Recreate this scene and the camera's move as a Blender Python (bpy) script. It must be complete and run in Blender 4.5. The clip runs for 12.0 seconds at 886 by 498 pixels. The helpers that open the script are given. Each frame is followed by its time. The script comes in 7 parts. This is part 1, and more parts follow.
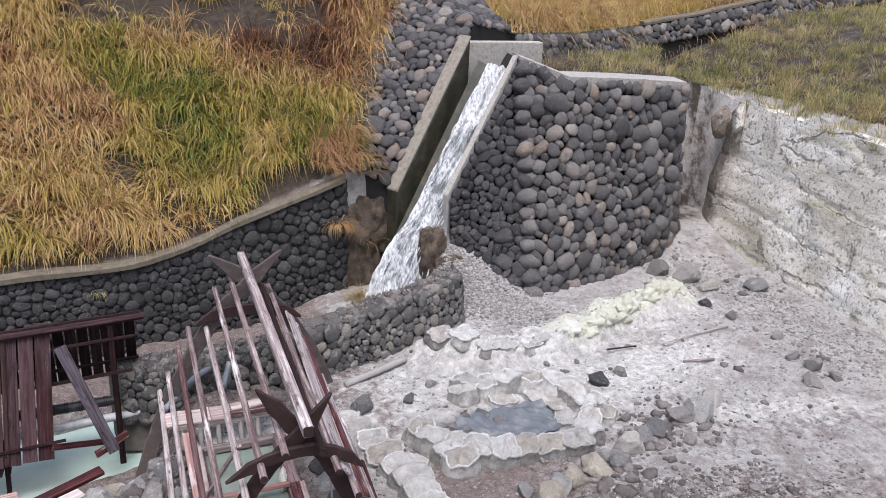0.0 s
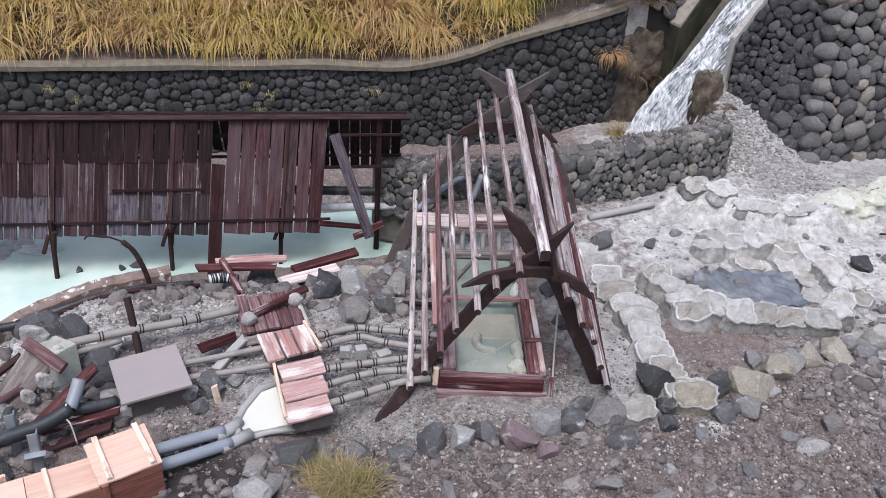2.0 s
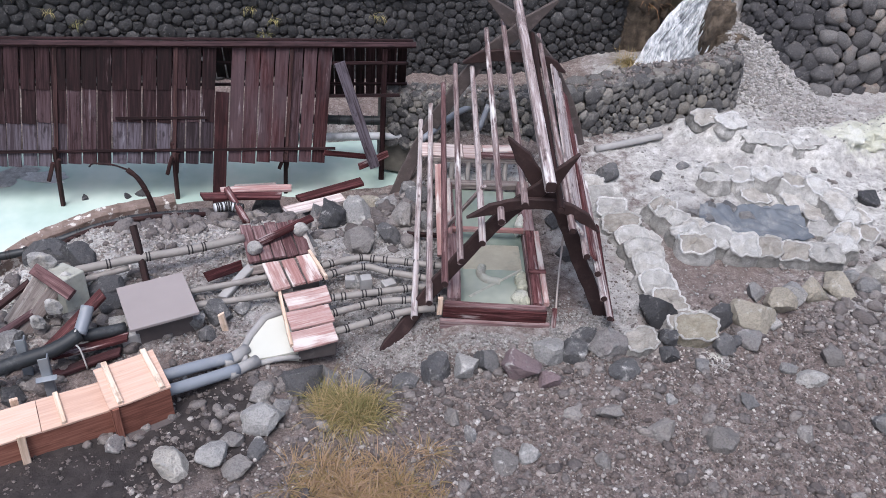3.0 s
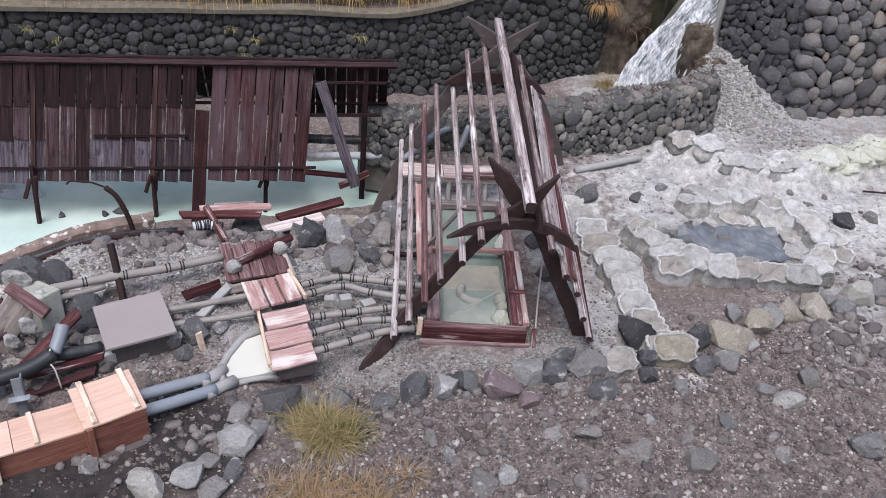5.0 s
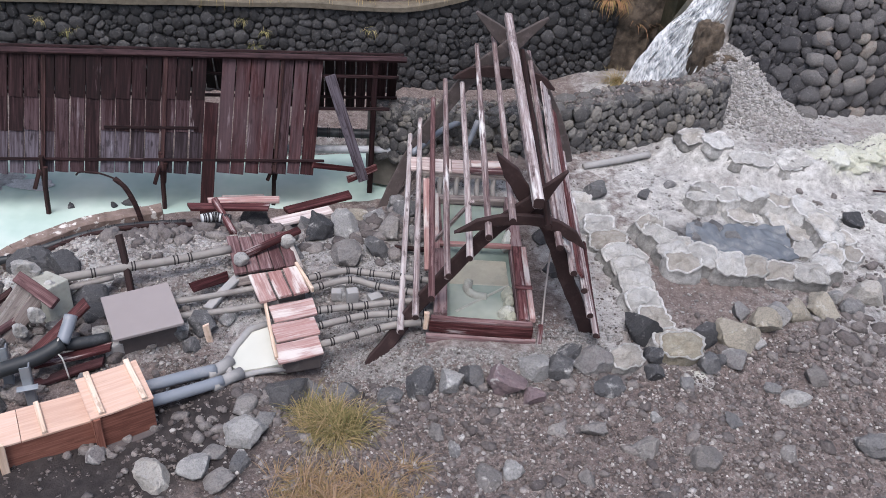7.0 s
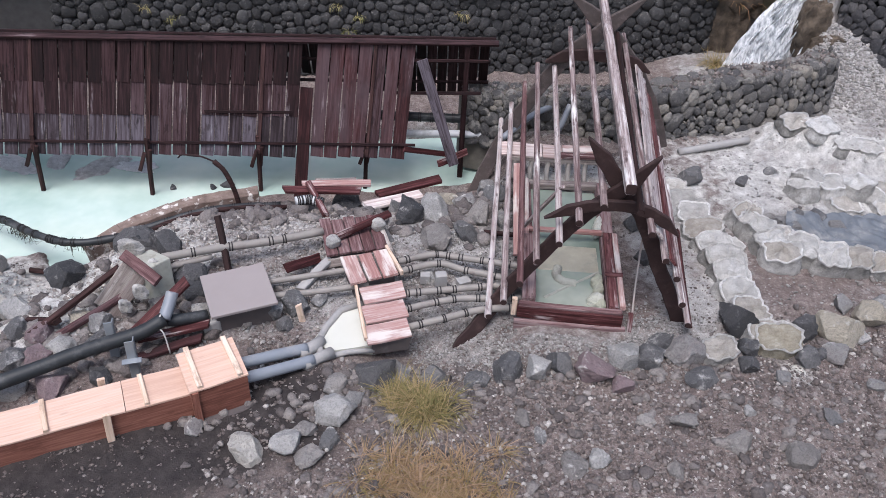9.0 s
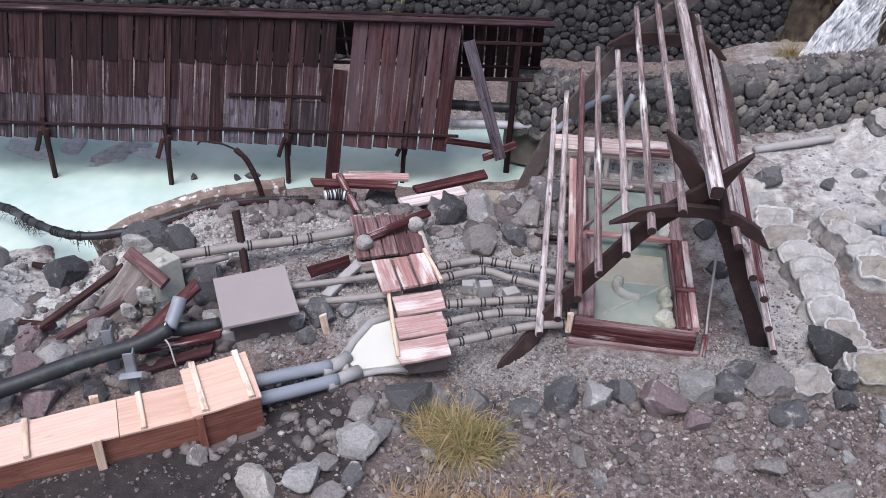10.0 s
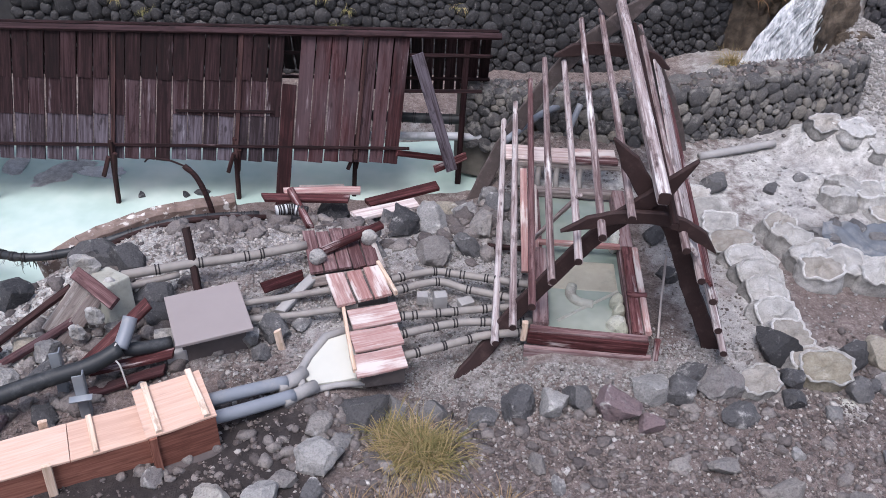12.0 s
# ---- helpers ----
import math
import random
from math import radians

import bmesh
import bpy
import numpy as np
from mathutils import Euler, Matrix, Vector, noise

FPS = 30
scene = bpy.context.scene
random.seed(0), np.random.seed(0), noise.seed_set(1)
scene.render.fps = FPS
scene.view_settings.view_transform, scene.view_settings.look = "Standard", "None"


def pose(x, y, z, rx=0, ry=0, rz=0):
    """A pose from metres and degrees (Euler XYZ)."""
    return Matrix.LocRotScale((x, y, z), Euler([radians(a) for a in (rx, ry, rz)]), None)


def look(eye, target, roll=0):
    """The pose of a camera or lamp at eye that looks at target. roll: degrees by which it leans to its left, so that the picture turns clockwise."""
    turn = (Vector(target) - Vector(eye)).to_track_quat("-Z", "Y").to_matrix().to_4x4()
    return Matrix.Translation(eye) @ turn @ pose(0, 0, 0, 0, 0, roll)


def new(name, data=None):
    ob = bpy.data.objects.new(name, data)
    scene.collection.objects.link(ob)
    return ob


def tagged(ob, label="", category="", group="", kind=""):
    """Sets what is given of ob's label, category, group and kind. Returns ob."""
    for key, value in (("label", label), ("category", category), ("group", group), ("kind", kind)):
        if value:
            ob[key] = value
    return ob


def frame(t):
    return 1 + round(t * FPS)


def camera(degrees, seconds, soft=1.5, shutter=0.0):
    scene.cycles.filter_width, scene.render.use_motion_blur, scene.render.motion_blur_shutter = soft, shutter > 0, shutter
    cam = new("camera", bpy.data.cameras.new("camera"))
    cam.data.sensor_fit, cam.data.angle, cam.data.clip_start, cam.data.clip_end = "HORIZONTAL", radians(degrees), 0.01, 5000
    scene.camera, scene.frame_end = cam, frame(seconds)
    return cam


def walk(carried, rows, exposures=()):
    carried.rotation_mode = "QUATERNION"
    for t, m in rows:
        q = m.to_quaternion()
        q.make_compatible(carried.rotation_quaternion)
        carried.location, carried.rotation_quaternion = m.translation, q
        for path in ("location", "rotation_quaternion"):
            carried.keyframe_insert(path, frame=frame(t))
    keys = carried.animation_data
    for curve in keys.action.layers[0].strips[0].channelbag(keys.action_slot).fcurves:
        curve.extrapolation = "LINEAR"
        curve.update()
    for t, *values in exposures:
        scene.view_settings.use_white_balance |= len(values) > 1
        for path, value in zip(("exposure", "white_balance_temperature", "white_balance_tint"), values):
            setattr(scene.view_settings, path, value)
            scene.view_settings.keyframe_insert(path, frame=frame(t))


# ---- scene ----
cam = camera(55.3, 12.0, soft=0.5)
PATH = [
    (0.0, 0.0, 0.0, 5.5, 69.17, -2.44, -20.47),
    (0.5, 0.0, 0.0, 5.5, 67.74, -3.17, -17.62),
    (1.0, 0.0, 0.0, 5.5, 64.81, -3.85, -12.1),
    (1.5, 0.0, 0.0, 5.5, 61.01, -4.07, -5.88),
    (2.0, 0.0, 0.0, 5.5, 56.57, -3.59, -0.9),
    (2.5, 0.0, 0.0, 5.5, 53.36, -3.35, 0.36),
    (3.0, 0.0, 0.0, 5.5, 51.85, -3.8, -0.33),
    (3.2, 0.0, 0.0, 5.5, 51.55, -3.87, -0.85),
    (4.8, 0.0, 0.0, 5.5, 53.04, -4.88, -1.34),
    (5.0, 0.0, 0.0, 5.5, 53.26, -4.85, -1.23),
    (5.5, 0.0, 0.0, 5.5, 53.47, -4.99, -0.74),
    (6.0, 0.0, 0.0, 5.5, 53.36, -4.92, -0.52),
    (6.5, 0.0, 0.0, 5.5, 53.16, -4.95, -0.59),
    (6.7, 0.0, 0.0, 5.5, 53.04, -5.09, -0.57),
    (8.3, 0.0, 0.0, 5.5, 51.86, -3.21, 1.18),
    (8.5, 0.0, 0.0, 5.5, 51.71, -2.83, 2.16),
    (9.0, 0.0, 0.0, 5.5, 51.47, -2.1, 4.89),
    (9.1, -0.138, 0.838, 4.936, 50.69, -2.56, 5.14),
    (9.5, -0.138, 0.838, 4.936, 50.78, -1.99, 6.83),
    (10.0, -0.139, 0.841, 4.946, 50.94, -1.73, 7.7),
    (10.5, -0.143, 0.833, 4.944, 51.41, -1.85, 7.18),
    (11.0, -0.14, 0.832, 4.953, 51.8, -2.03, 6.02),
    (11.5, -0.144, 0.818, 4.951, 52.11, -2.34, 4.95),
    (12.0, -0.141, 0.823, 4.951, 51.9, -2.56, 4.31),
]
walk(cam, [(t, pose(x, y, z, a, b, c)) for t, x, y, z, a, b, c in PATH],
     [(0.0, 0.61, 5900.0, 14.0), (2.0, 0.56, 5750.0, 13.5), (3.2, 0.54, 5750.0, 13.5), (4.8, 0.455, 5800.0, 13.5), (8.5, 0.475, 5800.0, 13.5), (10.0, 0.53, 5750.0, 15.5), (12.0, 0.515, 5720.0, 16.5)])

# world and sun: an overcast, slightly cool sky
world = bpy.data.worlds.new("world")
scene.world = world
world.use_nodes = True
wn = world.node_tree
sky = wn.nodes.new("ShaderNodeTexSky")
sky.sky_type = 'NISHITA'
sky.sun_disc = False
sky.sun_elevation, sky.sun_rotation = radians(68), radians(200)
sky.air_density, sky.dust_density = 1.6, 6.0
wn.links.new(sky.outputs[0], wn.nodes["Background"].inputs[0])
wn.nodes["Background"].inputs[1].default_value = 0.118
sun = new("sun", bpy.data.lights.new("sun", 'SUN'))
sun.data.energy, sun.data.angle, sun.data.color = 1.75, radians(28), (1.0, 0.96, 0.92)
sun.matrix_world = look((0, 0, 0), (0.14, 0.34, -0.93))

# ---- materials ----
class Nodes:
    """A small builder for node materials."""
    def __init__(self, name):
        self.m = bpy.data.materials.new(name)
        self.m.use_nodes = True
        self.t = self.m.node_tree
        self.b = self.t.nodes["Principled BSDF"]

    def n(self, kind, **inputs):
        x = self.t.nodes.new("ShaderNode" + kind)
        for k, v in inputs.items():
            self.put(x.inputs[k.replace("_", " ")], v)
        return x

    def put(self, socket, v):
        if isinstance(v, bpy.types.NodeSocket):
            self.t.links.new(v, socket)
        else:
            socket.default_value = v

    def math(self, op, a, b=0.5):
        x = self.t.nodes.new("ShaderNodeMath")
        x.operation = op
        self.put(x.inputs[0], a)
        self.put(x.inputs[1], b)
        return x.outputs[0]

    def pos(self, scale=(1, 1, 1), local=False):
        x = self.t.nodes.new("ShaderNodeMapping")
        x.inputs["Scale"].default_value = scale
        if local:
            src = self.t.nodes.new("ShaderNodeTexCoord").outputs["Object"]
            r = self.t.nodes.new("ShaderNodeObjectInfo").outputs["Random"]
            off = self.t.nodes.new("ShaderNodeCombineXYZ")
            for k in range(3):
                self.put(off.inputs[k], self.math('MULTIPLY', r, 37.0 + 11 * k))
            self.put(x.inputs["Location"], off.outputs[0])
        else:
            src = self.t.nodes.new("ShaderNodeNewGeometry").outputs["Position"]
        self.put(x.inputs["Vector"], src)
        return x.outputs[0]

    def noise(self, vec, scale, detail=4.0, rough=0.6):
        x = self.t.nodes.new("ShaderNodeTexNoise")
        self.put(x.inputs["Vector"], vec)
        x.inputs["Scale"].default_value = scale
        x.inputs["Detail"].default_value = detail
        x.inputs["Roughness"].default_value = rough
        return x.outputs["Fac"]

    def ramp(self, fac, stops):
        x = self.t.nodes.new("ShaderNodeValToRGB")
        e = x.color_ramp.elements
        while len(e) < len(stops):
            e.new(0.5)
        for el, (p, c) in zip(e, stops):
            el.position = p
            el.color = (*c, 1) if len(c) == 3 else c
        self.put(x.inputs[0], fac)
        return x.outputs[0]

    def mix(self, fac, a, b, how='MIX'):
        x = self.t.nodes.new("ShaderNodeMix")
        x.data_type, x.blend_type = 'RGBA', how
        self.put(x.inputs[0], fac)
        for s, v in ((x.inputs[6], a), (x.inputs[7], b)):
            self.put(s, (*v, 1) if isinstance(v, tuple) and len(v) == 3 else v)
        return x.outputs[2]

    def step(self, fac, lo, hi):
        x = self.t.nodes.new("ShaderNodeMapRange")
        x.interpolation_type = 'SMOOTHSTEP'
        self.put(x.inputs[0], fac)
        x.inputs[1].default_value, x.inputs[2].default_value = lo, hi
        return x.outputs[0]

    def random(self):
        a = self.t.nodes.new("ShaderNodeObjectInfo").outputs["Random"]
        b = self.t.nodes.new("ShaderNodeNewGeometry").outputs["Random Per Island"]
        return self.math('FRACT', self.math('ADD', a, b))

    def attr(self, name):
        x = self.t.nodes.new("ShaderNodeAttribute")
        x.attribute_name = name
        return x.outputs["Fac"]

    def finish(self, color, rough=0.8, height=None, strength=0.4, dist=0.02, metal=0.0, spec=0.4):
        self.put(self.b.inputs["Base Color"], (*color, 1) if isinstance(color, tuple) and len(color) == 3 else color)
        self.put(self.b.inputs["Roughness"], rough)
        self.b.inputs["Metallic"].default_value = metal
        self.b.inputs["Specular IOR Level"].default_value = spec
        if height is not None:
            u = self.n("Bump")
            u.inputs["Strength"].default_value, u.inputs["Distance"].default_value = strength, dist
            self.put(u.inputs["Height"], height)
            self.put(self.b.inputs["Normal"], u.outputs[0])
        return self.m


def stone_mat(name, stops, crust=0.0, crust_col=(0.6, 0.58, 0.55), damp=0.0, rough=0.75):
    k = Nodes(name)
    p = k.pos()
    fine, mid = k.noise(p, 55, 5, 0.7), k.noise(p, 7, 4)
    f = k.math('ADD', k.math('MULTIPLY', k.random(), 0.72), k.math('MULTIPLY', mid, 0.28))
    c = k.ramp(f, stops)
    c = k.mix(k.math('MULTIPLY', k.step(fine, 0.45, 0.62), 0.5), c, k.mix(1.0, c, (0.45, 0.45, 0.46), 'MULTIPLY'))
    c = k.mix(k.math('MULTIPLY', k.step(k.noise(p, 19, 5, 0.7), 0.56, 0.68), 0.3), c, (0.34, 0.33, 0.32))
    ridge = k.step(k.t.nodes.new("ShaderNodeNewGeometry").outputs["Pointiness"], 0.52, 0.6)
    if crust:
        c = k.mix(k.math('MULTIPLY', k.step(k.math('ADD', k.noise(p, 5.5, 6, 0.7), k.math('MULTIPLY', ridge, 0.12)), 0.64 - 0.25 * crust, 0.74), 0.75), c, crust_col)
    h = k.math('ADD', fine, k.math('MULTIPLY', k.noise(p, 16, 5, 0.65), 1.6))
    return k.finish(c, k.math('ADD', k.math('MULTIPLY', mid, 0.3), rough - 0.2), h, 0.8, 0.03)


def wood_mat(name, dark, mid, light, white=0.0, white_col=(0.6, 0.55, 0.53), rough=0.75, grey=None, blotch=0.6, knots=0.0, streak=0.35):
    """Weathered timber whose grain runs along the piece's own x."""
    k = Nodes(name)
    g = k.noise(k.pos((1.2, 26, 26), True), 1.6, 6, 0.65)
    s = k.noise(k.pos((0.9, 3, 3), True), 1.5, 4)
    r = k.t.nodes.new("ShaderNodeObjectInfo").outputs["Random"]
    wide = k.math('ADD', k.math('MULTIPLY', k.math('SUBTRACT', g, 0.5), 2.6), 0.5)
    f = k.math('ADD', k.math('MULTIPLY', wide, 0.62), k.math('MULTIPLY', r, 0.38))
    c = k.ramp(f, [(0.22, dark), (0.5, mid), (0.8, light)])
    blot = k.noise(k.pos((2.5, 7, 7), True), 1.7, 5, 0.7)
    c = k.mix(k.math('MULTIPLY', k.step(blot, 0.52, 0.66), blotch), c, tuple(v * 0.6 for v in dark))
    if grey:
        c = k.mix(k.math('MULTIPLY', k.step(k.math('ADD', s, k.math('MULTIPLY', r, 0.3)), 0.5, 0.85), 0.75), c, grey)
    if white:
        w = k.step(k.math('ADD', k.math('MULTIPLY', s, 1.0 - streak), k.math('MULTIPLY', g, streak)), 0.63 - 0.25 * white, 0.72 - 0.2 * white)
        c = k.mix(w, c, white_col)
    if knots:
        cell = k.t.nodes.new("ShaderNodeTexVoronoi")
        cell.inputs["Scale"].default_value = 1.0
        k.put(cell.inputs["Vector"], k.pos((3.2, 9, 9), True))
        c = k.mix(k.math('MULTIPLY', k.math('SUBTRACT', 1.0, k.step(cell.outputs["Distance"], 0.06, 0.17)), knots), c, tuple(v * 0.45 for v in dark))
    return k.finish(c, rough, g, 0.6, 0.008, spec=0.22)


def plain_mat(name, col, var=0.25, scale=8, rough=0.6, bump=0.2, metal=0.0, dirt=None):
    k = Nodes(name)
    p = k.pos()
    a, b = k.noise(p, scale, 5), k.noise(p, scale * 9, 4, 0.7)
    c = k.mix(a, tuple(v * (1 - var) for v in col), tuple(min(1, v * (1 + var)) for v in col))
    if dirt:
        c = k.mix(k.math('MULTIPLY', k.step(k.noise(p, scale * 0.6, 6, 0.7), 0.5, 0.72), 0.8), c, dirt)
    return k.finish(c, rough, b, bump, 0.006, metal)


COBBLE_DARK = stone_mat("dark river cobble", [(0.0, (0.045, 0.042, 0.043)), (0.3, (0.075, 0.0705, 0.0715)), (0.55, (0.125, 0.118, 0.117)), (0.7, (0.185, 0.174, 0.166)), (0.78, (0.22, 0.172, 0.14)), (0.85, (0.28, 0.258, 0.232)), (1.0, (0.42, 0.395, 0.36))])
COBBLE_BAND = stone_mat("grey river cobble", [(0.0, (0.021, 0.0205, 0.0208)), (0.45, (0.04, 0.039, 0.0395)), (0.8, (0.07, 0.068, 0.068)), (0.92, (0.105, 0.1, 0.097)), (1.0, (0.18, 0.17, 0.16))])
COBBLE_PALE = stone_mat("crusted cobble", [(0.0, (0.045, 0.0435, 0.044)), (0.45, (0.095, 0.091, 0.089)), (0.75, (0.18, 0.168, 0.152)), (1.0, (0.36, 0.32, 0.255))], crust=0.05, crust_col=(0.27, 0.255, 0.23))
ROCK_GREY = stone_mat("grey volcanic rock", [(0.0, (0.075, 0.074, 0.078)), (0.5, (0.15, 0.146, 0.145)), (0.8, (0.23, 0.222, 0.215)), (1.0, (0.2, 0.155, 0.15))], crust=0.35)
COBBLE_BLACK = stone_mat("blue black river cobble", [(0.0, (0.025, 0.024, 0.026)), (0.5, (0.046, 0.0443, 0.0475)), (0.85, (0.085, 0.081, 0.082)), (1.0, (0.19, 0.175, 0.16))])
PEBBLE_WHITE = stone_mat("white and tan pebbles", [(0.0, (0.24, 0.2, 0.175)), (0.5, (0.42, 0.38, 0.35)), (1.0, (0.7, 0.67, 0.63))])
ROCK_DARK = stone_mat("dark volcanic rock", [(0.0, (0.03, 0.031, 0.034)), (0.6, (0.068, 0.067, 0.07)), (1.0, (0.12, 0.116, 0.116))], crust=0.12)
ROCK_RUBBLE = stone_mat("broken grey rubble", [(0.0, (0.085, 0.07, 0.066)), (0.5, (0.17, 0.148, 0.139)), (0.85, (0.27, 0.243, 0.225)), (1.0, (0.42, 0.39, 0.36))])
ROCK_PALE = stone_mat("pale rock", [(0.0, (0.27, 0.265, 0.258)), (0.6, (0.39, 0.378, 0.36)), (1.0, (0.44, 0.405, 0.35))], crust=0.35)
ROCK_DUSTY = stone_mat("dusty grey brown rock", [(0.0, (0.15, 0.138, 0.13)), (0.6, (0.24, 0.222, 0.208)), (1.0, (0.33, 0.305, 0.28))], crust=0.2)
ROCK_PINK = stone_mat("pinkish rock", [(0.0, (0.17, 0.125, 0.13)), (1.0, (0.25, 0.185, 0.19))], crust=0.15)
ROCK_OCHRE = stone_mat("ochre rock", [(0.0, (0.29, 0.258, 0.205)), (1.0, (0.41, 0.375, 0.305))], crust=0.25)
GRAVEL = stone_mat("gravel", [(0.0, (0.08, 0.063, 0.057)), (0.45, (0.155, 0.126, 0.115)), (0.75, (0.25, 0.213, 0.195)), (0.9, (0.42, 0.38, 0.35)), (1.0, (0.68, 0.65, 0.61))])
GRAVEL_PALE = stone_mat("pale gravel", [(0.0, (0.2, 0.185, 0.17)), (0.45, (0.33, 0.31, 0.29)), (0.8, (0.47, 0.45, 0.43)), (1.0, (0.68, 0.66, 0.63))])
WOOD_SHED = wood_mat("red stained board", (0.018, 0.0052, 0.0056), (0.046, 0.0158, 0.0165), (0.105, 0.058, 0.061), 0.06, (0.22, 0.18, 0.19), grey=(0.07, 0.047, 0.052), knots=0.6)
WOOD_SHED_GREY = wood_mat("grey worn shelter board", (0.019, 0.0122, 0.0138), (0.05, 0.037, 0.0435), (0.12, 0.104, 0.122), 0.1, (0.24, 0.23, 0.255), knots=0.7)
WOOD_SHED_UP = wood_mat("blackish red board", (0.0068, 0.0024, 0.0027), (0.0175, 0.0065, 0.0071), (0.045, 0.0225, 0.0245), 0.07, (0.15, 0.11, 0.115), knots=0.6)
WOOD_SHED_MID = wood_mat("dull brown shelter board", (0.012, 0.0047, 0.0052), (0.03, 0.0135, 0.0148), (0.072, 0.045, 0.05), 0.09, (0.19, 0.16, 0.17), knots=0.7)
WOOD_DARK = wood_mat("dark brown timber", (0.014, 0.007, 0.0065), (0.03, 0.0135, 0.0125), (0.065, 0.033, 0.031))
WOOD_POLE = wood_mat("weathered grey red pole", (0.108, 0.0698, 0.0687), (0.281, 0.227, 0.22), (0.486, 0.441, 0.431), 0.34, (0.626, 0.6, 0.583), knots=0.8)
WOOD_RED = wood_mat("red stained timber", (0.03, 0.0085, 0.0088), (0.075, 0.023, 0.0235), (0.17, 0.08, 0.08), 0.26, (0.4, 0.345, 0.335))
WOOD_CRUST = wood_mat("red board with white crust", (0.27, 0.135, 0.123), (0.35, 0.21, 0.19), (0.45, 0.34, 0.315), 0.52, (0.58, 0.52, 0.485), blotch=0.25, knots=0.5, streak=0.2)
WOOD_PALE = wood_mat("bleached pinkish board", (0.36, 0.27, 0.25), (0.52, 0.43, 0.4), (0.66, 0.59, 0.56), 0.4, (0.7, 0.66, 0.63), blotch=0.2)
WOOD_FADED = wood_mat("faded grey red board", (0.07, 0.033, 0.034), (0.15, 0.086, 0.086), (0.27, 0.2, 0.196), 0.15, (0.4, 0.35, 0.34), knots=0.4)
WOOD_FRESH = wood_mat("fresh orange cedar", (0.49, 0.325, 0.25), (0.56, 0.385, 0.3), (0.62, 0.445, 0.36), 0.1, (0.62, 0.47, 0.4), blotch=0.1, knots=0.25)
# upright cedar faces: their shade is put into this darker, blotched colour
WOOD_FRESH_SIDE = wood_mat("shaded orange cedar", (0.145, 0.056, 0.04), (0.235, 0.1, 0.071), (0.32, 0.155, 0.112), blotch=0.4)
WOOD_BATTEN = wood_mat("new pine batten", (0.46, 0.33, 0.24), (0.62, 0.47, 0.36), (0.72, 0.59, 0.49))
WOOD_GREY = wood_mat("bleached driftwood", (0.16, 0.13, 0.12), (0.27, 0.23, 0.21), (0.42, 0.38, 0.35), 0.2)
PVC_GREY = plain_mat("grey plastic pipe", (0.2, 0.217, 0.245), 0.15, 5, 0.45, 0.05, dirt=(0.3, 0.29, 0.28))
PIPE_TAN = plain_mat("tan grey pipe", (0.235, 0.215, 0.195), 0.3, 7, 0.6, 0.15, dirt=(0.16, 0.13, 0.12))
PIPE_BLACK = plain_mat("black pipe", (0.022, 0.024, 0.026), 0.3, 5, 0.5, 0.1, dirt=(0.1, 0.1, 0.1))
PIPE_WHITE = plain_mat("white pipe", (0.5, 0.51, 0.52), 0.2, 5, 0.5, 0.1, dirt=(0.28, 0.28, 0.28))
BAND = plain_mat("black tie", (0.02, 0.018, 0.018), 0.2, 9, 0.7)
LID = plain_mat("grey mauve painted lid", (0.275, 0.24, 0.232), 0.08, 4, 0.5, 0.1)
BOX_SIDE = plain_mat("dark mortar box side", (0.09, 0.075, 0.072), 0.3, 9, 0.8, 0.3, dirt=(0.17, 0.15, 0.14))
CONCRETE_PIPE = plain_mat("grey mortar", (0.3, 0.29, 0.28), 0.3, 8, 0.9, 0.5)
MORTAR = plain_mat("dark joint mortar", (0.018, 0.0175, 0.017), 0.4, 9, 0.95, 0.5)
MORTAR_BAND = plain_mat("rough grey mortar", (0.042, 0.0405, 0.04), 0.5, 9, 0.95, 0.8)
MORTAR_LOW = plain_mat("grey joint mortar", (0.11, 0.1, 0.085), 0.5, 9, 0.95, 0.5)
CONCRETE_CAP = plain_mat("speckled pale concrete", (0.37, 0.35, 0.32), 0.5, 26, 0.9, 0.9, dirt=(0.17, 0.15, 0.12))
COPING_PALE = plain_mat("tan grey concrete edge", (0.25, 0.225, 0.185), 0.5, 16, 0.9, 0.9, dirt=(0.13, 0.115, 0.09))
COPING = plain_mat("tan weathered coping", (0.15, 0.128, 0.095), 0.5, 12, 0.9, 0.9, dirt=(0.07, 0.058, 0.04))
CRUSTED_POST = plain_mat("white green crusted timber", (0.36, 0.36, 0.31), 0.4, 7, 0.9, 0.7, dirt=(0.14, 0.12, 0.1))
METAL = plain_mat("zinc bracket", (0.32, 0.34, 0.36), 0.2, 8, 0.5, 0.1, 0.6)
TARP = plain_mat("grey blue tarp", (0.115, 0.127, 0.143), 0.5, 9, 0.6, 0.6, dirt=(0.25, 0.25, 0.245))
BENT_DARK = plain_mat("dark bent board", (0.028, 0.0135, 0.0125), 0.5, 14, 0.75, 0.5, dirt=(0.06, 0.035, 0.032))
BENT_OLD = plain_mat("old bent board", (0.075, 0.06, 0.056), 0.4, 12, 0.8, 0.5, dirt=(0.16, 0.13, 0.125))
WIRE = plain_mat("pale wire", (0.5, 0.48, 0.45), 0.1, 8, 0.6)


def chute_mat():
    k = Nodes("mossy wet concrete")
    p = k.pos()
    c = k.ramp(k.noise(p, 4, 6, 0.7), [(0.3, (0.011, 0.012, 0.007)), (0.5, (0.03, 0.028, 0.017)), (0.75, (0.085, 0.07, 0.046))])
    return k.finish(c, 0.5, k.noise(p, 40, 5, 0.7), 0.5, 0.01)


CHUTE = chute_mat()


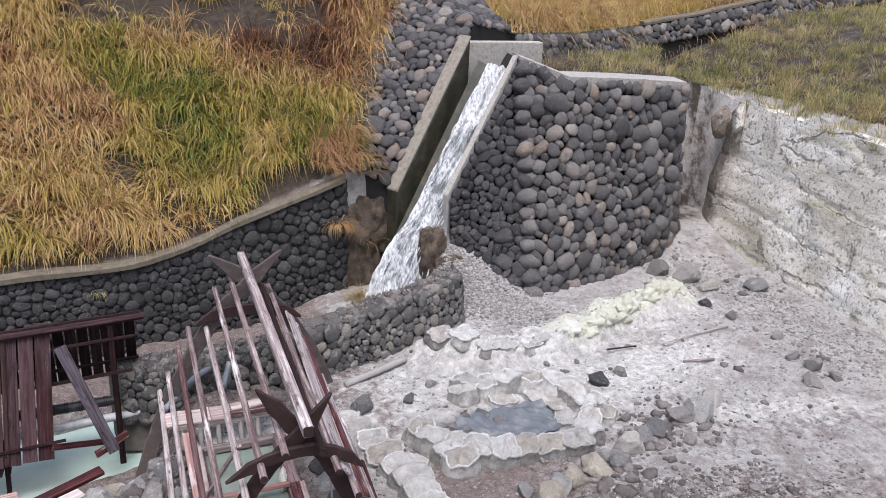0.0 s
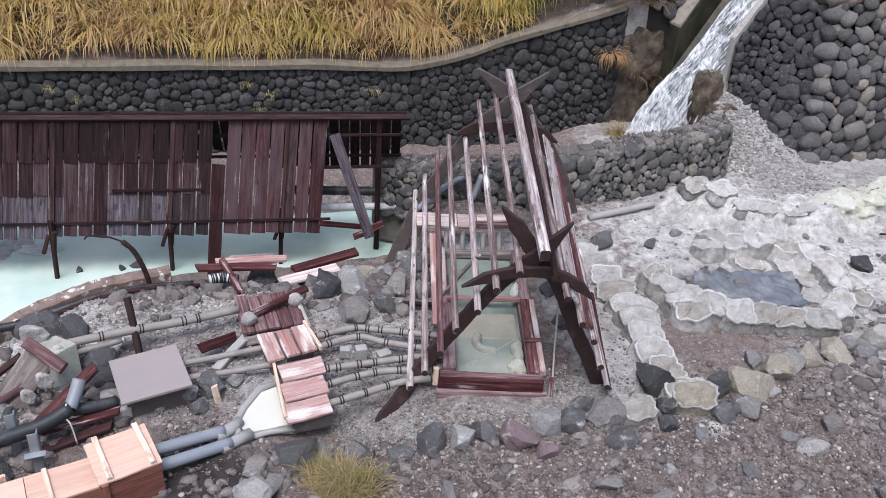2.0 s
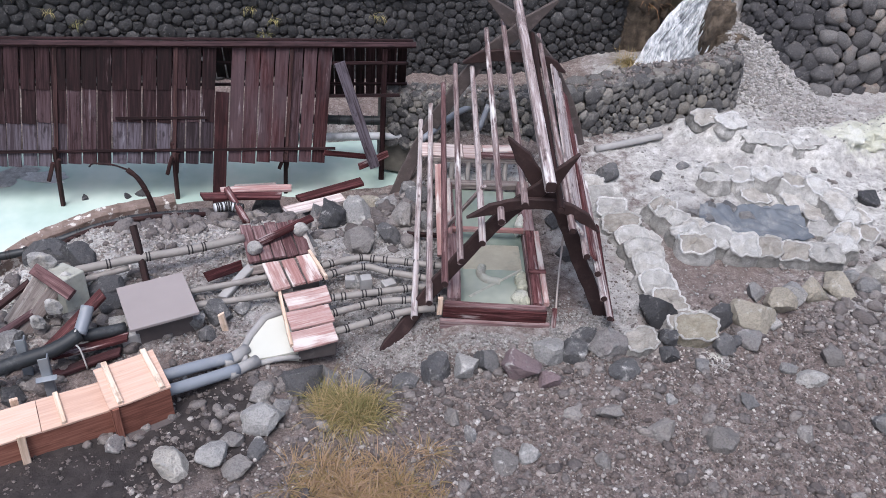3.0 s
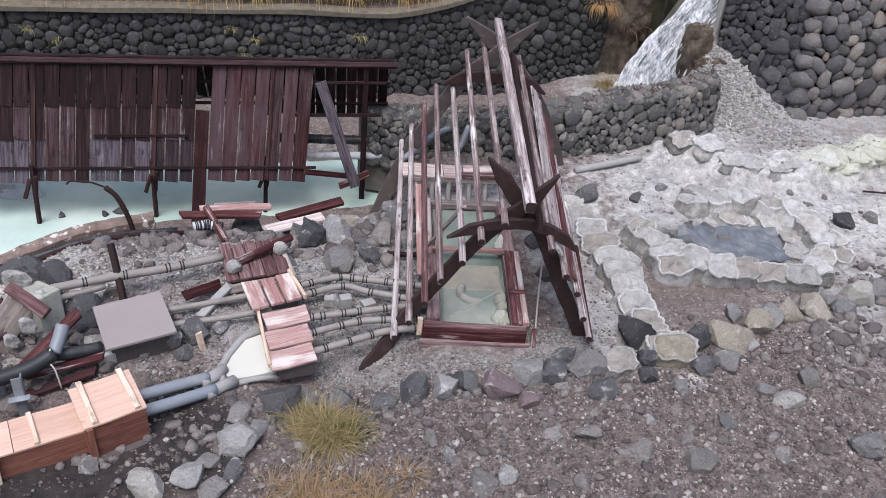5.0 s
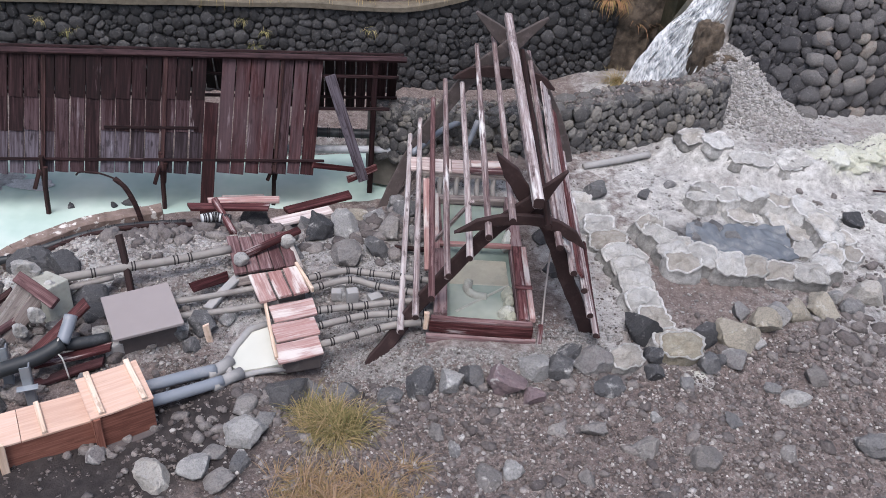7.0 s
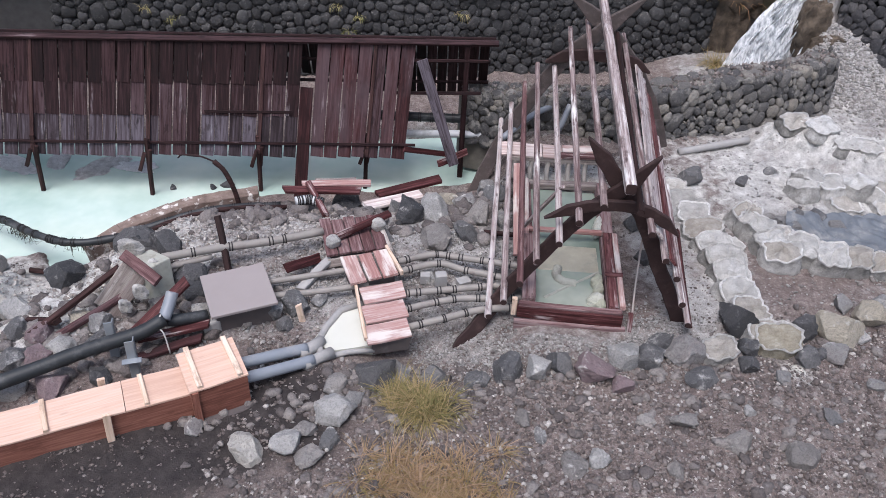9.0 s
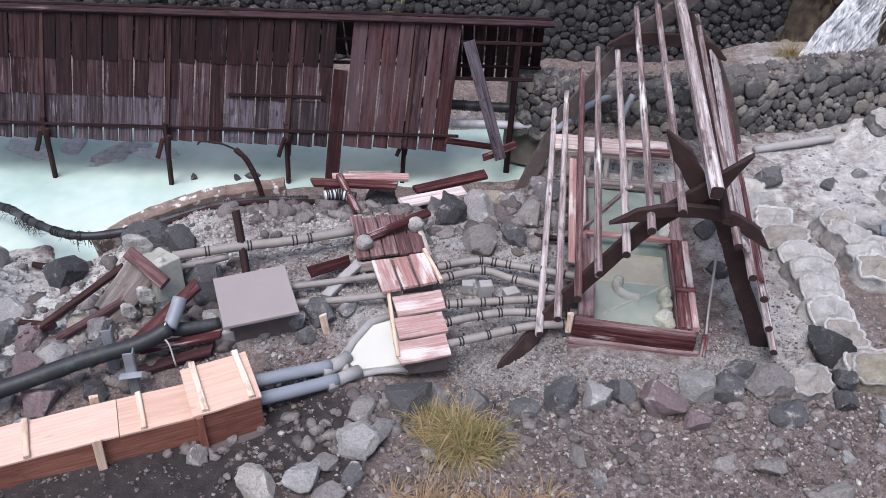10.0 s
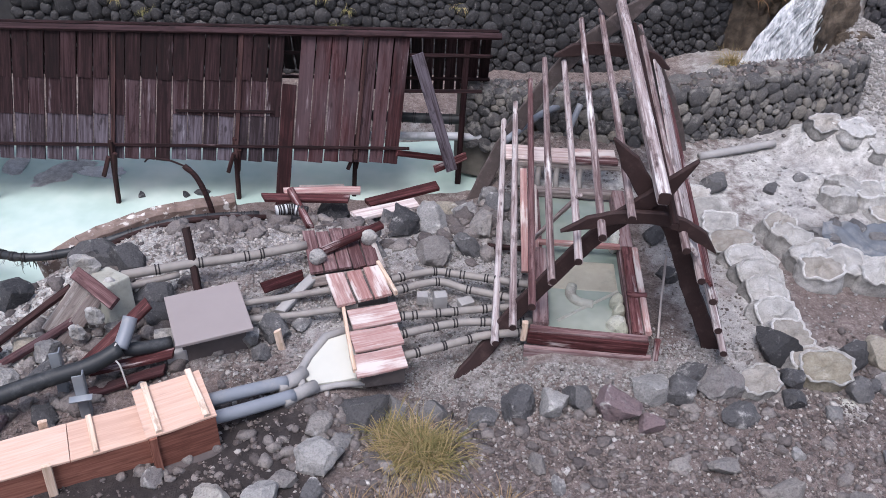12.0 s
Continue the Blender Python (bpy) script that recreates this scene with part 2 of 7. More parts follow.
def concrete_wall_mat():
    k = Nodes("pitted white concrete")
    p = k.pos()
    pits, grain = k.noise(p, 13, 3, 0.6), k.noise(p, 34, 3, 0.6)
    c = k.ramp(k.noise(p, 1.1, 6, 0.65), [(0.3, (0.5, 0.455, 0.385)), (0.48, (0.66, 0.62, 0.55)), (0.66, (0.82, 0.8, 0.755))])
    c = k.mix(k.math('MULTIPLY', k.step(pits, 0.57, 0.62), 0.7), c, (0.17, 0.155, 0.13))
    c = k.mix(k.math('MULTIPLY', k.step(grain, 0.56, 0.62), 0.6), c, (0.15, 0.135, 0.115))
    c = k.mix(k.math('MULTIPLY', k.step(k.noise(k.pos((1, 0.5, 3.5)), 1.3, 5), 0.53, 0.64), 0.5), c, (0.33, 0.31, 0.2))
    # cracks: the outlines of large broken blocks
    warp = k.t.nodes.new("ShaderNodeVectorMath")
    warp.operation = 'ADD'
    k.put(warp.inputs[0], k.pos((0.2, 0.55, 1.25)))
    bend = k.t.nodes.new("ShaderNodeCombineXYZ")
    k.put(bend.inputs[1], k.math('MULTIPLY', k.noise(p, 2.2, 5, 0.7), 0.5))
    k.put(bend.inputs[2], k.math('MULTIPLY', k.noise(p, 1.7, 5, 0.7), 0.6))
    k.put(warp.inputs[1], bend.outputs[0])
    cell = k.t.nodes.new("ShaderNodeTexVoronoi")
    cell.feature = 'DISTANCE_TO_EDGE'
    cell.inputs["Scale"].default_value = 1.0
    k.put(cell.inputs["Vector"], warp.outputs[0])
    line = k.math('SUBTRACT', 1.0, k.step(cell.outputs["Distance"], 0.004, 0.028))
    line = k.math('MULTIPLY', line, k.step(k.noise(p, 1.6, 3), 0.42, 0.6))
    c = k.mix(k.math('MULTIPLY', line, 0.55), c, (0.13, 0.115, 0.09))
    # earth that has slid over the broken end
    split = k.t.nodes.new("ShaderNodeSeparateXYZ")
    k.put(split.inputs[0], p)
    earth = k.math('ADD', split.outputs[1], k.math('MULTIPLY', k.noise(p, 2.4, 6, 0.7), 1.1))
    c = k.mix(k.math('MULTIPLY', k.step(earth, 12.95, 13.45), 0.9), c, k.ramp(k.noise(p, 22, 6, 0.75), [(0.35, (0.11, 0.086, 0.068)), (0.5, (0.2, 0.163, 0.135)), (0.65, (0.32, 0.28, 0.24))]))
    h = k.math('SUBTRACT', k.math('ADD', k.math('MULTIPLY', pits, -1.0), k.math('MULTIPLY', grain, -0.5)), k.math('MULTIPLY', line, 2.0))
    return k.finish(c, 0.9, h, 0.8, 0.025)


CONCRETE_WALL = concrete_wall_mat()


def bag_mat(name, lo, mid, hi, scale=9.0, bump=0.9):
    """Crusted sacking or earth: a fine weave under patches of mineral salt."""
    k = Nodes(name)
    p = k.pos()
    weave, lump = k.noise(p, 80, 4, 0.75), k.noise(p, scale, 6, 0.72)
    f = k.math('ADD', k.math('MULTIPLY', lump, 0.75), k.math('MULTIPLY', k.random(), 0.25))
    c = k.ramp(f, [(0.3, lo), (0.5, mid), (0.68, hi)])
    c = k.mix(k.math('MULTIPLY', k.step(weave, 0.5, 0.64), 0.45), c, tuple(v * 0.5 for v in mid))
    h = k.math('ADD', weave, k.math('MULTIPLY', k.noise(p, 20, 5, 0.7), 1.2))
    return k.finish(c, 0.95, h, bump, 0.03, spec=0.1)


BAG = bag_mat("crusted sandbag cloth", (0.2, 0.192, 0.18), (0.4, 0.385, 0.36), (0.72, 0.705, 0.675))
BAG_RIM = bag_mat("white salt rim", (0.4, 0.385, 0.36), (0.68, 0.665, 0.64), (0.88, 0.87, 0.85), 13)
BAG_FILL = bag_mat("tan crusted earth", (0.34, 0.31, 0.27), (0.52, 0.485, 0.435), (0.76, 0.735, 0.69))
BAG_FILL_WHITE = bag_mat("pale crusted earth", (0.38, 0.365, 0.34), (0.58, 0.565, 0.535), (0.78, 0.77, 0.745))
BAG_OCHRE = bag_mat("ochre stained cloth", (0.27, 0.235, 0.175), (0.45, 0.41, 0.325), (0.66, 0.63, 0.56))
BAG_SULF = bag_mat("sulphur crust", (0.58, 0.58, 0.46), (0.71, 0.71, 0.575), (0.82, 0.82, 0.74), 6)


def ground_mat():
    k = Nodes("stony ground")
    p = k.pos()
    grit, fine, mid, big = k.noise(p, 120, 4, 0.7), k.noise(p, 42, 6, 0.78), k.noise(p, 9, 5, 0.65), k.noise(p, 1.4, 4)
    mix = k.math('ADD', k.math('ADD', k.math('MULTIPLY', fine, 0.45), k.math('MULTIPLY', mid, 0.3)), k.math('MULTIPLY', grit, 0.25))
    c = k.ramp(mix, [(0.37, (0.058, 0.044, 0.04)), (0.46, (0.155, 0.12, 0.108)), (0.545, (0.27, 0.222, 0.2)), (0.63, (0.5, 0.455, 0.42))])
    c = k.mix(k.math('MULTIPLY', k.step(big, 0.45, 0.65), 0.3), c, (0.15, 0.11, 0.1))
    edge = k.math('MULTIPLY', k.math('SUBTRACT', k.math('ADD', k.math('MULTIPLY', mid, 0.5), k.math('MULTIPLY', k.noise(p, 3.2, 6, 0.7), 0.5)), 0.5), 1.8)
    ash = k.ramp(mix, [(0.36, (0.165, 0.154, 0.148)), (0.46, (0.335, 0.32, 0.307)), (0.56, (0.5, 0.482, 0.462)), (0.66, (0.73, 0.715, 0.69))])
    ash = k.mix(k.math('MULTIPLY', k.step(k.noise(p, 2.1, 6, 0.7), 0.48, 0.62), 0.6), ash, (0.23, 0.19, 0.168))
    c = k.mix(k.step(k.math('ADD', k.attr("ash"), edge), 0.25, 0.85), c, ash)
    pale = k.ramp(k.math('ADD', k.math('MULTIPLY', k.noise(p, 11, 6, 0.72), 0.7), k.math('MULTIPLY', grit, 0.3)), [(0.34, (0.26, 0.25, 0.23)), (0.45, (0.48, 0.465, 0.435)), (0.56, (0.7, 0.685, 0.65)), (0.68, (0.8, 0.79, 0.76))])
    c = k.mix(k.step(k.math('ADD', k.attr("crust"), edge), 0.3, 0.8), c, pale)
    c = k.mix(k.math('MULTIPLY', k.step(k.math('ADD', k.attr("sulphur"), edge), 0.4, 0.9), 0.45), c, (0.62, 0.63, 0.45))
    c = k.mix(k.step(k.math('ADD', k.attr("soil"), edge), 0.35, 0.8), c, k.ramp(mid, [(0.3, (0.024, 0.018, 0.014)), (0.7, (0.08, 0.062, 0.046))]))
    c = k.mix(k.step(k.math('ADD', k.attr("damp"), edge), 0.35, 0.85), c, k.ramp(mid, [(0.3, (0.024, 0.0195, 0.0185)), (0.7, (0.068, 0.056, 0.053))]))
    h = k.math('ADD', k.math('ADD', fine, k.math('MULTIPLY', mid, 0.8)), k.math('MULTIPLY', grit, 0.4))
    return k.finish(c, 0.9, h, 0.9, 0.035)


GROUND = ground_mat()


def milky_mat(name, stops):
    k = Nodes(name)
    p = k.pos()
    c = k.ramp(k.noise(p, 0.9, 4), stops)
    return k.finish(c, 0.12, k.noise(p, 14, 3), 0.08, 0.01, spec=0.5)


POND = milky_mat("milky turquoise spring water", [(0.3, (0.33, 0.44, 0.385)), (0.5, (0.45, 0.56, 0.5)), (0.7, (0.57, 0.65, 0.585))])
BATH = milky_mat("green bath water", [(0.33, (0.12, 0.155, 0.13)), (0.5, (0.22, 0.26, 0.215)), (0.66, (0.35, 0.37, 0.31))])
MILK = milky_mat("white mineral water", [(0.3, (0.5, 0.49, 0.42)), (0.7, (0.6, 0.595, 0.53))])


def fall_mat():
    k = Nodes("white water")
    g = k.noise(k.pos((2.6, 2.6, 0.9), False), 9, 5, 0.6)
    c = k.ramp(g, [(0.36, (0.26, 0.28, 0.3)), (0.48, (0.58, 0.6, 0.615)), (0.62, (0.86, 0.87, 0.88))])
    return k.finish(c, 0.3, g, 0.9, 0.06)


FALL = fall_mat()


def grass_mat(name, stops, tone=False):
    k = Nodes(name)
    p = k.pos()
    if tone:
        f = k.math('ADD', k.attr("tone"), k.math('MULTIPLY', k.math('SUBTRACT', k.random(), 0.5), 0.2))
    else:
        wide = k.math('ADD', k.math('MULTIPLY', k.math('SUBTRACT', k.noise(p, 0.9, 4, 0.6), 0.5), 1.5), 0.5)
        f = k.math('ADD', k.math('MULTIPLY', wide, 0.6), k.math('MULTIPLY', k.random(), 0.4))
    c = k.ramp(f, stops)
    k.finish(c, 0.75, spec=0.1)
    thin = k.n("BsdfTranslucent", Color=c)
    both = k.n("MixShader")
    both.inputs[0].default_value = 0.42
    k.put(both.inputs[1], k.b.outputs[0])
    k.put(both.inputs[2], thin.outputs[0])
    k.put(k.t.nodes["Material Output"].inputs["Surface"], both.outputs[0])
    return k.m


GRASS_HILL = grass_mat("autumn pampas grass", [(0.0, (0.0688, 0.108, 0.0318)), (0.18, (0.175, 0.209, 0.0573)), (0.34, (0.375, 0.317, 0.0765)), (0.48, (0.513, 0.374, 0.134)), (0.62, (0.613, 0.469, 0.242)), (0.75, (0.451, 0.253, 0.128)), (0.87, (0.225, 0.108, 0.0638)), (1.0, (0.0876, 0.0507, 0.0382))], True)
GRASS_RUST = grass_mat("rusty dry grass", [(0.3, (0.351, 0.279, 0.114)), (0.5, (0.451, 0.253, 0.141)), (0.65, (0.576, 0.354, 0.204)), (0.8, (0.275, 0.14, 0.0892))])
GRASS_BANK = grass_mat("short bank grass", [(0.3, (0.231, 0.243, 0.0938)), (0.5, (0.422, 0.371, 0.169)), (0.65, (0.544, 0.435, 0.237)), (0.8, (0.449, 0.294, 0.175))])
WEED = grass_mat("dark wet weed", [(0.3, (0.03, 0.032, 0.024)), (0.7, (0.07, 0.066, 0.05))])
GRASS_TAN = grass_mat("orange tan tuft grass", [(0.3, (0.277, 0.23, 0.106)), (0.5, (0.393, 0.271, 0.155)), (0.7, (0.462, 0.334, 0.237))])
GRASS_TUFT = grass_mat("yellow green tuft grass", [(0.3, (0.196, 0.19, 0.0772)), (0.5, (0.382, 0.305, 0.148)), (0.7, (0.508, 0.38, 0.225))])

# ---- building tools ----
V = Vector


def part(name, bm, material, parent=None, label="", m=None, smooth=False):
    """Links a bmesh (or a mesh) as one object, in world coordinates or at the pose m, under parent."""
    if isinstance(bm, bmesh.types.BMesh):
        me = bpy.data.meshes.new(name)
        bm.normal_update()
        bm.to_mesh(me)
        bm.free()
        if smooth:
            me.polygons.foreach_set("use_smooth", [True] * len(me.polygons))
        me.materials.append(material)
    else:
        me = bm
    ob = new(name, me)
    if m is not None:
        ob.matrix_basis = m
    if parent is not None:
        ob.parent = parent
        ob.matrix_parent_inverse = whole(parent).inverted()
    if label:
        ob["label"] = label
    return ob


def whole(ob):
    m = ob.matrix_parent_inverse @ ob.matrix_basis
    return m if ob.parent is None else whole(ob.parent) @ m


def thing(name, at, label, category, group="", kind=""):
    e = new(name)
    e.empty_display_size = 0.1
    e.matrix_basis = Matrix.Translation(at)
    return tagged(e, label, category, group, kind)


def turn(x, y, z, deg):
    return Matrix.Translation((x, y, z)) @ Matrix.Rotation(radians(deg), 4, 'Z')


def loft(rings, closed=True, bm=None):
    """Skins rings of points, with end caps."""
    bm = bm or bmesh.new()
    vs = [[bm.verts.new(p) for p in r] for r in rings]
    k = len(vs[0])
    for a, b in zip(vs, vs[1:]):
        for i in range(k):
            bm.faces.new((a[i], a[(i + 1) % k], b[(i + 1) % k], b[i]))
    if closed:
        bm.faces.new(vs[0][::-1])
        bm.faces.new(vs[-1])
    return bm


def aim(p0, p1, up=(0, 0, 1)):
    """A pose at p0 with x towards p1 and z near up."""
    p0, x = V(p0), (V(p1) - V(p0)).normalized()
    u = V(up)
    y = u.cross(x)
    y = y.normalized() if y.length > 1e-4 else V((0, 1, 0))
    z = x.cross(y)
    return Matrix.Translation(p0) @ Matrix((x, y, z)).transposed().to_4x4()


def plank_bm(length, width, thick, warp=0.006, seed=0, bow=0.0, ends=0.0, n=6, taper=1.0):
    r = random.Random(seed)
    b = min(width, thick) * 0.16
    rings = []
    w1, w2, ph = r.uniform(-warp, warp), r.uniform(-warp, warp), r.uniform(0, 6)
    for i in range(n + 1):
        s = i / n
        x = length * s
        k = 1 + (taper - 1) * s
        dy = w1 * math.sin(3.1 * s + ph) + bow * 4 * s * (1 - s)
        dz = w2 * math.sin(4.2 * s + ph * 1.7)
        W, T = width / 2 * k * (1 + r.uniform(-0.015, 0.015)), thick / 2 * k
        e = ends * (r.uniform(0, 1) if i in (0, n) else 0) * (1 if i else -1)
        ring = [(-W + b, -T), (W - b, -T), (W, -T + b), (W, T - b), (W - b, T), (-W + b, T), (-W, T - b), (-W, -T + b)]
        rings.append([(x + e * (1 if y > 0 else 0.2), y + dy, z + dz) for y, z in ring])
    return loft(rings)


def plank(name, p0, p1, width, thick, mat, parent=None, up=(0, 0, 1), label="", seed=None, **kw):
    if seed is None:
        seed = random.randrange(10 ** 6)
    m = aim(p0, p1, up)
    return part(name, plank_bm((V(p1) - V(p0)).length, width, thick, seed=seed, **kw), mat, parent, label, m)


def log_bm(length, r, seed=0, seg=10, n=7, taper=0.94, bend=0.012):
    g = random.Random(seed)
    ph, b1, b2 = g.uniform(0, 6), g.uniform(-bend, bend), g.uniform(-bend, bend)
    rings = []
    for i in range(n + 1):
        s = i / n
        k = r * (1 + (taper - 1) * s) * (1 + g.uniform(-0.03, 0.03))
        oy, oz = b1 * math.sin(3 * s + ph), b2 * math.sin(4 * s + ph)
        rings.append([(length * s, oy + k * math.cos(a * 2 * math.pi / seg), oz + k * math.sin(a * 2 * math.pi / seg)) for a in range(seg)])
    return loft(rings)


def log(name, p0, p1, r, mat, parent=None, label="", seed=None, **kw):
    if seed is None:
        seed = random.randrange(10 ** 6)
    ob = part(name, log_bm((V(p1) - V(p0)).length, r, seed, **kw), mat, parent, label, aim(p0, p1), smooth=False)
    return ob


def spline(pts, k=5):
    """Catmull-Rom through the points."""
    pts = [V(p) for p in pts]
    q = [2 * pts[0] - pts[1]] + pts + [2 * pts[-1] - pts[-2]]
    out = []
    for i in range(1, len(q) - 2):
        a, b, c, d = q[i - 1:i + 3]
        for j in range(k):
            t = j / k
            out.append(0.5 * (2 * b + (c - a) * t + (2 * a - 5 * b + 4 * c - d) * t * t + (3 * b - a - 3 * c + d) * t ** 3))
    return out + [pts[-1]]


def tube_bm(pts, r, seg=10, rough=0.0, bm=None):
    pts = [V(p) for p in pts]
    rings = []
    n = V((0, 0, 1))
    for i, p in enumerate(pts):
        d = (pts[min(i + 1, len(pts) - 1)] - pts[max(i - 1, 0)]).normalized()
        s = d.cross(n)
        s = s.normalized() if s.length > 1e-3 else V((1, 0, 0))
        u = s.cross(d)
        n = u
        rr = (r[i] if isinstance(r, (list, tuple)) else r) * (1 + random.uniform(-rough, rough))
        rings.append([p + rr * (math.cos(a * 2 * math.pi / seg) * s + math.sin(a * 2 * math.pi / seg) * u) for a in range(seg)])
    return loft(rings, bm=bm)


def tube(name, pts, r, mat, parent=None, label="", seg=10, rough=0.0):
    return part(name, tube_bm(pts, r, seg, rough), mat, parent, label, smooth=True)


def box_bm(sx, sy, sz, bevel=0.01, bm=None, at=(0, 0, 0)):
    """A bevelled block that stands on at."""
    bm = bm or bmesh.new()
    r = bmesh.ops.create_cube(bm, size=1, matrix=Matrix.Translation((at[0], at[1], at[2] + sz / 2)) @ Matrix.Diagonal((sx, sy, sz, 1)))
    if bevel:
        es = list({e for v in r["verts"] for e in v.link_edges})
        bmesh.ops.bevel(bm, geom=es, offset=bevel, segments=2, affect='EDGES', profile=0.6)
    return bm


def stone_mesh(name, mat, seed, subdiv=2, cuts=0, power=2.0, rough=0.12, freq=1.3):
    """A stone about 1 m in radius: rounded (cuts=0) or broken (flat cuts)."""
    g = random.Random(seed)
    bm = bmesh.new()
    bmesh.ops.create_icosphere(bm, subdivisions=subdiv, radius=1)
    off = V((g.uniform(-50, 50), g.uniform(-50, 50), g.uniform(-50, 50)))
    planes = []
    for i in range(cuts):
        d = V((g.gauss(0, 1), g.gauss(0, 1), g.gauss(0, 0.8))).normalized()
        planes.append((d, g.uniform(0.5, 0.82)))
    for v in bm.verts:
        c = v.co
        if power != 2.0:
            k = (abs(c.x) ** power + abs(c.y) ** power + abs(c.z) ** power) ** (1 / power)
            c = c / k
        c = c * (1 + rough * noise.noise(c * freq + off) * 2 + rough * 0.45 * noise.noise(c * freq * 3.1 + off))
        for d, h in planes:
            e = c.dot(d) - h
            if e > 0:
                c = c - d * e * 0.93
        if cuts:
            c = c * (1 + 0.09 * noise.noise(c * 3.3 + off) + 0.05 * noise.noise(c * 8.1 + off))
        v.co = c
    me = bpy.data.meshes.new(name)
    bm.to_mesh(me)
    bm.free()
    me.polygons.foreach_set("use_smooth", [cuts == 0] * len(me.polygons))
    if cuts:
        me.polygons.foreach_set("use_smooth", [True] * len(me.polygons))
        me.set_sharp_from_angle(angle=radians(26))
    me.materials.append(mat)
    return me


def mesh_np(name, verts, faces, mat, smooth=False):
    """A mesh from numpy arrays; faces all have the same number of corners."""
    me = bpy.data.meshes.new(name)
    k = faces.shape[1]
    me.vertices.add(len(verts))
    me.vertices.foreach_set("co", np.ascontiguousarray(verts, dtype=np.float32).ravel())
    me.loops.add(faces.size)
    me.loops.foreach_set("vertex_index", np.ascontiguousarray(faces, dtype=np.int32).ravel())
    me.polygons.add(len(faces))
    me.polygons.foreach_set("loop_start", np.arange(0, faces.size, k, dtype=np.int32))
    me.polygons.foreach_set("loop_total", np.full(len(faces), k, dtype=np.int32))
    if smooth:
        me.polygons.foreach_set("use_smooth", np.ones(len(faces), dtype=bool))
    me.update()
    me.validate()
    me.materials.append(mat)
    return me


def fan_noise(x, y, f, seed=0):
    """Cheap smooth noise of the plan, about -1 to 1."""
    s = seed * 1.7
    return (np.sin(f * x * 1.1 + s + 1.3 * np.sin(f * y * 0.7 + s)) * np.sin(f * y * 1.3 + 2 * s + 1.1 * np.sin(f * x * 0.9))
            + 0.5 * np.sin(f * 2.3 * x + 3 * s + np.sin(f * 1.9 * y)) * np.sin(f * 2.7 * y + s)) / 1.5


def cluster(quads, n, seed, spread=0.35, samples=60, rounds=7):
    """Packs n stones on a surface of quads: place, two axes in the surface, normal and half sizes of each."""
    g = np.random.default_rng(seed)
    tri = []
    for a, b, c, d in quads:
        tri += [(a, b, c), (a, c, d)]
    tri = np.array([[tuple(p) for p in t] for t in tri], dtype=float)
    nn = np.cross(tri[:, 1] - tri[:, 0], tri[:, 2] - tri[:, 0])
    area = np.linalg.norm(nn, axis=1) / 2
    total = n * samples
    pick = g.choice(len(tri), total, p=area / area.sum())
    u, v = g.random(total), g.random(total)
    f = u + v > 1
    u[f], v[f] = 1 - u[f], 1 - v[f]
    t = tri[pick]
    P = t[:, 0] + u[:, None] * (t[:, 1] - t[:, 0]) + v[:, None] * (t[:, 2] - t[:, 0])
    N = nn[pick] / (2 * area[pick][:, None] + 1e-12)
    S = P[g.choice(total, n, replace=False)].copy()
    w = np.exp(g.normal(0, spread, n))
    for r in range(rounds):
        lab = np.empty(total, dtype=int)
        for i in range(0, total, 4000):
            d2 = ((P[i:i + 4000, None, :] - S[None]) ** 2).sum(2) / w[None] ** 2
            lab[i:i + 4000] = d2.argmin(1)
        for k in range(n):
            q = P[lab == k]
            if len(q):
                S[k] = q.mean(0)
    out = []
    for k in range(n):
        q = P[lab == k]
        if len(q) < 6:
            continue
        nr = N[lab == k].mean(0)
        nr /= np.linalg.norm(nr)
        e = q - q.mean(0)
        e = e - np.outer(e @ nr, nr)
        val, vec = np.linalg.eigh(e.T @ e / len(e))
        a, b = 2 * math.sqrt(val[2]), 2 * math.sqrt(max(val[1], 1e-5))
        x = vec[:, 2]
        y = np.cross(nr, x)
        out.append((q.mean(0), x, y, nr, a, b))
    return out


def pave(parent, quads, n, seed, meshes, mat, depth=0.7, fill=0.97, sink=0.25, spread=0.35, limit=300, near=None, jitter=0.1, name="stone"):
    """Stones on a surface: those nearest to the plan place near are parts, the rest is one mesh."""
    g = random.Random(seed)
    st = cluster(quads, n, seed, spread)
    if near is not None:
        st.sort(key=lambda s: (s[0][0] - near[0]) ** 2 + (s[0][1] - near[1]) ** 2)
    rest_v, rest_f, base = [], [], 0
    for i, (c, x, y, nr, a, b) in enumerate(st):
        h = depth * (a + b) / 2 * g.uniform(0.8, 1.15)
        X, Y, Z = V(x), V(y), V(nr)
        tw = Matrix.Rotation(g.uniform(-jitter, jitter), 4, 'Y') @ Matrix.Rotation(g.uniform(-jitter, jitter), 4, 'X')
        m = Matrix((X, Y, Z)).transposed().to_4x4() @ tw @ Matrix.Diagonal((a * fill, b * fill, h, 1))
        m = Matrix.Translation(V(c) + Z * (h * g.uniform(-0.15, 0.2) - h * sink)) @ m
        me = g.choice(meshes)
        if i < limit:
            part(name, me, None, parent, m=m)
        else:
            co = np.array([tuple(m @ v.co) for v in me.vertices])
            rest_v.append(co)
            rest_f.append(np.array([tuple(p.vertices) for p in me.polygons]) + base)
            base += len(co)
    if rest_v:
        ob = part("stone_fill", mesh_np("stone_fill", np.concatenate(rest_v), np.concatenate(rest_f), mat, True), None, parent)
        ob["kind"] = "stuff"

# ---- ground ----
def ss(a, b, x):
    t = np.clip((x - a) / (b - a), 0, 1)
    return t * t * (3 - 2 * t)


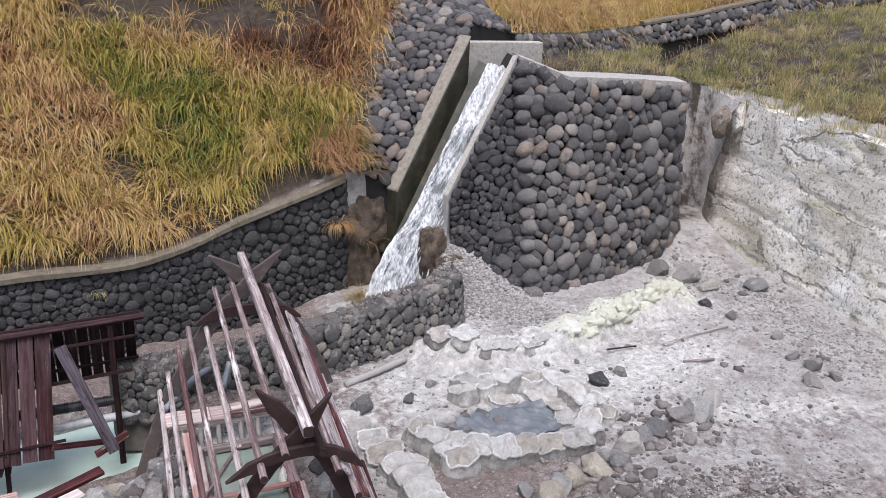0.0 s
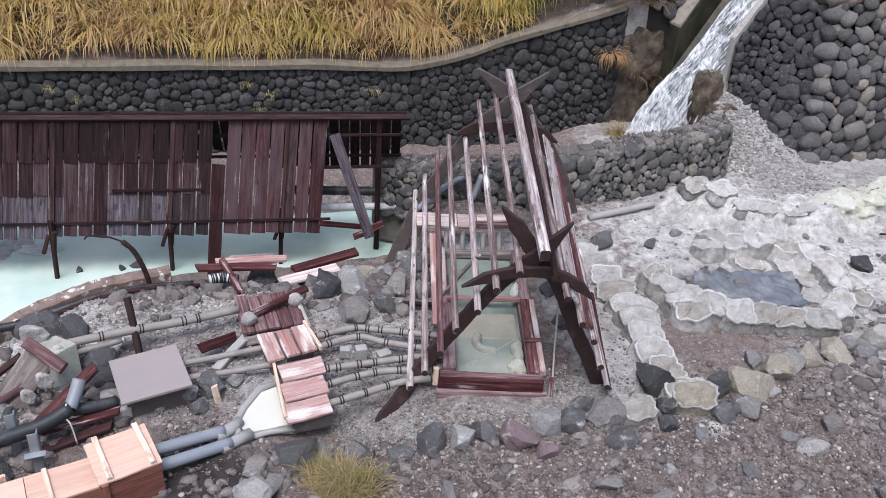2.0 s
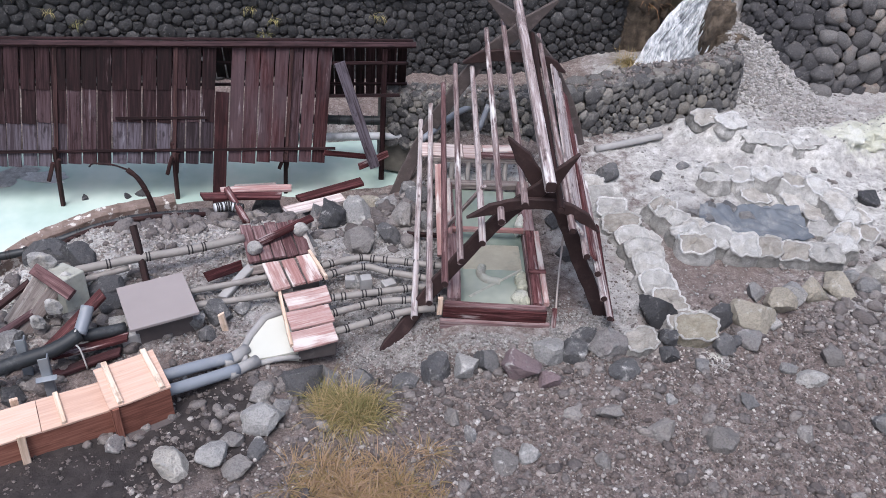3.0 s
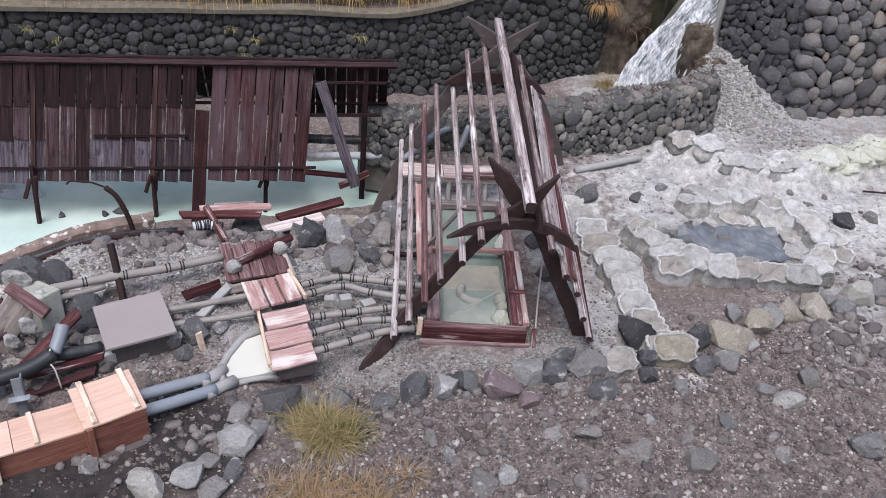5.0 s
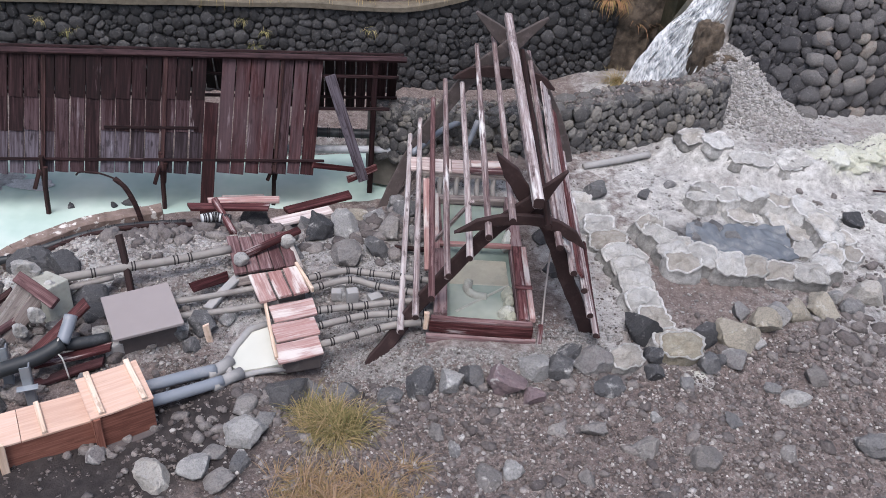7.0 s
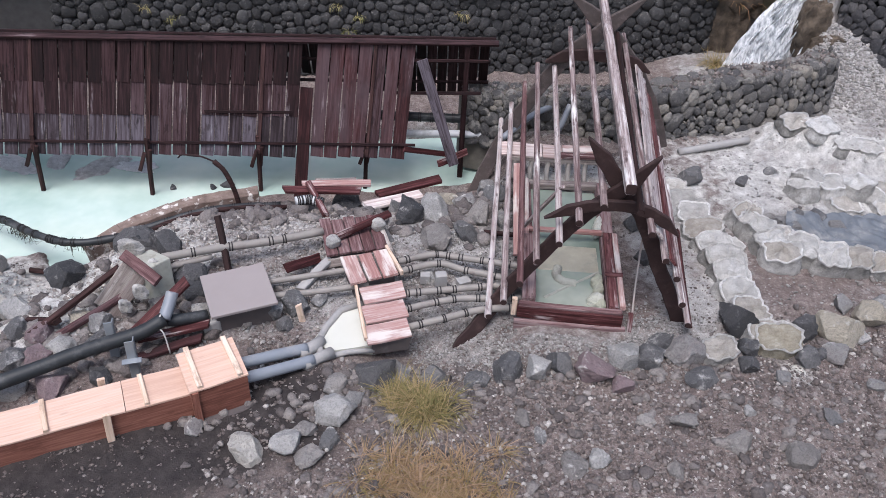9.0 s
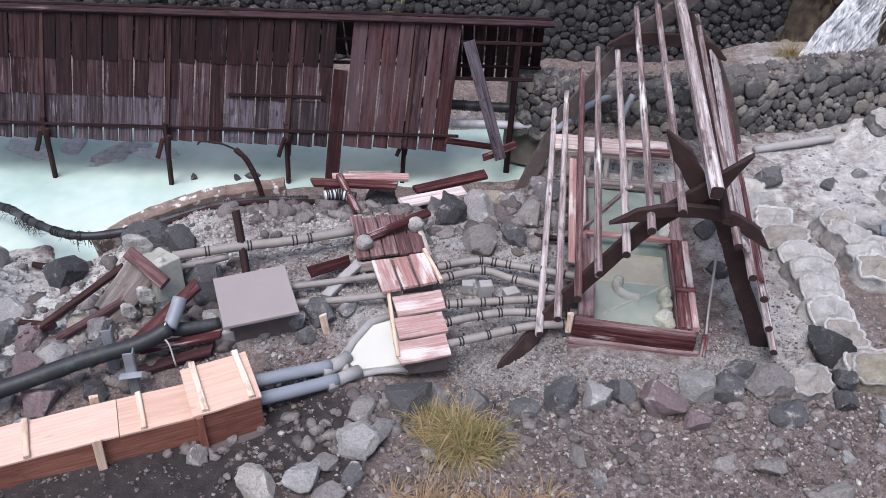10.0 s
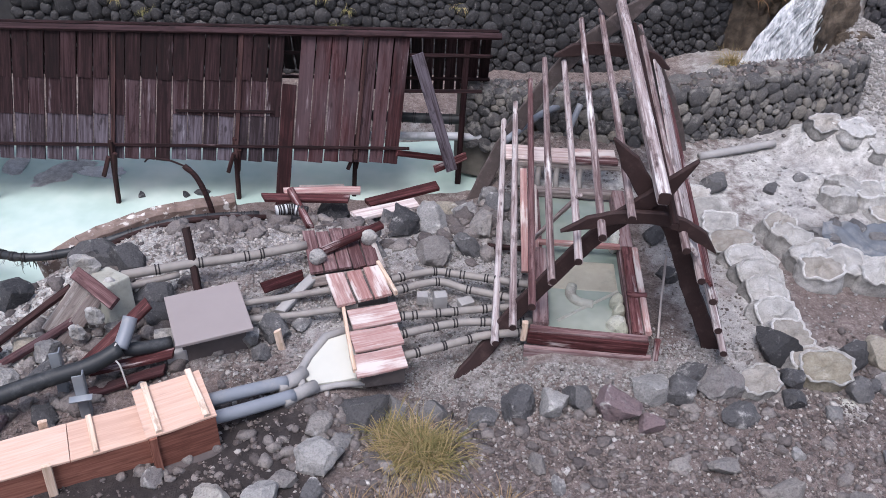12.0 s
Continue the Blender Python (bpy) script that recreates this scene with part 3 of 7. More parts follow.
WATER = -0.8
MUD = [(-3.4, 3.4), (-2.3, 4.05), (-1.45, 4.6)]
BERM = [(3.75, 9.62), (4.3, 9.42), (5.2, 9.36), (6.6, 9.95), (8.1, 10.4)]


def zone(x, y, pts, r):
    """1 near a broken line of plan points, falling to 0 at r."""
    best = np.full(x.shape, 1e9)
    for (ax, ay), (bx, by) in zip(pts, pts[1:]):
        dx, dy = bx - ax, by - ay
        t = np.clip(((x - ax) * dx + (y - ay) * dy) / (dx * dx + dy * dy + 1e-9), 0, 1)
        best = np.minimum(best, np.hypot(x - ax - t * dx, y - ay - t * dy))
    return np.clip(1 - best / r, 0, 1)


def y_south(x):
    return np.interp(x, [-12, -7, -5.4, -5.0, -4.75, -4.4, -4.15, -4.0, -3.3, -2.4, -1.4, -0.4, 0.4], [6.3, 6.5, 6.95, 7.15, 6.75, 6.6, 7.05, 7.6, 8.45, 8.75, 8.85, 9.2, 9.5])


def y_north(x):
    return np.interp(x, [-12, -6.7, -3, 0, 1.5], [9.2, 9.35, 9.8, 10.5, 11.2])


def y_w1(x):
    return 12.6 + 0.15 * (x - 3)


def z_w1(x):
    return np.interp(x, [-12, 0.2, 1.75, 3.3, 3.9, 4.6], [0.74, 0.78, 1.26, 1.72, 1.75, 2.1])


def y_big(x):
    """Plan line of the top of the great cobble wall and of the bank edge beyond it."""
    return np.interp(x, [5.6, 6.3, 6.8, 8.0, 9.5, 10.4, 10.9, 10.95], [13.1, 13.1, 12.35, 12.45, 12.75, 13.6, 13.6, -50])


def height(x, y):
    h = 0.03 * fan_noise(x, y, 1.7, 1) + 0.016 * fan_noise(x, y, 6.0, 2)
    # basin of the pond
    d = y_south(x) - y
    west = 1 - ss(-0.2, 0.6, x)
    h = h - 0.72 * (1 - ss(0.05, 1.7, d)) * west
    inside = ss(-0.02, 0.35, -d) * west
    north = ss(-0.1, 0.25, y - y_north(x))
    h = h - 0.45 * inside * (1 - north) + 0.12 * north * inside
    h = h - 0.25 * (1 - ss(0, 1.2, np.hypot(x + 0.35, (y - 5.5) * 1.2)))
    # stream bed behind the low wall
    yl = np.interp(x, [-0.5, 2.2, 4.6], [9.8, 9.75, 10.9])
    back = ss(-0.1, 0.25, y - yl) * ss(-0.4, 0.3, x) * (1 - ss(4.0, 4.5, x))
    h = h + back * (-0.55 - h + 0.35 * ss(1.5, 3.2, x))
    # gravel fan beside the fall and rise towards the great wall
    h = h + 0.75 * ss(10.7, 12.4, y) * ss(4.2, 4.7, x) * (1 - ss(5.2, 7.0, x))
    h = h + 0.35 * ss(11.2, 13.0, y) * ss(8.0, 9.6, x)
    # crusted berm behind the spring
    b = zone(x, y, BERM, 0.5)
    h = h + 0.36 * ss(0.0, 0.85, b) * (0.85 + 0.3 * fan_noise(x, y, 5.0, 9) + 0.12 * fan_noise(x, y, 13.0, 10))
    # hill behind the long wall
    yw = y_w1(x)
    top = z_w1(x) + np.minimum(0.76 * np.maximum(y - yw - 0.25, 0), 6.5 + 0.02 * y) + 0.1 * fan_noise(x, y, 1.3, 5)
    up = ss(0.02, 0.12, y - yw - 0.1) * (1 - ss(4.7, 5.1, x - 1.45 * (y - 12.5)))
    h = h + up * (top - h)
    # terrace behind the great wall and the bank on the far side
    yb = y_big(np.maximum(x, 5.6))
    plat = 3.02 + 0.1 * np.maximum(y - 12.5, 0) + 0.06 * fan_noise(x, y, 1.1, 7)
    plat = np.where(x > 10.5, 2.62 + 0.26 * np.maximum(x - 11.2, 0) * (1 - 0.5 * ss(14, 20, x)) + 0.05 * np.maximum(y - 12, 0) + 0.06 * fan_noise(x, y, 1.1, 7), plat)
    plat = plat + 0.45 * ss(0.0, 1.2, y - y_up(x) - 0.1)
    # behind the headwall of the channel
    on = np.maximum(ss(0.0, 1.0, (y - yb) / (0.12 + 1.3 * ss(9.2, 9.9, x))) * ss(5.6, 5.9, x), ss(10.85, 10.97, x))
    on = np.where((x < 6.9) & (y > 13.3) & (x > 5.0), ss(13.55, 13.7, y + 0.5 * (x - 5.9)), on)
    on = on * (x > 4.9)
    h = h + on * (plat - h)
    # a bed under the water channel
    cx, cy = x - 4.4, y - 12.35
    along, across = 0.86 * cx + 0.51 * cy, -0.51 * cx + 0.86 * cy
    ch = ss(-0.45, -0.35, -np.abs(across - 0.02)) * ss(-0.1, 0.0, along) * (1 - ss(1.75, 1.95, along))
    h = h + ch * (0.75 + along * 1.28 - h)
    # the land climbs slowly far behind the hill
    far = np.hypot(x, y)
    return h + 0.015 * np.maximum(far - 60, 0)


def y_up(x):
    return np.interp(x, [6.9, 10.8, 15.5, 22, 40], [14.4, 16.2, 17.2, 18.2, 19])


def axis(lo, hi, step, reach):
    a = list(np.arange(lo, hi + 1e-6, step))
    s, left, right = step, lo, hi
    while right < reach or left > -reach:
        s *= 1.28
        left, right = left - s, right + s
        a = [left] + a + [right]
    return np.array(a)


def ground():
    gx, gy = axis(-7.5, 12.5, 0.06, 1500), axis(2.6, 15.0, 0.06, 1500)
    X, Y = np.meshgrid(gx, gy)
    Z = height(X, Y)
    fine = np.maximum(0, 1 - np.maximum(np.abs(X - 2.5) - 9, 0)) * np.maximum(0, 1 - np.maximum(np.abs(Y - 8) - 6, 0))
    g = np.random.default_rng(4)
    Z = Z + fine * (g.random(Z.shape) - 0.5) * 0.022
    nx, ny = len(gx), len(gy)
    i = np.arange((ny - 1) * nx).reshape(ny - 1, nx)[:, :-1].ravel()
    F = np.stack([i, i + 1, i + 1 + nx, i + nx], 1)
    me = mesh_np("ground", np.stack([X, Y, Z], 2).reshape(-1, 3), F, GROUND, True)
    x, y = X.ravel(), Y.ravel()
    ash = np.maximum.reduce([
        zone(x, y, [(-2.3, 5.9), (0.2, 6.3)], 1.0) * 0.8,
        zone(x, y, [(-0.3, 5.6), (2.0, 5.8)], 0.6) * 0.55,
        ss(2.0, 3.4, x) * ss(7.3, 8.1, y + 0.12 * x),
        zone(x, y, [(1.95, 8.4), (2.05, 7.4), (2.3, 6.1)], 0.75) * 1.6,
        zone(x, y, [(-4.5, 5.6), (-3.0, 6.6), (-1.2, 7.2), (0.5, 7.6)], 1.3) * 0.75,
        zone(x, y, [(-1.1, 7.2), (0.3, 7.2), (0.3, 6.7), (-0.3, 6.9)], 0.9) * 1.1,
        zone(x, y, [(5.2, 6.6), (7.0, 6.2), (10.0, 6.2)], 2.2) * 0.8,
        zone(x, y, [(-1.0, 9.9), (2.0, 10.4), (3.5, 11.2)], 1.2)])
    crust = np.maximum.reduce([
        zone(x, y, [(2.9, 9.0), (4.3, 8.4), (6.2, 8.6)], 2.2) * 0.68,
        zone(x, y, [(2.45, 8.6), (2.6, 6.3)], 0.5) * 0.7,
        zone(x, y, [(5.0, 9.3), (8.2, 10.4)], 1.3) * 0.85,
        zone(x, y, [(5.2, 8.3), (7.2, 8.7)], 1.5) * 0.85,
        zone(x, y, BERM, 0.6) * 1.3,
        zone(x, y, [(5.4, 7.35), (7.2, 7.2), (8.4, 6.9)], 0.9) * 0.65,
        zone(x, y, [(4.75, 10.3), (4.85, 11.0)], 0.5) * 0.6,
        zone(x, y, [(-3.6, 6.4), (-4.4, 5.6), (-5.4, 6.2)], 1.5) * 1.2,
        zone(x, y, [(-2.6, 7.4), (-1.4, 7.9)], 0.5) * 0.8,
        zone(x, y, [(0.0, 8.4), (1.9, 8.6)], 0.7) * 0.7,
        zone(x, y, [(-8, 10.2), (-3, 10.6), (2.0, 11.4)], 1.2) * 0.3,
        zone(x, y, [(2.9, 6.1), (2.95, 5.5)], 0.35) * 0.8])
    sulphur = np.maximum(zone(x, y, [(5.6, 9.5), (6.6, 9.95), (8.3, 10.45)], 0.6) * 1.1, zone(x, y, [(2.9, 6.1), (2.95, 5.6)], 0.3) * 0.7)
    soil = np.maximum(ss(0.1, 0.4, Y - y_w1(X)).ravel() * (x < 6.2), (Z.ravel() > 2.75) * 0.8)
    soil = np.maximum(soil, (np.abs(x) > 30) * 1.0)
    soil = np.maximum(soil, zone(x, y, [(10.7, 13.8), (9.8, 13.7), (9.6, 13.2), (10.2, 13.2)], 0.8) * 0.8)
    damp = np.maximum(zone(x, y, MUD, 1.0) * 1.25, zone(x, y, [(3.2, 7.9), (4.6, 8.0)], 0.6) * 0.6)
    for name, val in (("ash", ash), ("crust", crust), ("sulphur", sulphur), ("soil", soil), ("damp", damp)):
        me.attributes.new(name, 'FLOAT', 'POINT').data.foreach_set("value", np.ascontiguousarray(val, dtype=np.float32))
    return tagged(new("ground", me), "grey volcanic gravel ground with white mineral crust", "ground", kind="structure")


ground()


def hz(x, y):
    return float(height(np.array([float(x)]), np.array([float(y)]))[0])


def water_sheet(name, pts, z, mat, label, parent=None):
    bm = bmesh.new()
    top = [bm.verts.new((x, y, z)) for x, y in pts]
    low = [bm.verts.new((x, y, z - 0.3)) for x, y in pts]
    bm.faces.new(top)
    bm.faces.new(low[::-1])
    k = len(pts)
    for i in range(k):
        bm.faces.new((top[i], low[i], low[(i + 1) % k], top[(i + 1) % k]))
    return part(name, bm, mat, parent, label)


pond = water_sheet("water", [(-14, 5.6), (-5.0, 6.2), (-3.6, 7.2), (-2.0, 8.2), (-0.2, 8.7), (0.9, 9.4), (2.6, 11.2), (1.8, 12.3), (-3, 11.6), (-14, 10.0)], WATER, POND, "")
tagged(pond, "milky turquoise hot spring pond water", "water", kind="structure")

# ---- stone walls ----
DARKS = [stone_mesh("cobble", COBBLE_DARK, 100 + i, 2, 0, 2.6, 0.17) for i in range(9)]
BLACKS = [stone_mesh("cobble", COBBLE_BLACK, 150 + i, 2, 0, 2.6, 0.16) for i in range(8)]
BANDS = [stone_mesh("cobble", COBBLE_BAND, 200 + i, 2, 0, 3.0, 0.12) for i in range(9)]
PALES = [stone_mesh("cobble", COBBLE_PALE, 300 + i, 2, 0, 2.8, 0.13) for i in range(8)]


def ruled(feet, tops):
    return [(a, b, d, c) for a, b, c, d in zip(feet, feet[1:], tops, tops[1:])]


def backing(name, feet, tops, back, mat, parent, inset=0.04):
    """A solid core behind a facing: front skin, a top and a back."""
    bm = bmesh.new()
    bk = V(back)
    rows = []
    for f, t in zip(feet, tops):
        f, t = V(f), V(t)
        i = bk.normalized() * inset
        rows.append([bm.verts.new(f + i - V((0, 0, 0.4))), bm.verts.new(t + i), bm.verts.new(t + bk), bm.verts.new(V((t.x, t.y, f.z - 0.4)) + bk)])
    for a, b in zip(rows, rows[1:]):
        for j in range(4):
            vs = [a[j], b[j], b[(j + 1) % 4], a[(j + 1) % 4]]
            if len(set(vs)) == 4:
                bm.faces.new(vs)
    bm.faces.new(rows[0])
    bm.faces.new(rows[-1][::-1])
    bmesh.ops.recalc_face_normals(bm, faces=bm.faces)
    return part(name, bm, mat, parent)


def cap(name, line, width, thick, back, mat, parent, lift=0.0):
    """A cast coping along a line of points."""
    rings = []
    b = V(back).normalized()
    pts = spline(line, 6)
    for i, p in enumerate(pts):
        w = 0.012 * math.sin(i * 1.7) + 0.008 * math.sin(i * 0.6 + 1)
        f, k = p - b * (0.05 + w), p + b * width
        z0, z1 = -thick + lift, lift + 0.01 * math.sin(i * 1.1)
        rings.append([f + V((0, 0, z0)), f + V((0, 0, z1 - 0.03)), f + b * 0.03 + V((0, 0, z1)), k + V((0, 0, z1)), k + V((0, 0, z0))])
    bm = loft(rings)
    bmesh.ops.recalc_face_normals(bm, faces=bm.faces)
    return part(name, bm, mat, parent)


# long wall at the foot of the grass hill
def long_wall():
    w = thing("wall_hillside", (0, 12.2, -0.7), "long grey cobble retaining wall with concrete coping", "wall", kind="structure")
    xs = [-9.0, -6.5, -4.0, -1.5, 0.2, 1.7, 3.25]
    feet = [(x, float(y_w1(x)) - 0.06, -0.8) for x in xs]
    tops = [(x, float(y_w1(x)) + 0.1, float(z_w1(x)) - 0.1) for x in xs]
    end_f, end_t = (3.45, 13.3, -0.4), (3.45, 13.3, 1.7)
    backing("core", feet + [end_f], tops + [end_t], (0, 0.4, 0), MORTAR_BAND, w, 0.02)
    pave(w, ruled(feet[1:] + [end_f], tops[1:] + [end_t]), 880, 11, BANDS, COBBLE_BAND, 0.5, 0.96, 0.35, 0.2, near=(0, 12))
    cap("coping", [(x, float(y_w1(x)) + 0.08, float(z_w1(x)) + 0.02) for x in xs], 0.12, 0.1, (0, 1, 0), COPING, w)


long_wall()

# great battered cobble wall beside the water channel
FEET = [(4.86, 12.02, 0.55), (5.34, 11.58, 0.25), (5.83, 11.13, -0.05), (6.05, 11.1, -0.05), (7.4, 11.45, -0.05), (8.93, 12.0, 0.0), (9.7, 12.6, 0.2)]
TOPS = [(4.84, 12.07, 1.43), (5.55, 12.5, 2.46), (6.28, 12.91, 3.5), (6.76, 12.05, 3.3), (8.0, 12.2, 3.22), (9.3, 12.4, 3.1), (9.75, 13.1, 2.95)]


def great_wall():
    w = thing("wall_channel_side", (6.5, 11.8, 0), "tall battered wall of dark rounded river cobbles", "wall", kind="structure")
    backing("core", FEET, TOPS, (0.12, 0.8, 0), MORTAR, w, 0.1)
    faces = ruled(FEET, TOPS)
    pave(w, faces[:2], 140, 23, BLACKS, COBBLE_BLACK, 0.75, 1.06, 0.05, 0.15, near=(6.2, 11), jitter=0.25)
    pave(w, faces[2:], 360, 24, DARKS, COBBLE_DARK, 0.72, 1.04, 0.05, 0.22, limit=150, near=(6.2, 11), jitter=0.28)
    # long stones bonding the corner
    g = random.Random(44)
    for i in range(15):
        s = (i + 0.4) / 15
        p = V(FEET[2]).lerp(V(FEET[3]), 0.5).lerp(V(TOPS[2]).lerp(V(TOPS[3]), 0.08), s) + V((-0.03, -0.05, 0))
        ax = (V((0.75, 0.2, 0)) if i % 2 else V((0.6, -0.45, 0))).normalized()
        m = Matrix.Translation(p) @ Matrix((ax, V((0, 0, 1)).cross(ax), V((0, 0, 1)))).transposed().to_4x4() @ Matrix.Rotation(g.uniform(-0.2, 0.2), 4, 'Y') @ Matrix.Diagonal((g.uniform(0.16, 0.21), 0.13, g.uniform(0.1, 0.13), 1))
        part("stone", g.choice(DARKS), None, w, m=m)
    # mortar bed on top of the wall
    bm = loft([[V(p) + V((0, 0, -0.1)), V(p) + V((0, 0, 0.05)), V(p) + V((0.1, 0.55, 0.05)), V(p) + V((0.1, 0.55, -0.1))] for p in TOPS[2:6]])
    bmesh.ops.recalc_face_normals(bm, faces=bm.faces)
    part("coping", bm, CONCRETE_CAP, w)


great_wall()


# low wall that dams the stream
def low_wall():
    w = thing("wall_stream", (2.5, 10, 0), "low crusted cobble wall along the stream", "wall", kind="structure")
    xs = [-0.35, 0.6, 1.45, 2.2, 3.0, 3.7, 4.55]
    fy = [9.62, 9.42, 9.3, 9.46, 9.78, 10.05, 10.58]
    tz = [0.3, 0.42, 0.52, 0.6, 0.66, 0.66, 0.66]
    feet = [(x, y, -0.35 if x < 1 else -0.1) for x, y in zip(xs, fy)]
    tops = [(x, y + 0.16, z) for x, y, z in zip(xs, fy, tz)]
    bkl = [(x - 0.1, y + 0.34, z + 0.02) for (x, y, z) in tops]
    ef, et = (4.62, 11.1, -0.1), (4.55, 11.2, 0.68)
    backing("core", feet, tops, (-0.1, 0.34, 0), MORTAR_LOW, w)
    global LOW_TOP
    LOW_TOP = list(zip(tops, bkl))
    pave(w, ruled(feet + [ef], tops + [et]), 280, 31, PALES, COBBLE_PALE, 0.5, 0.98, 0.3, 0.24, near=(3, 9.5))
    pave(w, ruled(tops, bkl), 95, 32, PALES, COBBLE_PALE, 0.5, 0.9, 0.5, 0.3, near=(3, 9.5))


low_wall()


# cobble pitching on the slope beside the channel
def apron():
    w = thing("wall_slope_pitching", (4.2, 13.2, 1.6), "cobble pitching on the slope beside the channel", "wall", kind="structure")
    a = [(3.35, 13.0, 1.85), (3.95, 12.7, 1.5)]
    b = [(3.9, 14.8, 3.2), (5.15, 13.35, 3.0)]
    c = [(5.0, 17.0, 4.6), (5.9, 14.1, 3.95)]
    quads = [(a[0], a[1], b[1], b[0]), (b[0], b[1], c[1], c[0]), (c[1], (6.9, 14.6, 3.75), (6.6, 17.6, 4.75), c[0])]
    bm = bmesh.new()
    for q in quads:
        lo = [bm.verts.new(V(p) + V((0.03, 0.03, -0.5))) for p in q]
        hi = [bm.verts.new(V(p) + V((0.03, 0.04, -0.04))) for p in q]
        bm.faces.new(hi)
        for i in range(4):
            bm.faces.new((lo[i], lo[(i + 1) % 4], hi[(i + 1) % 4], hi[i]))
    part("core", bm, MORTAR, w)
    pave(w, quads, 430, 41, DARKS, COBBLE_DARK, 0.7, 1.0, 0.1, 0.22, near=(4.5, 12.5), jitter=0.2)


apron()


# low wall along the back of the terrace
def terrace_wall():
    w = thing("wall_terrace", (12, 16.5, 3.4), "low dark cobble wall under tall grass", "wall", kind="structure")
    xs = [6.9, 8.8, 10.8, 13.0, 15.5, 19.0]
    feet = [(x, float(y_up(x)) - 0.15, z) for x, z in zip(xs, (3.3, 3.2, 3.25, 3.5, 3.85, 4.2))]
    tops = [(x, y + 0.12, z + 0.42) for x, y, z in feet]
    backing("core", feet, tops, (0, 0.3, 0), MORTAR, w)
    pave(w, ruled(feet, tops), 190, 51, DARKS, COBBLE_DARK, 0.6, 1.0, 0.3, 0.2, near=(8, 14))
    cap("coping", [(x, y + 0.05, z + 0.1) for x, y, z in tops[2:]], 0.12, 0.08, (0, 1, 0), COPING, w)


terrace_wall()


# old concrete wall on the far side of the hollow
def concrete_wall():
    w = thing("wall_concrete", (10.6, 10, 0), "old pitted pale concrete retaining wall with cracks", "wall", kind="structure")
    g = np.random.default_rng(9)
    ny, nz = 230, 60
    ys = np.linspace(13.35, 3.5, ny)
    verts = []
    for i, y in enumerate(ys):
        for j in range(nz):
            v = j / (nz - 1)
            top = 2.72 + 0.05 * math.sin(y * 3.1) + 0.04 * math.sin(y * 7.7) - 0.25 * max(0, y - 12.6) - (0.28 if 12.55 < y < 12.75 else 0)
            z = -0.25 + v * (top + 0.25)
            x = 10.45 + 0.14 * v * 2.7 / 2.7 + 0.28 * v
            k = noise.noise((y * 1.1, z * 1.5, 3.0)) * 0.05 + noise.noise((y * 4, z * 5, 9.0)) * 0.015 + noise.noise((y * 13, z * 13, 5.0)) * 0.008
            course = (z + 0.12 * math.sin(y * 0.9)) % 0.78
            if course < 0.06 and z < 2.4:
                k += 0.04 * (1 - course / 0.06)
            if noise.noise((y * 0.7 + 5, z * 0.9, 1.0)) > 0.28:
                k += 0.02
            x += k + 0.5 * max(0, y - 12.7) ** 1.5
            verts.append((x, y, z))
    idx = np.arange(ny * nz).reshape(ny, nz)
    F = np.stack([idx[:-1, :-1], idx[1:, :-1], idx[1:, 1:], idx[:-1, 1:]], 2).reshape(-1, 4)
    part("face", mesh_np("face", np.array(verts), F, CONCRETE_WALL), None, w)
    bm = loft([[(10.85 + d, y, -0.3), (10.82 + d, y, 2.66), (11.2 + d, y, 2.66), (11.2 + d, y, -0.3)] for y, d in ((12.9, 0.1), (8, 0), (3.5, 0))])
    bmesh.ops.recalc_face_normals(bm, faces=bm.faces)
    part("core", bm, CONCRETE_WALL, w)


concrete_wall()


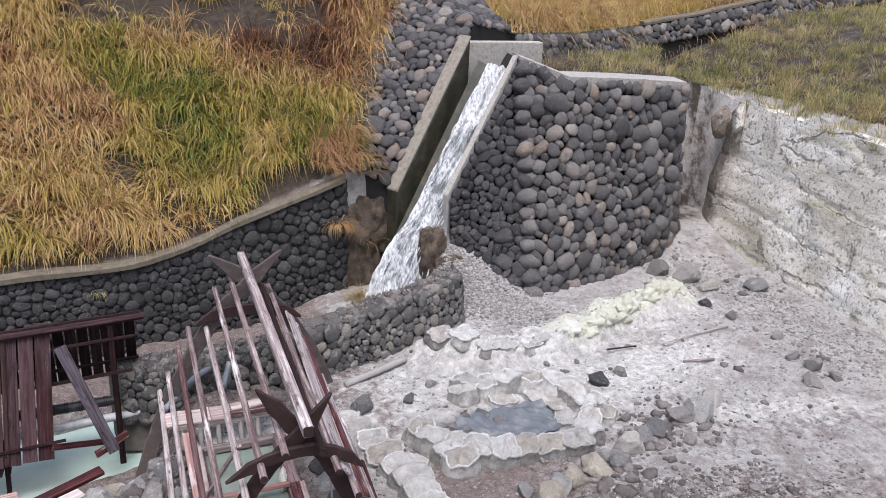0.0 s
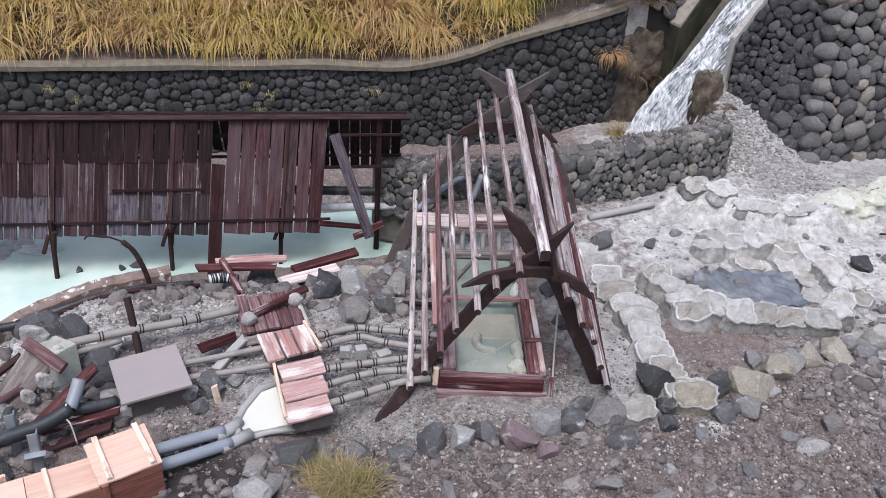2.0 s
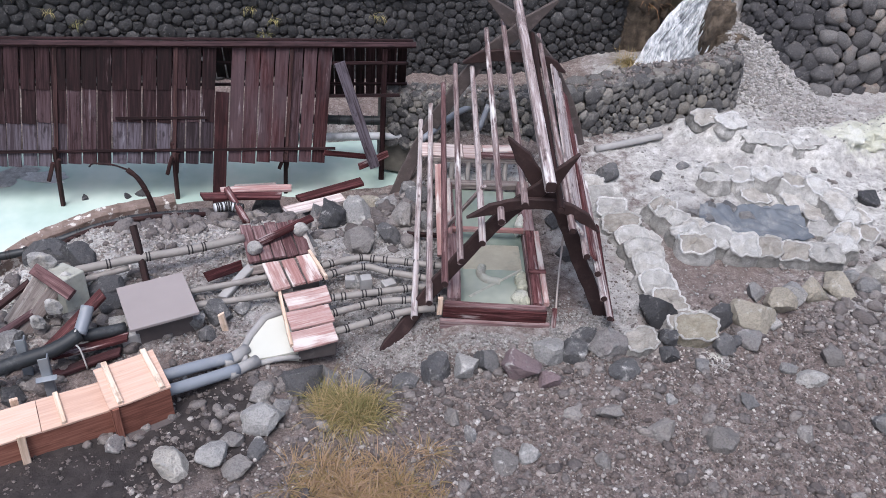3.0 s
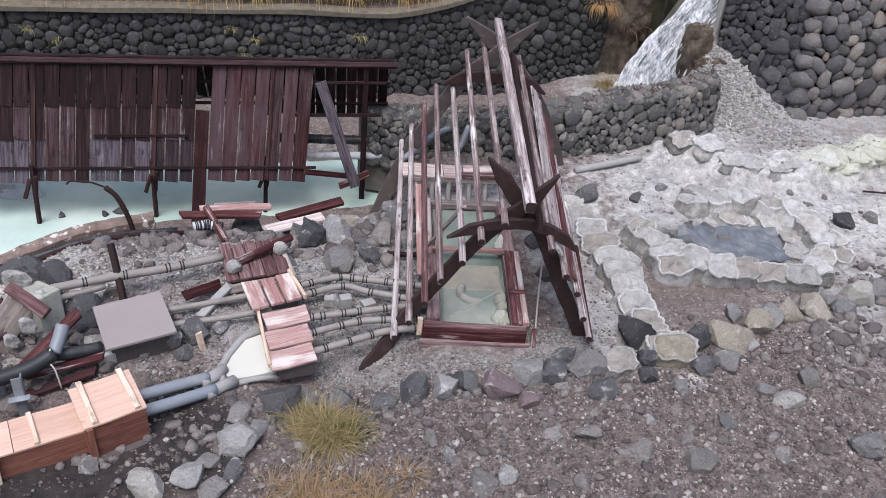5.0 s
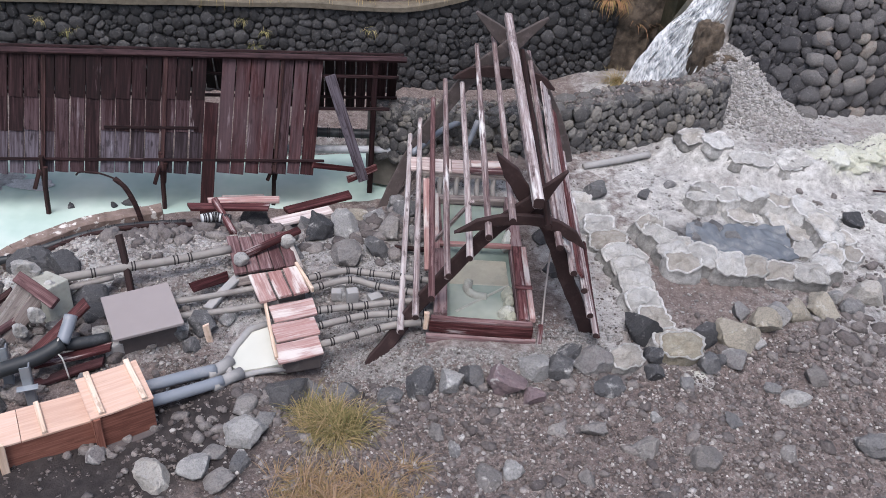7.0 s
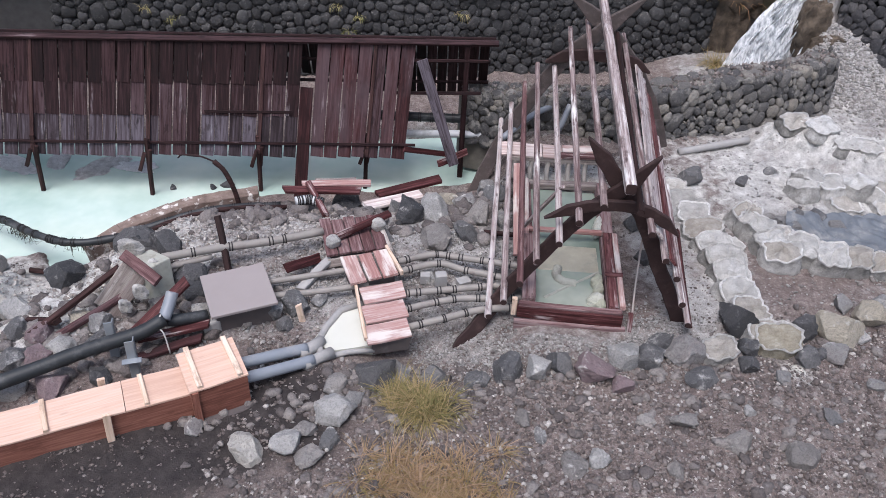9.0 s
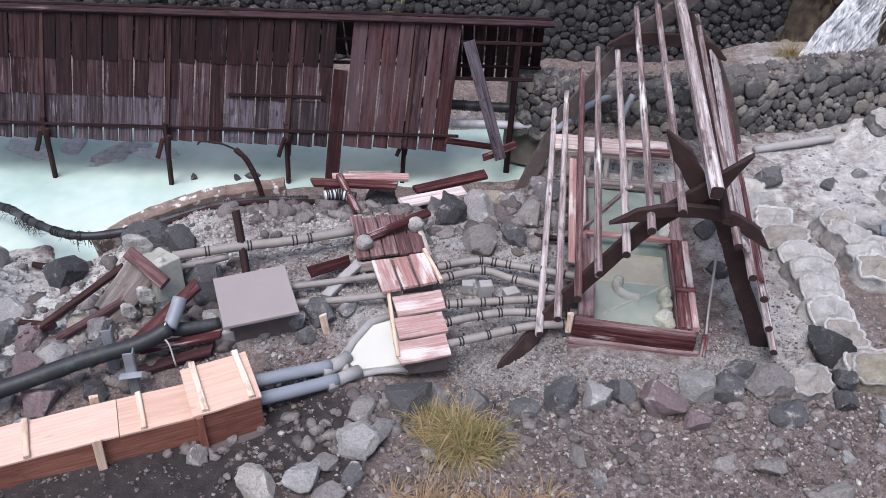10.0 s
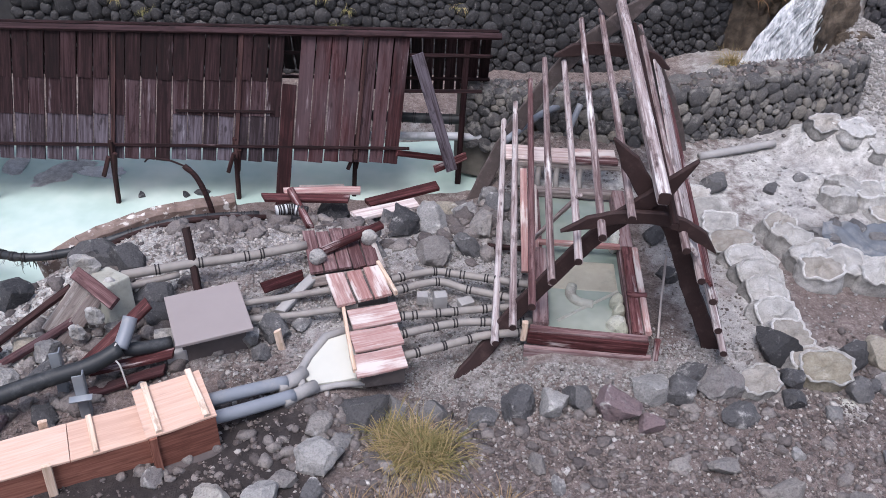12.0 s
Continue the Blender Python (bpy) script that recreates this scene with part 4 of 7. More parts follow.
# ---- water channel and fall ----
def channel():
    c = thing("water_channel", (5, 12.6, 1.5), "steep concrete water channel with mossy inner sides", "channel", kind="structure")
    lb, lt = V((4.06, 12.5, 1.46)), V((5.58, 13.4, 3.78))
    rb, rt = V((4.74, 12.2, 1.44)), V((6.2, 13.02, 3.52))
    d = (rt - rb).normalized()
    side = V((0.49, -0.87, 0))
    dn = V((0, 0, -1))
    for nm, a, b, t in (("side_wall", lb, lt, -0.24), ("side_wall", rb, rt, 0.1)):
        bm = loft([[p, p + side * t, p + side * t + dn * 1.3, p + dn * 1.3] for p in spline([a, (a + b) / 2, b], 6)])
        bmesh.ops.recalc_face_normals(bm, faces=bm.faces)
        bmesh.ops.bevel(bm, geom=[e for e in bm.edges if e.is_boundary is False and len(e.link_faces) == 2 and e.calc_face_angle(0) > 1.2], offset=0.02, segments=1, affect='EDGES')
        ob = part(nm, bm, CHUTE if t < 0 else CONCRETE_PIPE, c, "mossy concrete side wall" if t < 0 else "pale concrete side wall")
        top = loft([[p + V((0, 0, 0.004)), p + side * t + V((0, 0, 0.004)), p + side * t + V((0, 0, 0.04)), p + V((0, 0, 0.04))] for p in spline([a, (a + b) / 2, b], 6)])
        bmesh.ops.recalc_face_normals(top, faces=top.faces)
        part("coping", top, COPING_PALE if t < 0 else CONCRETE_CAP, ob)
    bed = loft([[a + dn * 0.7, b + dn * 0.7, b + dn * 1.0, a + dn * 1.0] for a, b in ((lb - d * 0.1, rb - d * 0.1), ((lb + lt) / 2, (rb + rt) / 2), (lt + d * 0.4, rt + d * 0.4))])
    bmesh.ops.recalc_face_normals(bed, faces=bed.faces)
    part("bed", bed, CHUTE, c)
    # headwall
    hw = box_bm(1.5, 0.22, 1.1, 0.02)
    part("headwall", hw, CONCRETE_CAP, c, m=Matrix.Translation((6.32, 13.78, 2.58)) @ Matrix.Rotation(radians(-4), 4, 'Z'))
    # running water
    f = thing("waterfall", (4.0, 12.0, 0), "white water rushing down the channel and falling", "waterfall")
    g = random.Random(5)
    top_l, top_r = lt + d * 0.3 + dn * 0.62 + side * 0.24, rt + d * 0.3 + dn * 0.56 - side * 0.02
    bot_l, bot_r = lb + dn * 0.56 + side * 0.16, rb + dn * 0.55 - side * 0.02
    path = []
    for i in range(41):
        s = i / 40
        if s < 0.62:
            k = s / 0.62
            a, b = top_l.lerp(bot_l, k), top_r.lerp(bot_r, k)
        else:
            k = (s - 0.62) / 0.38
            fall = 1.25 * k ** 1.5
            a = bot_l + V((-0.42 * k, -0.42 * k, -fall)) + V((-0.42 * k, 0.1 * k, 0))
            b = bot_r + V((-0.62 * k, -0.42 * k, -fall)) + V((0.14 * k, 0, 0))
        path.append((a, b))
    rows, nx = [], 22
    for i, (a, b) in enumerate(path):
        row = []
        for j in range(nx):
            u = j / (nx - 1)
            p = a.lerp(b, u)
            q = 0.07 * noise.noise((u * 7, i * 0.22, 2.0)) + 0.05 * noise.noise((u * 19, i * 0.5, 7.0)) + 0.05 * math.sin(u * math.pi)
            row.append(p + V((-0.3 * q, -0.8 * q, q)))
        rows.append(row)
    verts = np.array([[tuple(p) for p in r] for r in rows]).reshape(-1, 3)
    low = verts + np.array([0.1, 0.12, -0.14])
    idx = np.arange(41 * nx).reshape(41, nx)
    F = np.stack([idx[:-1, :-1], idx[1:, :-1], idx[1:, 1:], idx[:-1, 1:]], 2).reshape(-1, 4)
    F2 = F[:, ::-1] + len(verts)
    part("water_sheet", mesh_np("water_sheet", np.concatenate([verts, low]), np.concatenate([F, F2]), FALL, True), None, f)
    bm = bmesh.new()
    for k in range(170):
        u, s = g.random(), g.random()
        i = int((0.25 + 0.75 * s) * 38)
        a, b = path[i][0].lerp(path[i][1], u), path[i + 2][0].lerp(path[i + 2][1], u)
        o = V((g.uniform(-0.04, 0.02), -0.07 - 0.1 * g.random(), 0.05 + 0.05 * g.random()))
        loft([[p + o + r * (math.cos(t) * V((1, 0, 0)) + math.sin(t) * V((0, 0.6, 0.8))) for t in (0, 2.1, 4.2)]
              for p, r in ((a, 0.005), (a.lerp(b, 0.4), 0.016), (b, 0.004))], bm=bm)
    part("spray", bm, FALL, f, "white spray strands", smooth=True)["kind"] = "stuff"
    # wet brown earth and blocks beside the fall
    for at, sc, deg, seed, pw in (((4.5, 11.98, 0.55), (0.22, 0.16, 0.42), 20, 1, 4.0), ((4.8, 11.9, 0.36), (0.3, 0.26, 0.22), 0, 3, 2.6), ((3.5, 13.05, 0.25), (0.36, 0.36, 0.95), 4, 2, 4.5), ((3.74, 12.98, 0.8), (0.34, 0.3, 0.5), 10, 4, 4.0)):
        me = stone_mesh("rock", ROCK_WET, 700 + seed, 5, 0, pw, 0.09, 2.6)
        tagged(part("rock", me, None, m=turn(*at, deg) @ Matrix.Diagonal((*sc, 1))), "wet brown rock mass beside the waterfall", "rock")


def wet_rock():
    k = Nodes("wet brown rock")
    p = k.pos()
    c = k.ramp(k.noise(p, 5, 6, 0.7), [(0.32, (0.035, 0.027, 0.019)), (0.47, (0.09, 0.068, 0.048)), (0.64, (0.2, 0.155, 0.113))])
    return k.finish(c, 0.5, k.noise(p, 14, 7, 0.75), 1.0, 0.06)


ROCK_WET = wet_rock()
channel()

# ---- roofed trough over the pond ----
def shed_ridge(x):
    return V((x, 9.62 + 0.125 * (x + 0.03), 1.05))


def shed():
    s = thing("pond_shelter", (-3, 9.2, WATER), "long dark red plank roof on posts over the pond", "shelter")
    g = random.Random(8)
    slope = V((-0.07, -0.5, -1.3))
    nrm = V((0.115, -0.93, 0.34)).normalized()
    x, i, w = -8.2, 0, 0.168
    while x < -1.0:
        top = shed_ridge(x + w / 2) + V((0, -0.02, -0.02))
        lift = nrm * (0.012 if i % 2 else 0.0)
        last = 0.985 + g.uniform(-0.008, 0.008)
        if -2.42 < x < -2.25:
            # a short upper board is gone; a long prop board stands before the gap
            plank("board", top + slope * 0.36 + nrm * 0.035, top + slope * 1.44 + nrm * 0.035, 0.155, 0.02, WOOD_SHED, s, nrm)
        elif x < -2.3:
            long = -4.15 < x < -3.5
            # courses step from blackish red at the ridge to grey at the eave
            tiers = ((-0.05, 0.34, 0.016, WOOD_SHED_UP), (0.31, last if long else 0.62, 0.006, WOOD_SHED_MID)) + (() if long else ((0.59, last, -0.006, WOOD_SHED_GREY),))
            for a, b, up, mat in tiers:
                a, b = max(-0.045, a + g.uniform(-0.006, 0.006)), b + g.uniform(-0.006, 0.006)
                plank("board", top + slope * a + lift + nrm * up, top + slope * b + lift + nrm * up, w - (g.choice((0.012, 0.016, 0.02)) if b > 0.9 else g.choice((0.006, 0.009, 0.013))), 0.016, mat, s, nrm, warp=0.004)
        else:
            mat = g.choice((WOOD_SHED, WOOD_SHED, WOOD_SHED_MID, WOOD_SHED_GREY)) if x > -1.5 else WOOD_SHED
            plank("board", top - slope * 0.045 + lift, top + slope * last + lift, w - g.choice((0.008, 0.013, 0.018)), 0.018, mat, s, nrm, warp=0.005)
        x += w
        i += 1
    # battens
    for k, r in ((0.88, 0.02), (0.6, 0.012)):
        a, b = shed_ridge(-8.2) + slope * k + nrm * 0.045, shed_ridge(-0.86 if k == 0.88 else -1.2) + slope * k + nrm * 0.045
        if k == 0.6:
            a, b = shed_ridge(-3.45) + slope * k + nrm * 0.04, shed_ridge(-2.4) + slope * k + nrm * 0.04
        plank("batten", a, b, 0.035, 0.025, WOOD_SHED_UP, s, nrm, n=10)
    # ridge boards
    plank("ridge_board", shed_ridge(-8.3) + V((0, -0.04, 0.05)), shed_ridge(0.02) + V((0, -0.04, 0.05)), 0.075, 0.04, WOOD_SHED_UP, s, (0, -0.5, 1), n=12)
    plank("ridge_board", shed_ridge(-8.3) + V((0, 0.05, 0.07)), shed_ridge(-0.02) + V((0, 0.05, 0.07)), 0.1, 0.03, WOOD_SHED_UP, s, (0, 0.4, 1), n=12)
    # far slope, seen from below at the open end
    far = V((-0.02, 0.5, -1.0))
    fn = V((0, 0.9, 0.45))
    x = -8.2
    while x < -0.12:
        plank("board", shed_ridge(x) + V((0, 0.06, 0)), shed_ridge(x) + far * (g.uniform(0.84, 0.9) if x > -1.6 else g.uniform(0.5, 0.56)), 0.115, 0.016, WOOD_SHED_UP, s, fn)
        x += 0.13
    for k in (0.22, 0.6):
        plank("batten", shed_ridge(-8.2) + far * k - fn * 0.05, shed_ridge(-0.06) + far * k - fn * 0.05, 0.04, 0.03, WOOD_SHED_UP, s, fn)
    plank("purlin", shed_ridge(-1.3) + slope * 0.14 - nrm * 0.03, shed_ridge(-0.08) + slope * 0.14 - nrm * 0.03, 0.04, 0.04, WOOD_SHED_UP, s, nrm)
    plank("purlin", shed_ridge(-1.3) + slope * 0.42 - nrm * 0.03, shed_ridge(-0.12) + slope * 0.42 - nrm * 0.03, 0.04, 0.04, WOOD_SHED_UP, s, nrm)
    # rafters over the boards
    for x in (-5.5, -4.12, -2.78, -1.45):
        plank("rafter", shed_ridge(x) + nrm * 0.035, shed_ridge(x) + slope * 0.98 + nrm * 0.035, 0.045, 0.025, WOOD_DARK, s, nrm)
    # loose leaning board and end post
    plank("loose_board", (-0.87, 9.2, 1.0), (-0.42, 9.02, -0.32), 0.13, 0.03, WOOD_SHED_GREY, s, (0.2, -1, 0.3))
    plank("end_post", (-0.35, 9.56, 1.05), (-0.36, 9.5, -1.1), 0.07, 0.07, WOOD_SHED_UP, s, (0, -1, 0))
    plank("brace", (-1.05, 8.98, -0.12), (-0.4, 9.42, -0.42), 0.07, 0.03, WOOD_RED, s, (0, -1, 0.4))
    plank("brace", (-0.62, 9.0, -0.3), (-0.28, 9.42, -0.36), 0.09, 0.03, WOOD_RED, s, (0, -1, 0.4))
    # posts with paired brackets
    for x, y in ((-5.55, 8.42), (-4.17, 8.52), (-2.85, 8.79), (-1.53, 9.04)):
        plank("post", (x, y + 0.05, 0.0), (x - 0.06, y, -1.25), 0.05, 0.05, WOOD_DARK, s, (0, -1, 0))
        plank("bracket", (x + 0.01, y - 0.08, -0.12), (x - 0.08, y - 0.1, -0.36), 0.045, 0.04, WOOD_DARK, s, (0, -1, 0))
        plank("bracket", (x + 0.05, y + 0.0, -0.12), (x + 0.0, y + 0.0, -0.4), 0.045, 0.04, WOOD_DARK, s, (0, -1, 0))


shed()

# ---- roofless gable frame over the bath ----
def bowed(name, pts, width, thick, mat, parent, up=(0, -1, 0), tips=(0.75, 0.75)):
    """A sawn board that follows a bent line, wide across the line."""
    line = spline(pts, 5)
    u = V(up).normalized()
    rings = []
    n = len(line)
    for i, p in enumerate(line):
        d = (line[min(i + 1, n - 1)] - line[max(i - 1, 0)]).normalized()
        s = d.cross(u).normalized()
        k = width / 2 * (1.0 + 0.05 * math.sin(i * 1.9)) * min(1, tips[0] + i * 0.22) * min(1, tips[1] + (n - 1 - i) * 0.22)
        b = thick * 0.2
        rings.append([p + s * (-k) + u * (thick / 2 - b), p + s * (-k + b) + u * thick / 2, p + s * (k - b) + u * thick / 2, p + s * k + u * (thick / 2 - b),
                      p + s * k - u * (thick / 2 - b), p + s * (k - b) - u * thick / 2, p + s * (-k + b) - u * thick / 2, p + s * (-k) - u * (thick / 2 - b)])
    bm = loft(rings)
    bmesh.ops.recalc_face_normals(bm, faces=bm.faces)
    return part(name, bm, mat, parent)


def pole(p0, p1, r, mat, f):
    """A round pole with a dark sawn end."""
    log("pole", p0, p1, r, mat, f)
    d = (V(p1) - V(p0)).normalized()
    part("cut_end", tube_bm([V(p0) - d * 0.004, V(p0) + d * 0.004], r * 0.94, 10), BENT_DARK, f, "dark sawn end")


def bath_frame():
    f = thing("gable_frame", (0.9, 7.5, 0), "weathered gable frame of poles and curved boards without roof", "timber frame")
    # near gable: two crossed, bowed legs and a curved tie
    yn = 6.12
    bowed("leg", [(1.43, yn - 0.06, 1.83), (1.21, yn - 0.05, 1.52), (1.0, yn - 0.04, 1.3), (0.8, yn - 0.03, 1.05), (0.58, yn - 0.02, 0.71), (0.27, yn - 0.06, 0.24), (0.08, yn - 0.2, -0.02), (-0.15, yn - 0.42, -0.24)], 0.14, 0.045, BENT_DARK, f, tips=(0.12, 0.8))
    bowed("leg", [(0.82, yn, 1.92), (1.0, yn, 1.69), (1.18, yn, 1.42), (1.36, yn, 1.22), (1.51, yn, 0.92), (1.65, yn, 0.6), (1.82, yn, 0.27), (1.98, yn - 0.03, -0.08)], 0.14, 0.045, BENT_DARK, f, tips=(0.12, 0.8))
    bowed("tie", [(0.53, yn - 0.12, 1.16), (0.78, yn - 0.12, 1.28), (1.01, yn - 0.12, 1.34), (1.3, yn - 0.12, 1.34), (1.53, yn - 0.12, 1.24), (1.71, yn - 0.12, 1.08)], 0.11, 0.045, BENT_DARK, f, tips=(0.12, 0.12))
    # far gable
    yf = 9.25
    bowed("leg", [(1.6, yf, 1.9), (1.2, yf, 1.52), (0.75, yf, 1.05), (0.25, yf - 0.05, 0.2), (0.0, yf - 0.15, -0.35), (-0.2, yf - 0.3, -0.85)], 0.17, 0.045, BENT_OLD, f, tips=(0.2, 0.9))
    bowed("leg", [(0.78, yf + 0.06, 1.88), (1.15, yf + 0.06, 1.58), (1.6, yf + 0.06, 1.1), (1.95, yf + 0.06, 0.5), (2.15, yf + 0.06, 0.0)], 0.17, 0.045, BENT_OLD, f, tips=(0.2, 0.9))
    bowed("tie", [(0.58, yf - 0.06, 1.1), (0.85, yf - 0.06, 1.2), (1.2, yf - 0.06, 1.22), (1.55, yf - 0.06, 1.18), (1.8, yf - 0.06, 1.05)], 0.14, 0.045, BENT_DARK, f, tips=(0.2, 0.2))
    # poles
    for x0, z0, x1, z1, y1, mat in (
            (0.13, 0.14, 0.12, 0.14, 9.45, WOOD_POLE), (0.25, 0.33, 0.24, 0.38, 9.45, WOOD_POLE), (0.375, 0.57, 0.39, 0.62, 9.55, WOOD_FADED),
            (0.51, 0.84, 0.5, 0.88, 9.55, WOOD_POLE), (0.67, 1.05, 0.7, 1.02, 9.4, WOOD_POLE), (0.81, 1.29, 0.85, 1.37, 9.55, WOOD_POLE), (0.99, 1.47, 1.03, 1.52, 9.5, WOOD_POLE)):
        pole((x0, 5.78, z0), (x1, y1, z1), 0.032, mat, f)
    plank("ridge_beam", (1.175, 5.76, 1.68), (1.19, 9.7, 1.7), 0.09, 0.1, WOOD_POLE, f, n=10)
    plank("cut_end", (1.175, 5.755, 1.68), (1.175, 5.762, 1.68), 0.084, 0.094, BENT_DARK, f, label="dark sawn end")
    pole((1.28, 5.72, 1.48), (1.36, 9.2, 1.5), 0.03, WOOD_DARK, f)
    pole((1.43, 5.78, 1.23), (1.48, 9.55, 1.34), 0.032, WOOD_POLE, f)
    plank("roof_board", (1.53, 5.95, 1.12), (1.66, 9.25, 1.1), 0.14, 0.025, WOOD_POLE, f, (0.75, 0, 0.66))
    pole((1.6, 5.78, 0.96), (1.76, 9.4, 0.9), 0.032, WOOD_POLE, f)
    plank("roof_board", (1.7, 5.9, 0.86), (1.84, 9.2, 0.75), 0.09, 0.025, WOOD_RED, f, (0.75, 0, 0.66))
    pole((1.73, 5.78, 0.77), (1.93, 9.3, 0.5), 0.032, WOOD_POLE, f)
    pole((1.84, 5.78, 0.48), (1.98, 8.9, 0.36), 0.032, WOOD_POLE, f)
    pole((1.94, 5.78, 0.24), (2.06, 8.2, 0.16), 0.03, WOOD_POLE, f)
    plank("roof_board", (2.0, 5.9, 0.12), (2.08, 7.4, 0.12), 0.05, 0.03, WOOD_RED, f, (0.75, 0, 0.66))
    plank("batten", (0.42, 7.0, 0.3), (0.72, 6.6, 1.1), 0.05, 0.03, WOOD_POLE, f)
    plank("batten", (0.37, 6.75, 0.12), (0.33, 8.0, 0.42), 0.07, 0.03, WOOD_CRUST, f)


bath_frame()


def bath():
    b = thing("wooden_bath", (0.9, 6.8, 0), "sunken red-stained wooden bath filled with green water", "bath")
    x0, x1, y0, y1, z = 0.49, 1.3, 5.94, 8.06, 0.2
    plank("front_board", (x0 - 0.1, y0 - 0.02, 0.12), (x1 + 0.07, y0 - 0.05, 0.12), 0.14, 0.045, WOOD_RED, b, (0, -1, 0))
    plank("step_board", (x0 - 0.12, y0 - 0.06, -0.01), (x1 + 0.11, y0 - 0.07, 0.0), 0.12, 0.045, WOOD_FADED, b, (0, -1, 0))
    plank("rim", (x0 - 0.09, y0, z), (x1 + 0.06, y0 - 0.03, z), 0.06, 0.04, WOOD_FADED, b)
    plank("rim", (x0, y0 + 0.04, z + 0.004), (x0, 7.0, z - 0.01), 0.13, 0.06, WOOD_FADED, b)
    plank("rim", (x0 - 0.03, 7.01, z - 0.01), (x0 - 0.05, y1, z - 0.02), 0.07, 0.06, WOOD_CRUST, b, label="pale crusted rim board")
    plank("rim", (x1 - 0.01, y0 + 0.02, z + 0.004), (x1, 7.12, z - 0.01), 0.09, 0.06, WOOD_RED, b)
    plank("rim", (x1 + 0.01, 7.13, z - 0.01), (x1, y1, z - 0.02), 0.12, 0.06, WOOD_FADED, b)
    plank("rim_strip", (x1 + 0.065, y0 + 0.02, z + 0.02), (x1 + 0.075, 7.1, z + 0.01), 0.055, 0.05, WOOD_CRUST, b, label="white crusted strip")
    plank("strut", (x1 + 0.1, 6.42, z + 0.045), (x1 - 0.07, 6.42, z + 0.045), 0.05, 0.03, WOOD_RED, b)
    plank("side_board", (x0 + 0.05, y0 + 0.06, -0.05), (x0 + 0.0, y1, -0.05), 0.4, 0.035, WOOD_FADED, b, (1, 0, 0))
    plank("side_board", (x1 - 0.04, y0 + 0.06, -0.05), (x1 - 0.04, y1, -0.05), 0.4, 0.035, WOOD_FADED, b, (-1, 0, 0))
    plank("cross_bar", (x0, 7.14, z - 0.02), (x1 - 0.05, 7.16, z - 0.02), 0.05, 0.05, WOOD_CRUST, b)
    plank("corner_post", (x1 + 0.14, y0 - 0.02, 0.2), (x1 + 0.15, y0 - 0.1, -0.1), 0.045, 0.045, WOOD_RED, b, (0, -1, 0))
    plank("corner_post", (x0 - 0.13, y0 + 0.02, 0.24), (x0 - 0.13, y0, 0.06), 0.05, 0.05, WOOD_BATTEN, b, (0, -1, 0))
    water_sheet("bath_water", [(x0 + 0.07, y0 + 0.03), (x1 - 0.06, y0 + 0.01), (x1 - 0.06, y1), (x0 + 0.02, y1)], 0.06, BATH, "milky green water", b)
    # bench slab just under the surface, with a bar, a bent pipe and salt lumps
    slab = box_bm(0.62, 0.42, 0.1, 0.02)
    part("bench_slab", slab, SLAB, b, "beige slab awash in the water", turn(0.9, 6.84, -0.034, 1))
    log("sunken_bar", (0.66, 6.2, 0.047), (1.2, 6.66, 0.06), 0.018, CRUSTED_POST, b)
    tube("sunken_elbow", spline([(0.8, 6.68, 0.05), (0.78, 6.56, 0.055), (0.84, 6.47, 0.055), (0.97, 6.45, 0.05)], 5), 0.05, CRUSTED_POST, b, "white bent pipe end awash")
    for at, sc in (((1.17, 6.46, 0.1), (0.055, 0.06, 0.07)), ((1.18, 6.34, 0.09), (0.05, 0.06, 0.07)), ((1.15, 6.2, 0.08), (0.08, 0.07, 0.06)), ((1.19, 6.12, 0.08), (0.05, 0.06, 0.06)), ((1.22, 7.3, 0.12), (0.05, 0.1, 0.12))):
        part("salt_lump", stone_mesh("salt_lump", BAG_SULF, 60, 3, 0, 2.5, 0.2), None, b, "pale sulphur lump", Matrix.Translation(at) @ Matrix.Diagonal((*sc, 1)))
    # inlet row at the far end: pegs between two bars, pale cover boards
    i = thing("inlet_rack", (0.8, 8.3, 0.1), "rack of short pipes feeding the bath", "inlet")
    plank("lower_bar", (0.36, 8.1, 0.1), (1.4, 8.14, 0.1), 0.1, 0.08, WOOD_GREY, i)
    plank("upper_bar", (0.25, 8.42, 0.24), (1.35, 8.46, 0.24), 0.07, 0.06, WOOD_GREY, i)
    for x in (0.3, 0.5, 0.69, 0.93, 1.12):
        tube("spout", [(x + 0.02, 8.44, 0.2), (x, 8.3, 0.17), (x, 8.16, 0.11)], 0.03, PIPE_TAN, i)
    for x, w, mt in ((0.28, 0.26, WOOD_PALE), (0.52, 0.2, WOOD_PALE), (0.74, 0.22, WOOD_PALE)):
        plank("cover_board", (x - w / 2, 8.5, 0.3), (x + w / 2, 8.51, 0.3), 0.23, 0.025, mt, i, (0, -0.15, 1))
    plank("cover_board", (0.86, 8.56, 0.31), (1.3, 8.6, 0.31), 0.12, 0.03, WOOD_CRUST, i, (0, -0.15, 1))
    plank("cover_board", (0.84, 8.44, 0.3), (1.32, 8.46, 0.3), 0.09, 0.04, WOOD_FADED, i, (0, -0.15, 1))


SLAB = plain_mat("beige wet slab", (0.33, 0.31, 0.245), 0.3, 7, 0.35, 0.2, dirt=(0.22, 0.23, 0.19))
bath()

